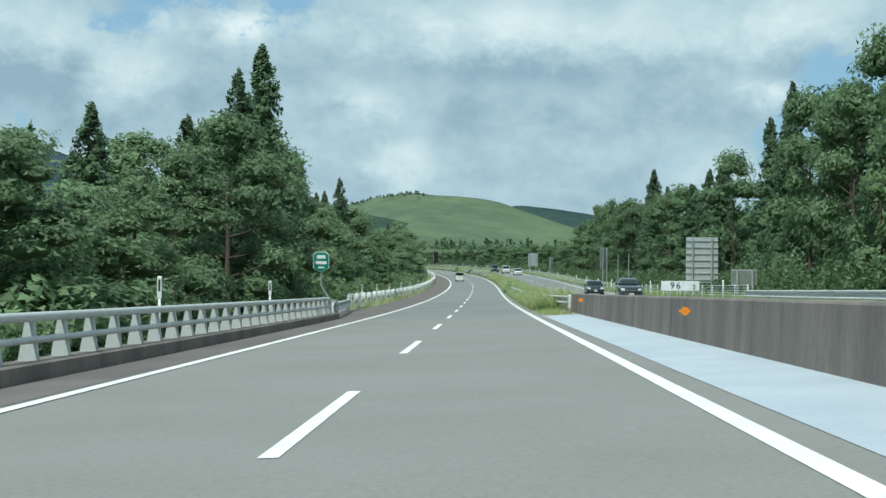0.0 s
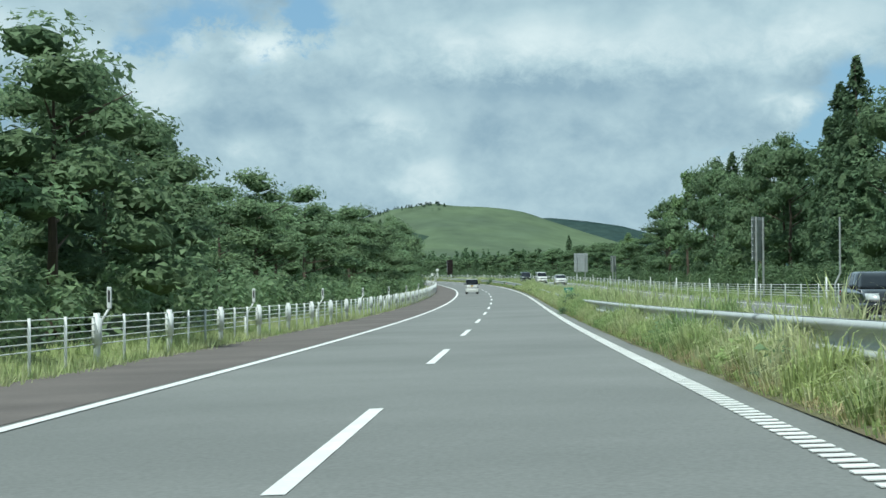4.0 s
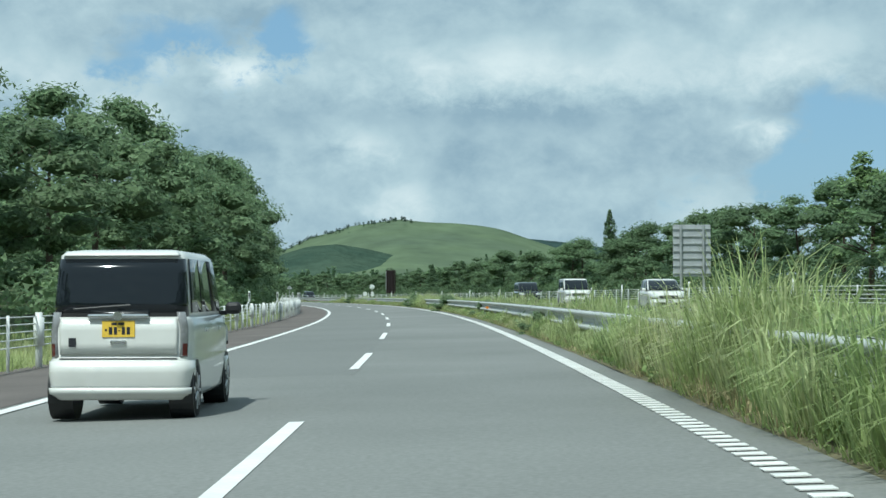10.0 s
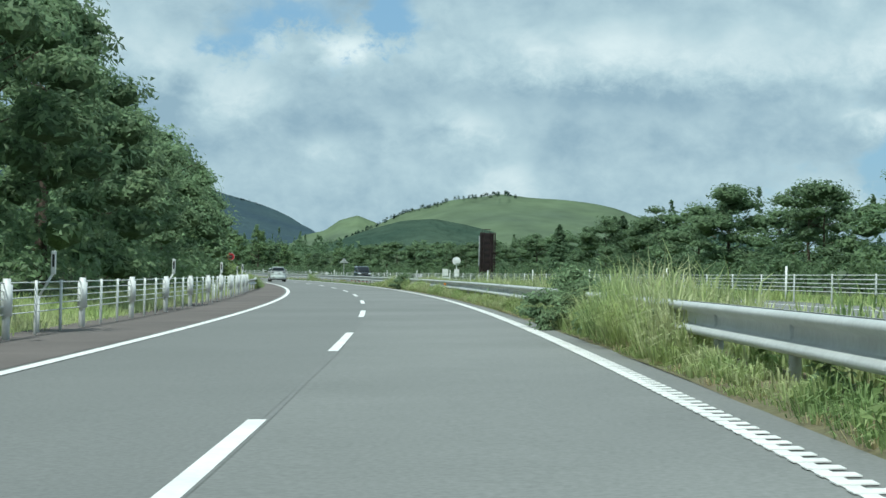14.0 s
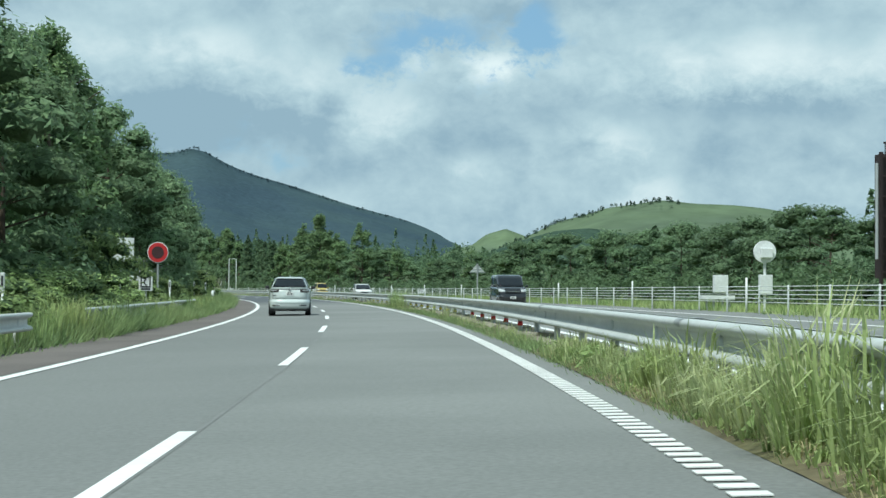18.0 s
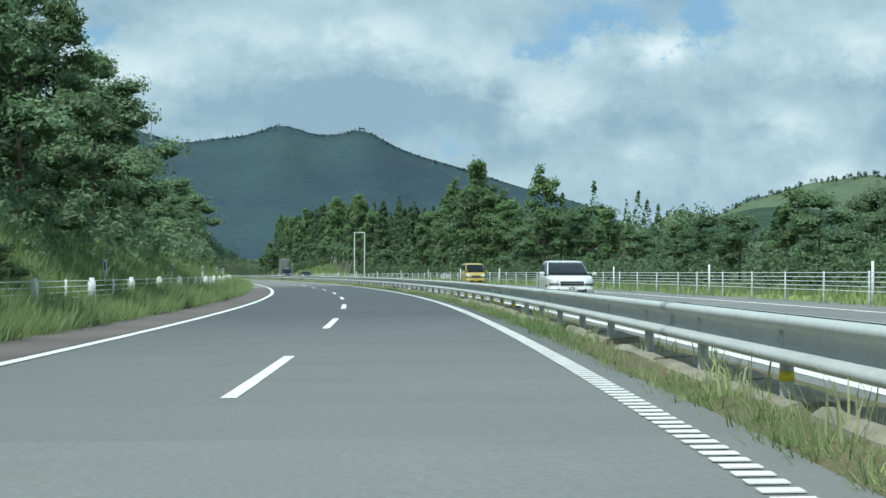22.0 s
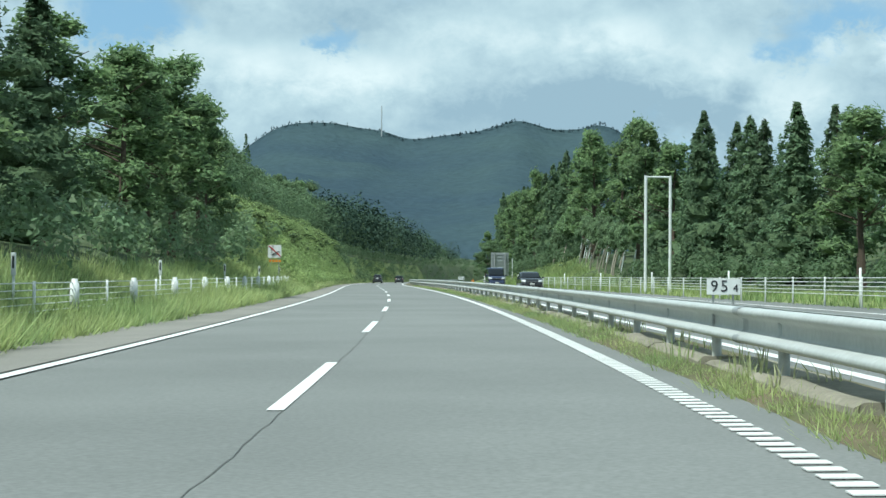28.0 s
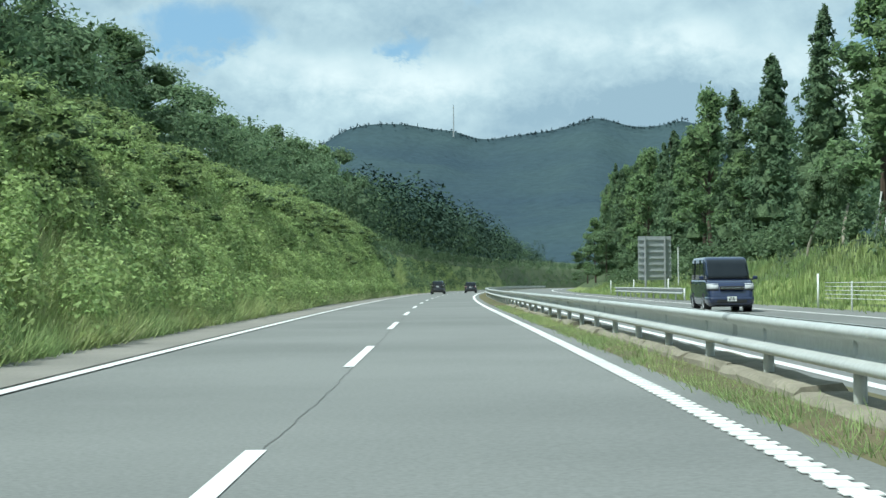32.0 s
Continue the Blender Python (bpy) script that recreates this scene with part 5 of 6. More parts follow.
def sward(name, label, s0, s1, n0, n1, per_metre, heights, mat, seed, per=20, share=(0.0, 1.0), width=0.010, reach=1.25):
    """Fountain-shaped tufts of arching blades; share picks a range of the patches that kinds of grass hold among them."""
    r = np.random.default_rng(seed)
    k = int((s1 - s0) * per_metre)
    s, n = r.uniform(s0, s1, k), r.uniform(n0, n1, k)
    patch_of = np.array([0.5 + 0.9 * bump_noise(a, b, 0.55, 3.0) + 0.35 * bump_noise(a, b, 1.9, 7.0) for a, b in zip(s, n)]) + r.normal(0, 0.08, k)
    lump = np.array([1.0 + 0.75 * bump_noise(a, b * 1.5, 0.42, 11.0) + 0.3 * bump_noise(a, b, 1.3, 15.0) for a, b in zip(s, n)])
    keep = (patch_of >= share[0]) & (patch_of < share[1])
    s, n, lump = s[keep], n[keep], lump[keep]
    k = len(s)
    h = np.interp(s, [q[0] for q in heights], [q[1] for q in heights]) * np.clip(lump, 0.55, 1.5) * r.uniform(0.75, 1.15, k)
    # the tufts at the very edge stay lower
    h *= np.interp(np.abs(n - max(n0, n1)), [0, 0.3], [0.6, 1.0])
    s, n, h = (np.repeat(q, per) for q in (s, n, h))
    k = len(s)
    a = r.uniform(0, 2 * np.pi, k)
    d = np.stack([np.cos(a), np.sin(a), np.zeros(k)], 1)
    w = np.stack([-np.sin(a), np.cos(a), np.zeros(k)], 1) * (width * r.uniform(0.6, 1.4, k))[:, None]
    root = road(s, n, 0.02) + d * (r.uniform(0.0, 0.16, k))[:, None]
    hh = (h * r.uniform(0.55, 1.1, k))[:, None]
    q = (reach * r.uniform(0.15, 1.0, k))[:, None]
    up = np.array([0, 0, 1.0])
    m = root + up * hh * (0.70 - 0.12 * q) + d * hh * q * 0.28
    tip = root + up * hh * (1.0 - 0.52 * q) + d * hh * q * 0.80
    V = np.stack([root - w, root + w, m + w * 0.8, m - w * 0.8, tip], 1).reshape(-1, 3)
    i = np.arange(k)[:, None] * 5
    F = np.concatenate([i + [0, 1, 2], i + [0, 2, 3], i + [3, 2, 4]], 1).reshape(-1, 3)
    return tagged(new(name, mesh_of(name, V, F, mat)), label, "grass", kind="stuff")


def weed_patches(name, label, spots_of, mat, seed, count=90, size=0.075):
    """Low leafy weeds: small leaves round each spot (s, n, height)."""
    r = np.random.default_rng(seed)
    P, O = [], []
    for s, n, h in spots_of:
        d = r.normal(0, 1, (count, 3))
        d[:, 2] = np.abs(d[:, 2])
        d /= np.linalg.norm(d, axis=1, keepdims=True)
        P.append(road(s, n, 0.03) + d * [h * 0.6, h * 0.9, h] * r.uniform(0.35, 1.1, (count, 1)))
        O.append(d + [0, 0, 0.5])
    v, f = leaves(np.concatenate(P), np.concatenate(O), size, 0.5, 1.7, r)
    return tagged(new(name, mesh_of(name, v, f, mat)), label, "weeds", kind="stuff")


sward("grass_median", "tall yellow-green grass in arching tufts filling the median", 89, 345, -3.4, -2.56, 13, FRONT, GRASS, 31, 24, (-9, 0.56))
sward("grass_median_green", "greener tufts of grass between the yellow ones in the median", 89, 345, -3.4, -2.56, 13, FRONT, GRASS_DARK, 33, 24, (0.56, 9))
sward("grass_median_bend", "arching tufts of grass before the median rail in the bend", 345, 575, -3.0, -2.56, 9, FRONT, GRASS, 32, 26, (-9, 0.54))
sward("grass_median_bend_green", "greener tufts of grass before the median rail in the bend", 345, 575, -3.0, -2.56, 9, FRONT, GRASS_DARK, 34, 26, (0.54, 9))
sward("grass_behind_rail", "dense grass between the median rail and the oncoming road", 89, 552, -4.8, -3.3, 13, BEHIND, GRASS, 35, 12, (-9, 0.6), 0.015, 0.8)
sward("grass_behind_rail_green", "green grass between the median rail and the oncoming road", 89, 552, -4.8, -3.3, 13, BEHIND, GRASS_DARK, 36, 12, (0.6, 9), 0.015, 0.8)
sward("grass_low", "short dense grass covering the ground of the median", 89, 575, -3.1, -2.48, 16, [(89, .22), (340, .22), (400, .18), (575, .16)], GRASS_DARK, 38, 12, (-9, 9), 0.009, 1.5)
sward("grass_straw", "dry straw-coloured blades at the edge of the median", 89, 575, -2.85, -2.46, 6, [(89, .3), (340, .3), (400, .2), (575, .18)], STRAW, 37, 14, (0.2, 0.75), 0.006, 1.4)
sward("weeds_shoulder", "tall lush weeds growing over the shoulder rail", 548, 640, 7.25, 8.6, 16, [(548, .8), (600, .95), (640, .8)], GRASS_DARK, 39, 16, (-9, 9), 0.013, 0.9)
_r = np.random.default_rng(91)
weed_patches("weeds_median", "dark leafy weeds among the grass of the median", [(a + _r.uniform(-2, 2), _r.uniform(-3.2, -2.6), _r.uniform(0.22, 0.5)) for a in np.arange(94, 572, 4.2)], LEAF_SHRUB, 92)
weed_patches("weeds_median_dark", "darker leafy weeds among the grass of the median", [(a + _r.uniform(-3, 3), _r.uniform(-3.3, -2.7), _r.uniform(0.25, 0.6)) for a in np.arange(120, 572, 8.0)] + [(553, -2.75, 0.75), (551.5, -2.9, 0.8), (554.5, -3.0, 0.7)], LEAF, 93, 130)
blades("grass_median_thin", "thin grass under the median rail, darkened as in cloud shade", *tufts(560, 810, -2.82, -2.45, 2900, 16, 0.07, 0.26, 34, False, 0.09), GRASS_CLOUD_SHADE, 44, 1.3, 0.007)
blades("grass_median_thin_upper", "thin yellow-green grass under the median rail", *tufts(810, 1010, -2.82, -2.45, 2300, 16, 0.07, 0.26, 74, False, 0.09), GRASS_DARK, 54, 1.3, 0.007)
blades("grass_median_weeds", "scattered weeds growing through the median rail", *tufts(560, 900, -3.3, -2.7, 130, 16, 0.3, 0.65, 35, False, 0.1), GRASS, 45, 0.6, 0.009, True)
blades("grass_verge_front", "lush tall grass through the cable fence, darkened as in cloud shade", *tufts(590, 800, 6.95, 8.4, 4200, 15, 0.5, 1.15, 59, True, 0.14), GRASS_CLOUD_SHADE, 60, 1.1, 0.016)
blades("grass_verge_front_upper", "bright tall grass growing through the cable fence", *tufts(800, 1015, 6.95, 8.4, 4300, 15, 0.5, 1.15, 58, True, 0.14), GRASS_DARK, 61, 1.1, 0.016)
blades("grass_median_mixed", "dark weeds mixed into the thin grass under the rail", *tufts(575, 960, -3.1, -2.5, 1000, 18, 0.12, 0.38, 63, False, 0.12), GRASS_DARK, 64, 1.3, 0.007)
blades("grass_bank_west", "dense grass behind the cable fence, darkened as in cloud shade", *tufts(560, 800, 8.2, 12.6, 5800, 11, 0.5, 1.0, 65, True, 0.2), GRASS_CLOUD_SHADE, 66, 1.0, 0.028)
blades("grass_slope_cutting", "bright tall grass covering the lower slope of the cutting", *tufts(938, 1110, 7.2, 11.5, 4200, 16, 0.4, 0.95, 67, True, 0.2), GRASS, 68, 1.4, 0.026)
blades("grass_reeds", "tall thin weeds beside the median rail", *tufts(638, 647, -3.0, -2.6, 26, 16, 0.8, 1.45, 69, False, 0.16), GRASS_DARK, 70, 0.7, 0.009, True)
blades("grass_slab", "weeds growing along the joint of the sandy slab", *tufts(72, 93, -3.8, -2.5, 150, 12, 0.1, 0.4, 40, False, 0.12), GRASS_DARK, 50, 0.8, 0.010)
blades("grass_verge", "grass on the verge beneath the cable fence", *tufts(98, 560, 8.2, 10.8, 9000, 11, 0.25, 0.6, 36, True), GRASS, 46, 0.7, 0.018)
blades("grass_verge_tall", "tall lush grass along the shoulder, darkened as in cloud shade", *tufts(556, 800, 6.95, 10.5, 8000, 12, 0.45, 1.05, 37, True), GRASS_CLOUD_SHADE, 47, 1.0, 0.018)
blades("grass_verge_tall_upper", "tall bright grass along the shoulder", *tufts(800, 1010, 6.95, 10.5, 7000, 12, 0.45, 1.05, 47, True), GRASS_DARK, 48, 1.0, 0.018)
blades("grass_verge_cutting", "long grass at the foot of the cutting", *tufts(1010, 1300, 7.1, 10.5, 2600, 10, 0.5, 1.1, 38, True), GRASS_DARK, 48, 0.7, 0.022)
blades("grass_verge_far", "bright grass beyond the oncoming road", *tufts(96, 1160, -19, -14.2, 5600, 8, 0.3, 0.7, 39, True, 0.3), GRASS_DARK, 49, 0.5, 0.035)
blades("grass_bank_east", "bright grass on the steep bank beyond the oncoming road", *tufts(935, 1060, -18.2, -15.5, 1700, 9, 0.4, 0.8, 51, True, 0.3), GRASS_DARK, 52, 0.5, 0.035)


# ---------------------------------------------------------------- signs and roadside equipment
def text_mesh(body, size, mat):
    cu = bpy.data.curves.new("text", "FONT")
    cu.body, cu.size, cu.align_x, cu.align_y, cu.extrude, cu.resolution_u = body, size, "CENTER", "CENTER", 0.004, 2
    ob = new("text", cu)
    me = bpy.data.meshes.new_from_object(ob.evaluated_get(bpy.context.evaluated_depsgraph_get()))
    bpy.data.objects.remove(ob)
    me.materials.clear()
    me.materials.append(mat)
    return me


UPRIGHT = Matrix.Rotation(math.pi / 2, 4, "X")


def slab(x0, z0, x1, z1, y0=-0.02, y1=0.02, bevel=0.006):
    return box(bmesh.new(), x0, y0, z0, x1, y1, z1, bevel)


def pole(x, z0, z1, r=0.045, y=0.06):
    return rod(bmesh.new(), (x, y, z0), (x, y, z1), r, seg=10)


def km_plate(s, n, z, w, h, big, small, panel, ink, label, drop):
    """A small kilometre plate on two short struts."""
    ob = thing("kilometre_sign", label, "sign", stand(s, n, 0.0), "kilometre signs")
    part("panel", slab(-w / 2, z - h / 2, w / 2, z + h / 2, -0.012, 0.012, 0.004), panel, ob)
    for x in (-w * 0.3, w * 0.3):
        part("strut", rod(bmesh.new(), (x, 0.03, drop), (x, 0.03, z + h * 0.3), 0.014, seg=8), DULL_STEEL, ob)
    mid = -w * (0.13 if small else 0.0)
    for k, c in enumerate(big):
        set_part("numeral", text_mesh(c, h * 1.02, ink), ob, Matrix.Translation((mid + (k - 0.5) * h * 0.62, -0.014, z)) @ UPRIGHT)
    if small:
        set_part("numeral", text_mesh(small, h * 0.66, ink), ob, Matrix.Translation((w * 0.36, -0.014, z - h * 0.11)) @ UPRIGHT, "small numeral")


km_plate(37, -4.05, 1.09, 0.80, 0.2, "96", "2", WHITE_METAL, BLACK_PAINT, "white kilometre plate with black numerals on the median wall", 0.84)
km_plate(223, -3.2, 1.06, 0.56, 0.29, "96", "", GREEN_SIGN, WHITE_METAL, "green kilometre plate with white numerals in the median grass", -0.1)
for s, b in ((537.5, "7"), (631, "6"), (735, "5"), (838, "4"), (929.8, "3")):
    km_plate(s, rail_line(s) - 0.06, 0.95, 0.39, 0.19, "95", b, WHITE_METAL, BLACK_PAINT, "white kilometre plate with black numerals on the median rail", 0.5)


def sign_back(s, n, w, z0, z1, turn=0.0, label="back of a large road sign with ribs on two posts"):
    ob = thing("road_sign", label, "sign", stand(s, n, land(s, n), turn), "signs seen from behind")
    part("panel", slab(-w / 2, z0, w / 2, z1, 0.0, 0.03), GREY_METAL, ob)
    for k in range(7):
        z = z0 + (z1 - z0) * (k + 0.5) / 7
        part("rib", slab(-w / 2, z - 0.06, w / 2, z + 0.02, -0.07, 0.0), GREY_METAL, ob)
    for x in ((-w * 0.3, w * 0.3) if w > 1.2 else (0.0,)):
        part("pole", pole(x, -0.5, z1, 0.08, -0.14), DULL_STEEL, ob)


sign_back(132, -16.3, 2.4, 1.2, 4.6)
sign_back(112, -16.5, 1.8, 1.0, 2.0, 20, "back of a low grey road sign on one post")
sign_back(238, -16.2, 2.0, 2.5, 5.4, 60)
sign_back(352, -15.5, 1.5, 1.9, 4.0, 62)
sign_back(404, -16.2, 2.2, 1.7, 4.7)
sign_back(1055, -15.0, 2.5, 1.35, 4.5, 12)
ob = thing("steel_post", "slim grey steel post beside the large sign", "post", stand(1055, -16.7, land(1055, -16.7)))
part("post", pole(0, -0.5, 3.0, 0.05, 0.0), WHITE_METAL, ob)
part("cap", pole(0, 3.0, 3.06, 0.065, 0.0), GREY_METAL, ob)
for s in (191, 206.5):
    ob = thing("pipe_stand", "bent grey steel pipe standing behind the far fence", "pipe stand", stand(s, -15.6, 0.0), "pipe stands")
    part("pipe", rod(rod(rod(bmesh.new(), (-0.2, 0, -0.2), (-0.2, 0, 1.0), 0.05), (-0.2, 0, 0.98), (0.05, 0, 1.5), 0.05), (0.05, 0, 1.48), (0.05, 0, 4.2), 0.05), DULL_STEEL, ob)

# green route shield on a bent pole; its lettering cannot be read
ob = thing("route_sign", "green shield-shaped route sign on a bent pole", "sign", stand(89.4, 8.4, 0.0))
bm = bmesh.new()
out = [(-0.40, 3.16), (-0.22, 3.28), (0.22, 3.28), (0.40, 3.16), (0.40, 2.42), (0.0, 2.22), (-0.40, 2.42)]
for nm, k, y, mt in (("rim", 1.0, 0.0, WHITE_METAL), ("panel", 0.93, -0.02, GREEN_SIGN)):
    bm = bmesh.new()
    f = bm.faces.new([bm.verts.new((x * k, y, 2.76 + (z - 2.76) * k)) for x, z in out])
    r = bmesh.ops.extrude_face_region(bm, geom=[f])
    bmesh.ops.translate(bm, vec=(0, 0.022, 0), verts=[e for e in r["geom"] if isinstance(e, bmesh.types.BMVert)])
    part(nm, bm, mt, ob)
for z, w, h in ((3.02, 0.22, 0.09), (2.72, 0.28, 0.08), (2.48, 0.15, 0.04)):
    part("lettering_bar", slab(-w, z - h, w, z + h, -0.03, -0.021, 0), WHITE_METAL, ob)
part("pole", rod(rod(rod(bmesh.new(), (0.35, 0.06, -0.2), (0.35, 0.06, 1.0), 0.045), (0.35, 0.06, 0.98), (0, 0.06, 1.55), 0.045), (0, 0.06, 1.53), (0, 0.06, 3.0), 0.045), DULL_STEEL, ob)

# round red sign and the emergency telephone board
ob = thing("round_sign", "round red sign with white rim and dark centre", "sign", stand(618.7, 8.5, 0.0))
for nm, r, y, mt in (("rim", 0.43, 0.0, WHITE_METAL), ("face", 0.40, -0.012, RED_SIGN), ("centre", 0.25, -0.022, DARK_SIGN)):
    part(nm, rod(bmesh.new(), (0, y, 2.72), (0, y + 0.02, 2.72), r, seg=40), mt, ob)
part("pole", pole(0, -0.3, 3.1), DULL_STEEL, ob)
ob = thing("telephone_sign", "white emergency telephone sign with a handset symbol", "sign", stand(616.3, 8.75, 0.0))
part("panel", slab(-0.27, 1.15, 0.27, 1.95), WHITE_METAL, ob)
part("symbol_field", slab(-0.2, 1.28, 0.2, 1.72, -0.03, -0.02, 0), BLACK_PAINT, ob)
part("symbol_inner", slab(-0.15, 1.34, 0.15, 1.67, -0.036, -0.03, 0), WHITE_METAL, ob)
bm = bmesh.new()
for i in range(6):
    t0, t1 = (math.pi * (0.6 + 0.8 * j / 6) for j in (i, i + 1))
    rod(bm, (0.1 + 0.16 * math.cos(t0), -0.04, 1.5 + 0.13 * math.sin(t0)), (0.1 + 0.16 * math.cos(t1), -0.04, 1.5 + 0.13 * math.sin(t1)), 0.022, seg=6)
part("handset", bm, BLACK_PAINT, ob)
part("lettering_bar", slab(-0.18, 1.19, 0.18, 1.25, -0.03, -0.02, 0), BLACK_PAINT, ob)
part("pole", pole(0, -0.3, 1.8), DULL_STEEL, ob)
ob = thing("telephone_cabinet", "pale grey telephone cabinet in the roadside grass", "cabinet", stand(617.5, 9.3, 0.0))
part("body", slab(-0.25, 0.0, 0.25, 1.75, -0.2, 0.2, 0.02), WHITE_METAL, ob)
part("door", slab(-0.2, 0.5, 0.2, 1.6, -0.215, -0.2, 0.004), GREY_METAL, ob)
plant("shrub", 1, 613, 9.9, 3.3, None, "scrub behind the shoulder rail", 0.9)
ob = thing("white_board", "white notice board half hidden by branches", "board", stand(618, 9.9, 0.0))
part("panel", slab(-0.4, 2.3, 0.5, 3.3), WHITE_METAL, ob)
part("pole", pole(0.0, -0.3, 3.1), DULL_STEEL, ob)

# no-smoking board on the cutting
ob = thing("no_smoking_sign", "white board with a struck-out cigarette on the bank", "sign", stand(933, 8.9, -0.05) @ Matrix.Scale(0.84, 4))
part("panel", slab(-0.55, 2.75, 0.5, 3.75), WHITE_METAL, ob)
part("strike", rod(bmesh.new(), (-0.5, -0.03, 3.70), (0.45, -0.03, 2.85), 0.05, seg=6), RED_SIGN, ob)
part("cigarette", rod(bmesh.new(), (-0.28, -0.045, 2.98), (0.33, -0.045, 3.28), 0.045, seg=6), BLACK_PAINT, ob)
bm = bmesh.new()
pts = [(-0.28, 3.1), (-0.22, 3.25), (-0.30, 3.38), (-0.18, 3.5), (-0.12, 3.62), (-0.22, 3.68)]
for a, b in zip(pts, pts[1:]):
    rod(bm, (a[0], -0.03, a[1]), (b[0], -0.03, b[1]), 0.02, seg=5)
part("smoke_curl", bm, BLACK_PAINT, ob)
for x in (-0.36, -0.12, 0.12, 0.36):
    part("lettering_bar", slab(x - 0.09, 2.42, x + 0.09, 2.6), ORANGE, ob)
for x in (-0.35, 0.3):
    part("pole", pole(x, -0.3, 3.6), DULL_STEEL, ob)

# tall white gauge frame
ob = thing("gauge_frame", "tall white frame of two posts and a crossbar", "frame", stand(928, -14.8, 0.0) @ Matrix.Scale(0.87, 4))
for x in (0.0, -1.8):
    part("post", rod(bmesh.new(), (-x, 0, -0.4), (-x, 0, 8.6), 0.11, seg=12), WHITE_METAL, ob)
part("crossbar", rod(bmesh.new(), (0, 0, 8.5), (1.8, 0, 8.5), 0.07, seg=10), WHITE_METAL, ob)

# triangular sign seen from behind
ob = thing("triangle_sign", "back of a grey triangular sign on a pole", "sign", stand(707.5, -16.0, 0.0))
bm = bmesh.new()
f = bm.faces.new([bm.verts.new(p) for p in ((-0.72, 0, 2.45), (0.72, 0, 2.45), (0, 0, 3.3))])
r = bmesh.ops.extrude_face_region(bm, geom=[f])
bmesh.ops.translate(bm, vec=(0, 0.03, 0), verts=[e for e in r["geom"] if isinstance(e, bmesh.types.BMVert)])
part("panel", bm, GREY_METAL, ob)
for z, w in ((2.6, 0.62), (2.85, 0.4)):
    part("rib", slab(-w, z - 0.04, w, z + 0.04, -0.05, 0.0), WHITE_METAL, ob)
part("pole", pole(0, -0.3, 3.3, 0.07, -0.1), DULL_STEEL, ob)

# dark message-board tower seen from behind
ob = thing("message_board", "tall dark steel housing of an electronic road sign", "message board", stand(600, -16.5, 0.2, 10))
part("housing", slab(-0.72, 1.0, 0.62, 4.9, 0.0, 0.5, 0.02), BROWN_STEEL, ob)
for x in (-0.78, -0.45, 0.3, 0.55, 0.74):
    part("upright", slab(x - 0.05, 0.0, x + 0.05, 4.95, -0.12, 0.0), BROWN_STEEL, ob)
for z in (1.2, 1.75, 2.3, 2.95, 3.55, 4.2, 4.8):
    part("rung", slab(-0.74, z - 0.03, 0.74, z + 0.03, -0.16, -0.1), BROWN_STEEL, ob)
for x in (-0.6, -0.35, -0.1, 0.15):
    part("railing_post", slab(x - 0.015, 4.9, x + 0.015, 5.28, 0.0, 0.03, 0), BROWN_STEEL, ob)
part("railing", slab(-0.66, 5.22, 0.25, 5.28, 0.0, 0.04), BROWN_STEEL, ob)
part("ladder_pipe", pole(-0.92, 1.6, 4.6, 0.05, -0.05), GREY_METAL, ob)
ob = thing("road_mirror", "back of a round white road mirror on a post", "mirror", stand(613.5, -15.5, 0.0))
part("dish", rod(bmesh.new(), (0, -0.05, 2.35), (0, 0.08, 2.35), 0.44, seg=28), WHITE_METAL, ob)
part("housing", slab(-0.2, 2.1, 0.28, 2.5, -0.25, -0.05, 0.03), WHITE_METAL, ob)
part("pole", pole(0, -0.3, 2.3, 0.05, 0.0), WHITE_METAL, ob)
part("box", slab(-0.22, 0.7, 0.28, 1.45, -0.15, 0.15, 0.02), WHITE_METAL, ob)
ob = thing("control_cabinet", "white equipment cabinet on a stand beyond the oncoming road", "cabinet", stand(621, -15.5, 0.0))
part("body", slab(-0.3, 0.75, 0.3, 1.5, -0.2, 0.2, 0.02), WHITE_METAL, ob)
part("platform", slab(-0.85, 0.45, 0.6, 0.62, -0.2, 0.2), WHITE_METAL, ob)
for x in (-0.6, -0.3, 0.1, 0.4):
    part("leg", pole(x, -0.3, 0.5, 0.05, 0.0), DULL_STEEL, ob)

# brown panel fence on the bank above the shoulder
fence = thing("panel_fence", "rusty brown panel fence with pale posts on the bank", "fence")
for i, a in enumerate(np.arange(636, 690, 2.0)):
    part("panel", strip("panel", a + 0.06, a + 1.94, [(11.0, 0.3), (11.0, 2.75), (11.05, 2.75), (11.05, 0.3)], RUST_PANEL, 2, False, True), None, fence)
    m = stand(a, 10.97, 0.0)
    if i == 0:
        bar = shared("post", box(bmesh.new(), -0.04, -0.04, 0.0, 0.04, 0.04, 2.85, 0.008), DULL_STEEL)
    set_part("post", bar, fence, m)
# slanting timber props on the bank across the road
PROP = shared("prop", rod(bmesh.new(), (0, 0, -0.4), (0.5, 0.1, 2.2), 0.05, seg=6), WHITE_METAL)
for i in range(12):
    s = 968 + i * 4.2 + RNG.uniform(-1, 1)
    n = -19.5 - RNG.uniform(0, 1.5)
    thing("tree_prop", "pale slanting timber prop on the grassy bank", "prop", stand(s, n, land(s, n), RNG.uniform(-20, 20)), "tree props", data=PROP)


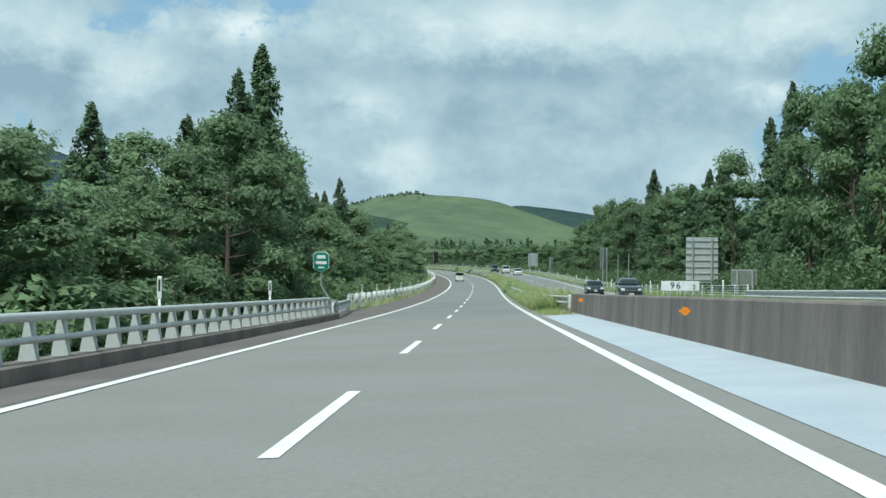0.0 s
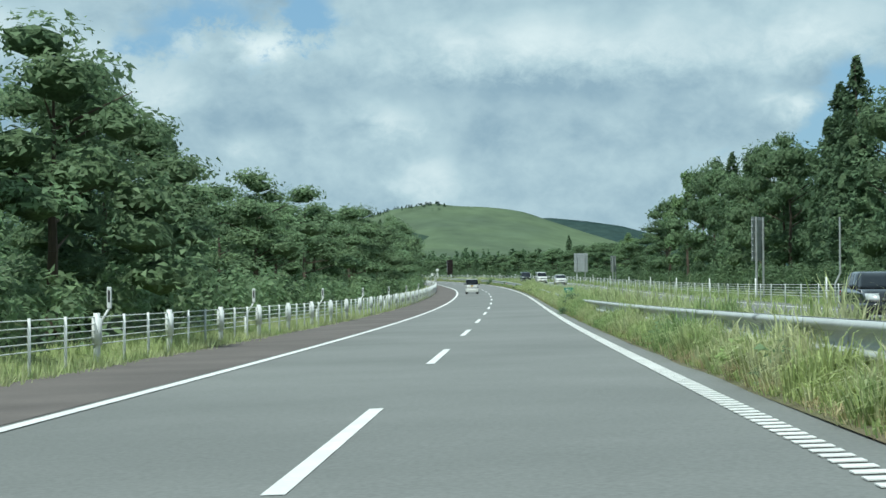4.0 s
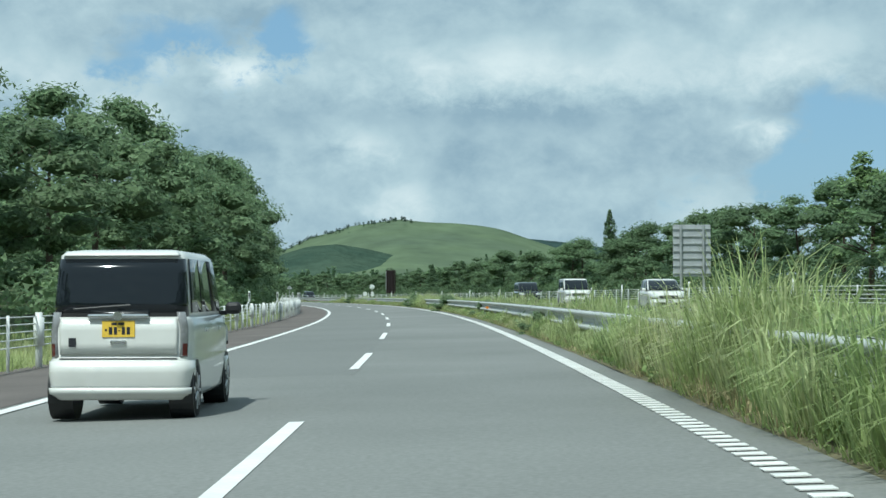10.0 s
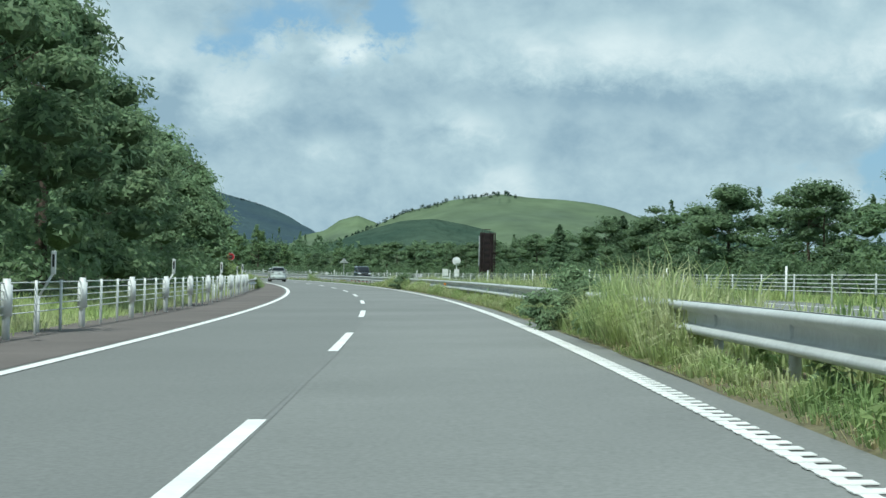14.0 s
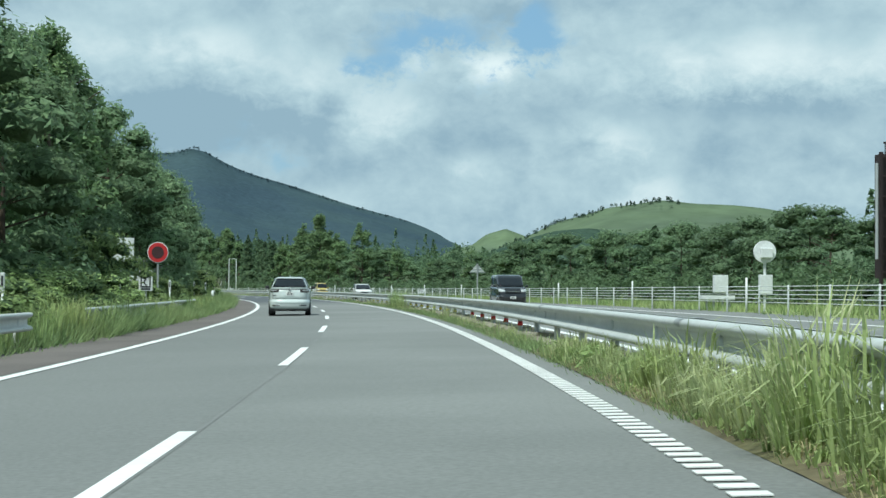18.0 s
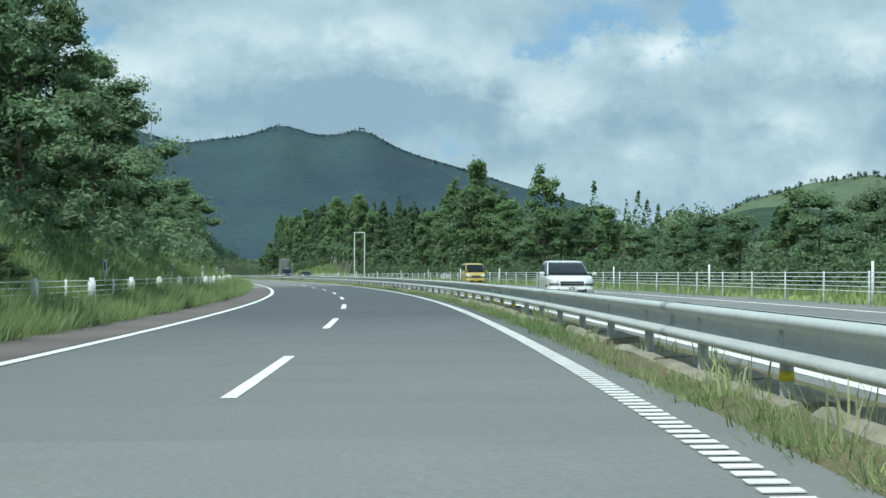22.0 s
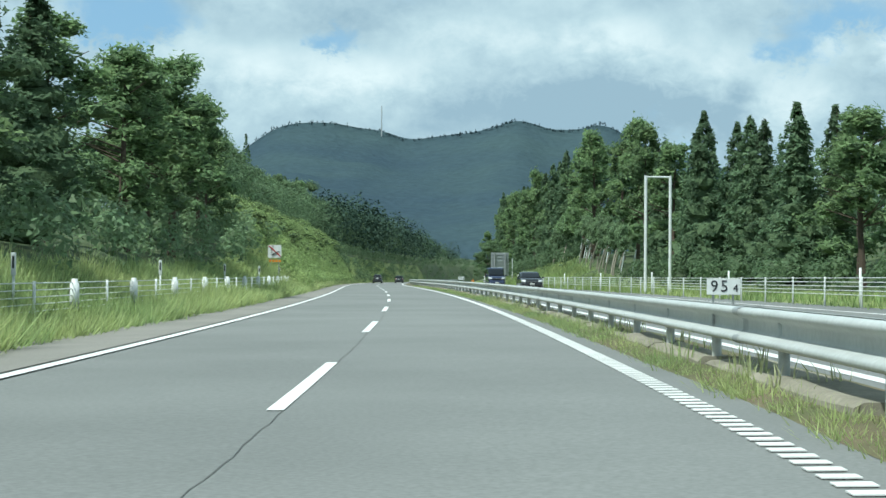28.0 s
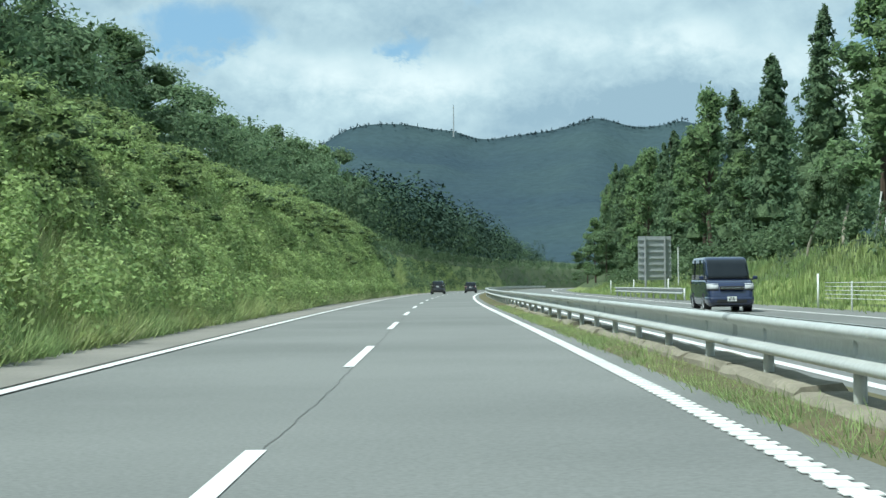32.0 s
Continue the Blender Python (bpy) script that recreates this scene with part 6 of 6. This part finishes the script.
# ---------------------------------------------------------------- vehicles
def loft(bm, rings):
    """Skin between rings of equal count; the ends are closed."""
    R = [[bm.verts.new(p) for p in ring] for ring in rings]
    k = len(R[0])
    for a, b in zip(R, R[1:]):
        for i in range(k):
            bm.faces.new((a[i], a[(i + 1) % k], b[(i + 1) % k], b[i]))
    bm.faces.new(list(reversed(R[0])))
    bm.faces.new(R[-1])
    bmesh.ops.recalc_face_normals(bm, faces=bm.faces[:])
    return bm


def level(prof, z):
    """Half width and rear and front ends of a car's outline at a height."""
    k = np.array(prof)
    return [float(np.interp(z, k[:, 0], k[:, c])) for c in (1, 2, 3)]


def outline(w, yr, yf, t, e, off=0.0):
    """A point of the rounded outline; t = -90 degrees is the middle of the rear."""
    yc, ry = (yr + yf) / 2, (yf - yr) / 2
    c, q = math.cos(radians(t)), math.sin(radians(t))
    return ((w + off) * math.copysign(abs(c) ** (2 / e), c), yc + (ry + off) * math.copysign(abs(q) ** (2 / e), q))


def shell(prof, e, cap=True):
    ts = [k * 7.5 for k in range(48)]
    return loft(bmesh.new(), [[(*outline(w, yr, yf, t, e), z) for t in ts] for z, w, yr, yf in prof])


def patch(prof, e, t0, t1, z0, z1, off=0.012, cols=12, rows=4, lean=0.0):
    """A thin curved sheet lying on the shell between two angles and two heights."""
    bm = bmesh.new()

    def grid(o):
        G = []
        for r in range(rows + 1):
            z = z0 + (z1 - z0) * r / rows
            w, yr, yf = level(prof, z)
            G.append([bm.verts.new((*outline(w, yr, yf, t0 + (t1 - t0) * c / cols + lean * r / rows * (1 if c > cols / 2 else -1) * abs(2 * c / cols - 1), e, o), z)) for c in range(cols + 1)])
        return G
    A, B = grid(off), grid(off - 0.03)
    for r in range(rows):
        for c in range(cols):
            bm.faces.new((A[r][c], A[r][c + 1], A[r + 1][c + 1], A[r + 1][c]))
    rim = [(0, c) for c in range(cols + 1)] + [(r, cols) for r in range(1, rows + 1)] + [(rows, c) for c in range(cols - 1, -1, -1)] + [(r, 0) for r in range(rows - 1, 0, -1)]
    for p, q in zip(rim, rim[1:] + rim[:1]):
        bm.faces.new((A[p[0]][p[1]], B[p[0]][p[1]], B[q[0]][q[1]], A[q[0]][q[1]]))
    bmesh.ops.recalc_face_normals(bm, faces=bm.faces[:])
    return bm


def across(f, e):
    """Angle from the middle of the rear or front at which a fraction of the half width is reached."""
    return 90 - math.degrees(math.acos(min(1.0, abs(f) ** (e / 2))))


def along(f, e):
    return math.degrees(math.asin(math.copysign(min(1.0, abs(f) ** (e / 2)), f)))


def wheel_mesh(r, w):
    bm = bmesh.new()
    prof = [(r * 0.62, -w / 2), (r * 0.9, -w / 2), (r, -w * 0.36), (r, w * 0.36), (r * 0.9, w / 2), (r * 0.62, w / 2)]
    rings = [[(x, q * math.cos(t), q * math.sin(t)) for t in np.linspace(0, 2 * math.pi, 25)[:-1]] for q, x in prof]
    loft(bm, rings)
    tyre = shared("tyre", bm, TYRE, True)
    bm = bmesh.new()
    x = w / 2 - 0.01
    rod(bm, (x - 0.012, 0, 0), (x + 0.012, 0, 0), r * 0.2, seg=12)
    for i in range(7):
        t = i * 2 * math.pi / 7
        rod(bm, (x, 0.1 * r * math.cos(t), 0.1 * r * math.sin(t)), (x, 0.66 * r * math.cos(t), 0.66 * r * math.sin(t)), 0.028, 0.022, 6)
    rim = shared("rim", bm, RIM)
    return tyre, rim


def car(name, label, spec, m, paint, plate=PLATE_W, group=""):
    """Length along y with the nose at +y, standing on z = 0; the origin lies under the rear axle."""
    L, W, H = spec["size"]
    belt, clear, rw = spec["belt"], 0.2, spec.get("wheel", 0.32)
    rear, wb = spec.get("overhang", 0.75), spec["wheelbase"]
    y0, y1 = -rear, L - rear
    ob = thing(name, label, spec.get("category", "car"), m, group)
    hw = W / 2
    hood = spec["hood"]
    cy = spec["cabin"]              # rear foot, rear top, front top, front foot of the glasshouse
    bp, eb, ec = spec["bumper"], spec.get("square", 7.0), spec.get("square_top", 6.0)
    sill = spec.get("sill", 0.24)
    low = sorted([(sill, hw * 0.93, y0 + 0.07, y1 - 0.14), (sill + 0.05, hw * 0.975, y0 + 0.01, y1 - 0.05), (0.36, hw * 0.985, y0, y1 - 0.03), (bp - 0.14, hw, y0 - 0.03, y1), (bp - 0.01, hw * 0.995, y0 - 0.025, y1 - 0.01), (bp + 0.03, hw * 0.985, y0 + 0.02, y1 - 0.03),
                  (hood - 0.14, hw, y0 + 0.02, y1 - 0.10), (hood, hw * 0.985, (y0 + 0.03 + cy[0]) / 2, y1 - 0.36), (max(belt, hood + 0.02), hw * 0.955, cy[0] - 0.03, cy[3] + 0.06)])
    body = part("body", shell(low, eb), paint, ob, smooth=True)
    zb, zt, tp = belt - 0.02, H, hw * spec.get("taper", 0.84)
    foot = hw * spec.get("foot", 0.95)
    top = [(zb, foot, cy[0], cy[3])]
    for v in (0.25, 0.5, 0.75, 0.9):
        b = v ** spec.get("rake", 1.15)
        top.append((zb + (zt - zb) * v, foot + (tp - foot) * v ** 1.25, cy[0] + (cy[1] - cy[0]) * b, cy[3] + (cy[2] - cy[3]) * v ** 1.05))
    top += [(zt - 0.02, tp * 0.93, cy[1] + 0.08, cy[2] - 0.1), (zt, tp * 0.75, cy[1] + 0.3, cy[2] - 0.4)]
    part("cabin", shell(top, ec), paint, ob, smooth=True)
    gv = spec.get("glass_from", 0.08)
    za, zc = zb + (zt - zb) * gv, zb + (zt - zb) * spec.get("glass_to", 0.88)
    a = across(spec.get("glass_wide", 0.86), ec)
    part("rear_window", patch(top, ec, -90 - a, -90 + a, za, zc, lean=spec.get("glass_lean", 0.0)), CAR_GLASS, ob, smooth=True)
    part("windscreen", patch(top, ec, 90 - across(0.9, ec), 90 + across(0.9, ec), zb + 0.04, zc), CAR_GLASS, ob, smooth=True)
    for p, q in spec.get("panes", ((0.06, 0.34), (0.36, 0.64), (0.66, 0.93))):
        t0, t1 = along(p * 1.8 - 0.9, ec), along(q * 1.8 - 0.9, ec)
        part("side_window", patch(top, ec, t0, t1, zb + 0.06, zc, cols=6), CAR_GLASS, ob, smooth=True)
        part("side_window", patch(top, ec, 180 - t1, 180 - t0, zb + 0.06, zc, cols=6), CAR_GLASS, ob, smooth=True)
    if spec.get("lip"):
        part("spoiler", patch(top, ec, -90 - across(0.88, ec), -90 + across(0.88, ec), zt - 0.07, zt - 0.02, spec["lip"], rows=2), paint, ob, smooth=True)
    tyre, rim = wheel_mesh(rw, 0.2)
    for y in (0.0, wb):
        away = abs(y - (y0 + y1) / 2) / (L / 2)
        side = hw * (1 - away ** eb) ** (1 / eb)
        for sx in (-1, 1):
            arch = rod(bmesh.new(), (sx * (hw - 0.25), y, rw + 0.02), (sx * (side + 0.002), y, rw + 0.02), rw * 1.08, seg=28)
            part("wheel_arch", arch, TRIM, ob)
            w = new("wheel")
            w.parent = ob
            w.matrix_basis = Matrix.Translation((sx * (side - 0.094), y, rw)) @ Matrix.Rotation(0 if sx > 0 else math.pi, 4, "Z")
            set_part("tyre", tyre, w, Matrix())
            set_part("rim", rim, w, Matrix(), "spoked alloy rim")
    part("underbody", box(bmesh.new(), -hw * 0.85, y0 + 0.3, 0.2, hw * 0.85, y1 - 0.3, 0.34, 0.02), TRIM, ob)
    part("rear_bumper", patch(low, eb, -90 - across(0.99, eb), -90 + across(0.99, eb), sill + 0.04, bp - 0.015, 0.016, 30, 3), paint, ob, smooth=True)
    part("front_bumper", patch(low, eb, 4, 176, 0.30, bp - 0.06, 0.012, 30, 3), paint, ob, smooth=True)
    ta, tb, tc, td = spec["tail"]
    ha, hb, hc, hd = 0.6, 0.30, hood - 0.30, hood - 0.10
    for sx in (-1, 1):
        t0, t1 = -90 + across(ta, eb), along(tb, eb)
        span = (t0, t1) if sx > 0 else (-180 - t1, -180 - t0)
        t = part("tail_lamp", patch(low, eb, span[0], span[1], tc, td, 0.016, 8, 3), spec.get("tail_mat", TAIL), ob, smooth=True)
        k = 0.18 * (span[1] - span[0])
        l0, l1 = spec.get("lens_at", (0.5, 0.82))
        part("lens", patch(low, eb, span[0] + k, span[1] - k, tc + (td - tc) * l0, tc + (td - tc) * l1, 0.02, 6, 1), spec.get("lens_mat", CLEAR), t)
        t0, t1 = 90 - across(0.55, eb), along(0.86, eb)
        span = (t1, t0) if sx > 0 else (180 - t0, 180 - t1)
        h = part("headlamp", patch(low, eb, span[0], span[1], hc, hd, 0.014, 8, 3), CLEAR, ob, smooth=True)
        part("bezel", patch(low, eb, span[0], span[1], hc - 0.03, hc + 0.01, 0.018, 8, 1), TRIM, h)
        mir = part("mirror", box(bmesh.new(), sx * (hw + 0.02), cy[3] - 0.31, belt + 0.0, sx * (hw + 0.20), cy[3] - 0.19, belt + 0.14, 0.045), spec.get("mirror_mat", paint), ob)
        part("mirror_stem", box(bmesh.new(), sx * (hw - 0.12), cy[3] - 0.28, belt - 0.01, sx * (hw + 0.04), cy[3] - 0.22, belt + 0.04, 0.01), TRIM, mir)
        for y in (wb * 0.30, wb * 0.72):
            part("door_handle", box(bmesh.new(), sx * (hw - 0.01), y - 0.1, belt - 0.17, sx * (hw + 0.025), y + 0.08, belt - 0.13, 0.008), paint, ob)
    part("grille", box(bmesh.new(), -hw * 0.5, y1 - 0.08, hood - 0.33, hw * 0.5, y1 + 0.012, hood - 0.19, 0.02), TRIM, ob)
    part("grille_bar", box(bmesh.new(), -hw * 0.48, y1 + 0.0, hood - 0.27, hw * 0.48, y1 + 0.02, hood - 0.245, 0.004), CHROME, ob)
    part("air_intake", box(bmesh.new(), -hw * 0.62, y1 - 0.1, clear + 0.14, hw * 0.62, y1 + 0.008, clear + 0.30, 0.02), TRIM, ob)
    py = level(low, spec["plate_z"])[1] - spec.get("plate_out", 0.012)
    for yy, zz, s in ((py, spec["plate_z"], -1), (y1 + 0.012, clear + 0.28, 1)):
        p = part("number_plate", box(bmesh.new(), -0.165, yy - 0.008, zz - 0.083, 0.165, yy + 0.008, zz + 0.083, 0.003), plate, ob)
        for x0, x1, z0, z1 in ((-0.135, -0.115, -0.02, 0.0), (-0.095, -0.06, -0.055, 0.02), (-0.045, -0.012, -0.055, 0.02), (0.0, 0.02, -0.022, -0.012), (0.035, 0.068, -0.055, 0.02), (0.085, 0.118, -0.055, 0.02), (-0.07, -0.015, 0.04, 0.065), (0.0, 0.06, 0.04, 0.065)):
            part("lettering_bar", box(bmesh.new(), x0, yy + s * 0.007, zz + z0, x1, yy + s * 0.011, zz + z1), BLACK_PAINT, p)
    return ob, dict(y0=y0, y1=y1, hw=hw, belt=belt, low=low, top=top, e=eb, H=H)


KEI = dict(size=(3.40, 1.475, 1.74), belt=1.05, hood=1.02, wheelbase=2.52, overhang=0.42, wheel=0.285, cabin=(-0.38, -0.26, 1.95, 2.52), taper=0.88, bumper=0.62, sill=0.21, lens_at=(0.02, 0.30), tail=(0.84, -0.95, 0.645, 1.10), square=11.0, square_top=10.0, glass_wide=0.965, tail_mat=LAMP_GREY,
           plate_z=0.93, plate_out=0.02, panes=((0.05, 0.30), (0.33, 0.62), (0.65, 0.93)), glass_from=0.03, glass_to=0.86, rake=1.6, lip=0.04, mirror_mat=TRIM, lens_mat=DEEP_RED)
SUV = dict(size=(4.72, 1.835, 1.665), sill=0.25, belt=1.15, hood=1.02, wheelbase=2.66, overhang=0.98, wheel=0.36, cabin=(-0.90, -0.30, 1.20, 2.35), taper=0.66, foot=0.93, bumper=0.69, tail=(0.50, -0.78, 1.00, 1.13), rake=0.95, glass_lean=1.5,
           plate_z=0.95, plate_out=0.035, panes=((0.14, 0.33), (0.36, 0.63), (0.66, 0.92)), glass_from=0.16, glass_to=0.84, glass_wide=0.86, lip=0.045, square=4.2, square_top=3.8, tail_mat=SMOKED, lens_mat=CLEAR, mirror_mat=TRIM)
SEDAN = dict(size=(4.6, 1.78, 1.46), belt=0.92, hood=0.92, wheelbase=2.7, overhang=0.95, cabin=(-0.45, 0.15, 1.55, 2.45), taper=0.74, bumper=0.6, tail=(0.55, -0.8, 0.72, 0.86), plate_z=0.78)
HATCH = dict(size=(4.0, 1.70, 1.52), belt=0.96, hood=0.95, wheelbase=2.53, overhang=0.65, wheel=0.3, cabin=(-0.5, -0.2, 1.3, 2.45), taper=0.78, bumper=0.6, tail=(0.72, -0.85, 0.76, 0.93), plate_z=0.8)
MINIVAN = dict(size=(4.72, 1.74, 1.85), belt=1.10, hood=1.10, wheelbase=2.85, overhang=0.85, cabin=(-0.75, -0.6, 2.15, 3.05), taper=0.88, bumper=0.66, tail=(0.8, -0.9, 0.8, 1.08), square=8.0, square_top=8.0, plate_z=0.9)
VAN = dict(size=(4.7, 1.70, 1.98), belt=1.15, hood=1.12, wheelbase=2.57, overhang=1.0, cabin=(-0.92, -0.8, 2.45, 3.15), taper=0.9, bumper=0.6, tail=(0.84, -0.93, 0.8, 1.1), square=10.0, square_top=10.0, plate_z=0.8, category="van")

kei, d = car("kei_van", "white boxy small van with tinted rear windows and a yellow plate", KEI, stand(321.3, 3.42), WHITE_CAR, PLATE_Y)
y0, hw = d["y0"], d["hw"]
a = across(0.80, 11)
part("tailgate", patch(d["low"], 11, -90 - a, -90 + a, 0.67, 1.035, 0.014, 8, 3), WHITE_CAR, kei, smooth=True)
part("garnish", box(bmesh.new(), -0.31, y0 - 0.03, 1.035, 0.31, y0 + 0.05, 1.085, 0.02), CHROME, kei, "chrome garnish over the plate")
part("badge", rod(bmesh.new(), (0, y0 - 0.045, 1.06), (0, y0 - 0.02, 1.06), 0.045, seg=14), CHROME, kei)
part("badge_plate", box(bmesh.new(), -0.50, y0 - 0.012, 0.75, -0.43, y0 + 0.01, 0.84, 0.003), BLACK_PAINT, kei)
part("lower_lip", patch(d["low"], 11, -90 - across(0.985, 11), -90 + across(0.985, 11), 0.27, 0.335, 0.035, 24, 2), WHITE_CAR, kei, smooth=True)
part("bumper_groove", patch(d["low"], 11, -90 - across(0.985, 11), -90 + across(0.985, 11), 0.348, 0.356, 0.019, 24, 1), GREY_METAL, kei)
part("gate_gap", patch(d["low"], 11, -90 - across(0.80, 11), -90 + across(0.80, 11), 0.625, 0.637, 0.012, 8, 1), TRIM, kei)
part("wiper", rod(bmesh.new(), (-0.45, y0 + 0.0, 1.13), (0.12, y0 + 0.01, 1.17), 0.012, seg=6), TRIM, kei)
part("gate_handle", box(bmesh.new(), -0.08, y0 - 0.02, 0.78, 0.08, y0 + 0.01, 0.815, 0.006), CHROME, kei)

suv, d = car("suv", "pearl white family SUV with a dark rear window", SUV, stand(621.9, 3.13), SILVER_CAR)
y0, hw = d["y0"], d["hw"]
a = across(0.80, 4.2)
part("tailgate", patch(d["low"], 4.2, -90 - a, -90 + a, 0.72, 1.10, 0.010, 12, 4), SILVER_CAR, suv, smooth=True)
part("plate_recess", patch(d["low"], 4.2, -90 - across(0.36, 4.2), -90 + across(0.36, 4.2), 0.85, 1.05, 0.014, 4, 1), SILVER_CAR, suv)
part("chrome_strip", patch(d["low"], 4.2, -90 - a, -90 + a, 1.135, 1.155, 0.022, 12, 1), CHROME, suv)
part("badge", rod(bmesh.new(), (0, y0 - 0.02, 1.13), (0, y0 + 0.05, 1.13), 0.05, seg=16), CHROME, suv)
part("badge_plate", patch(d["low"], 4.2, -90 - across(0.78, 4.2), -90 - across(0.6, 4.2), 0.86, 0.885, 0.016, 4, 1), BLACK_PAINT, suv)
part("lower_bumper", patch(d["low"], 4.2, -150, -30, 0.26, 0.31, 0.018, 16, 1), TRIM, suv)
for sx in (-1, 1):
    for nm, z0, z1, f0, f1, o, mt in (("exhaust_trim", 0.42, 0.48, 0.44, 0.78, 0.030, CHROME), ("exhaust_slot", 0.435, 0.465, 0.5, 0.74, 0.036, TRIM)):
        t0, t1 = -90 + sx * across(f0, 4.2), -90 + sx * across(f1, 4.2)
        part(nm, patch(d["low"], 4.2, min(t0, t1), max(t0, t1), z0, z1, o, 4, 1), mt, suv, "chrome exhaust finisher" if mt is CHROME else "")
part("bumper_crease", patch(d["low"], 4.2, -90 - across(0.7, 4.2), -90 + across(0.7, 4.2), 0.56, 0.585, 0.03, 10, 1), SILVER_CAR, suv)
part("wiper", rod(bmesh.new(), (0.02, y0 + 0.12, 1.245), (0.52, y0 + 0.13, 1.235), 0.012, seg=6), TRIM, suv)
part("aerial_fin", box(bmesh.new(), -0.02, 0.45, 1.63, 0.02, 0.62, 1.73, 0.012), SILVER_CAR, suv)


def meeting(name, label, spec, s, paint, plate=PLATE_W, n=-10.0):
    ob, _ = car(name, label, spec, stand(s, n + oncoming(s), 0.0, 180), paint, plate, "oncoming vehicles")
    return ob


meeting("suv", "black SUV on the oncoming road", dict(SUV, mirror_mat=BLACK_CAR), 134, BLACK_CAR)
meeting("sedan", "dark sedan on the oncoming road", SEDAN, 176, BLACK_CAR)
meeting("hatchback", "white hatchback on the oncoming road", HATCH, 384, WHITE_CAR)
meeting("minivan", "white minivan on the oncoming road", MINIVAN, 418, WHITE_CAR)
meeting("minivan", "dark grey minivan on the oncoming road", MINIVAN, 446, BLACK_CAR)
meeting("minivan", "black minivan with a chrome grille on the oncoming road", MINIVAN, 653, BLACK_CAR)
meeting("hatchback", "white hatchback on the oncoming road", HATCH, 722, WHITE_CAR, PLATE_W, -6.6)
meeting("kei_van", "yellow small van with an orange plate on the oncoming road", dict(KEI, mirror_mat=YELLOW_CAR), 788, YELLOW_CAR, PLATE_Y)
meeting("sedan", "black sedan on the oncoming road", SEDAN, 957, BLACK_CAR)
meeting("van", "dark blue van with a white number plate on the oncoming road", VAN, 993, BLUE_CAR)
for name, label, spec, s, n, paint in (("suv", "dark SUV far ahead on the carriageway", dict(SUV, mirror_mat=BLACK_CAR), 1150, 3.3, BLACK_CAR), ("hatchback", "black car far ahead in the passing lane", HATCH, 1176, -0.2, BLACK_CAR)):
    car(name, label, spec, stand(s, n), paint, PLATE_W)
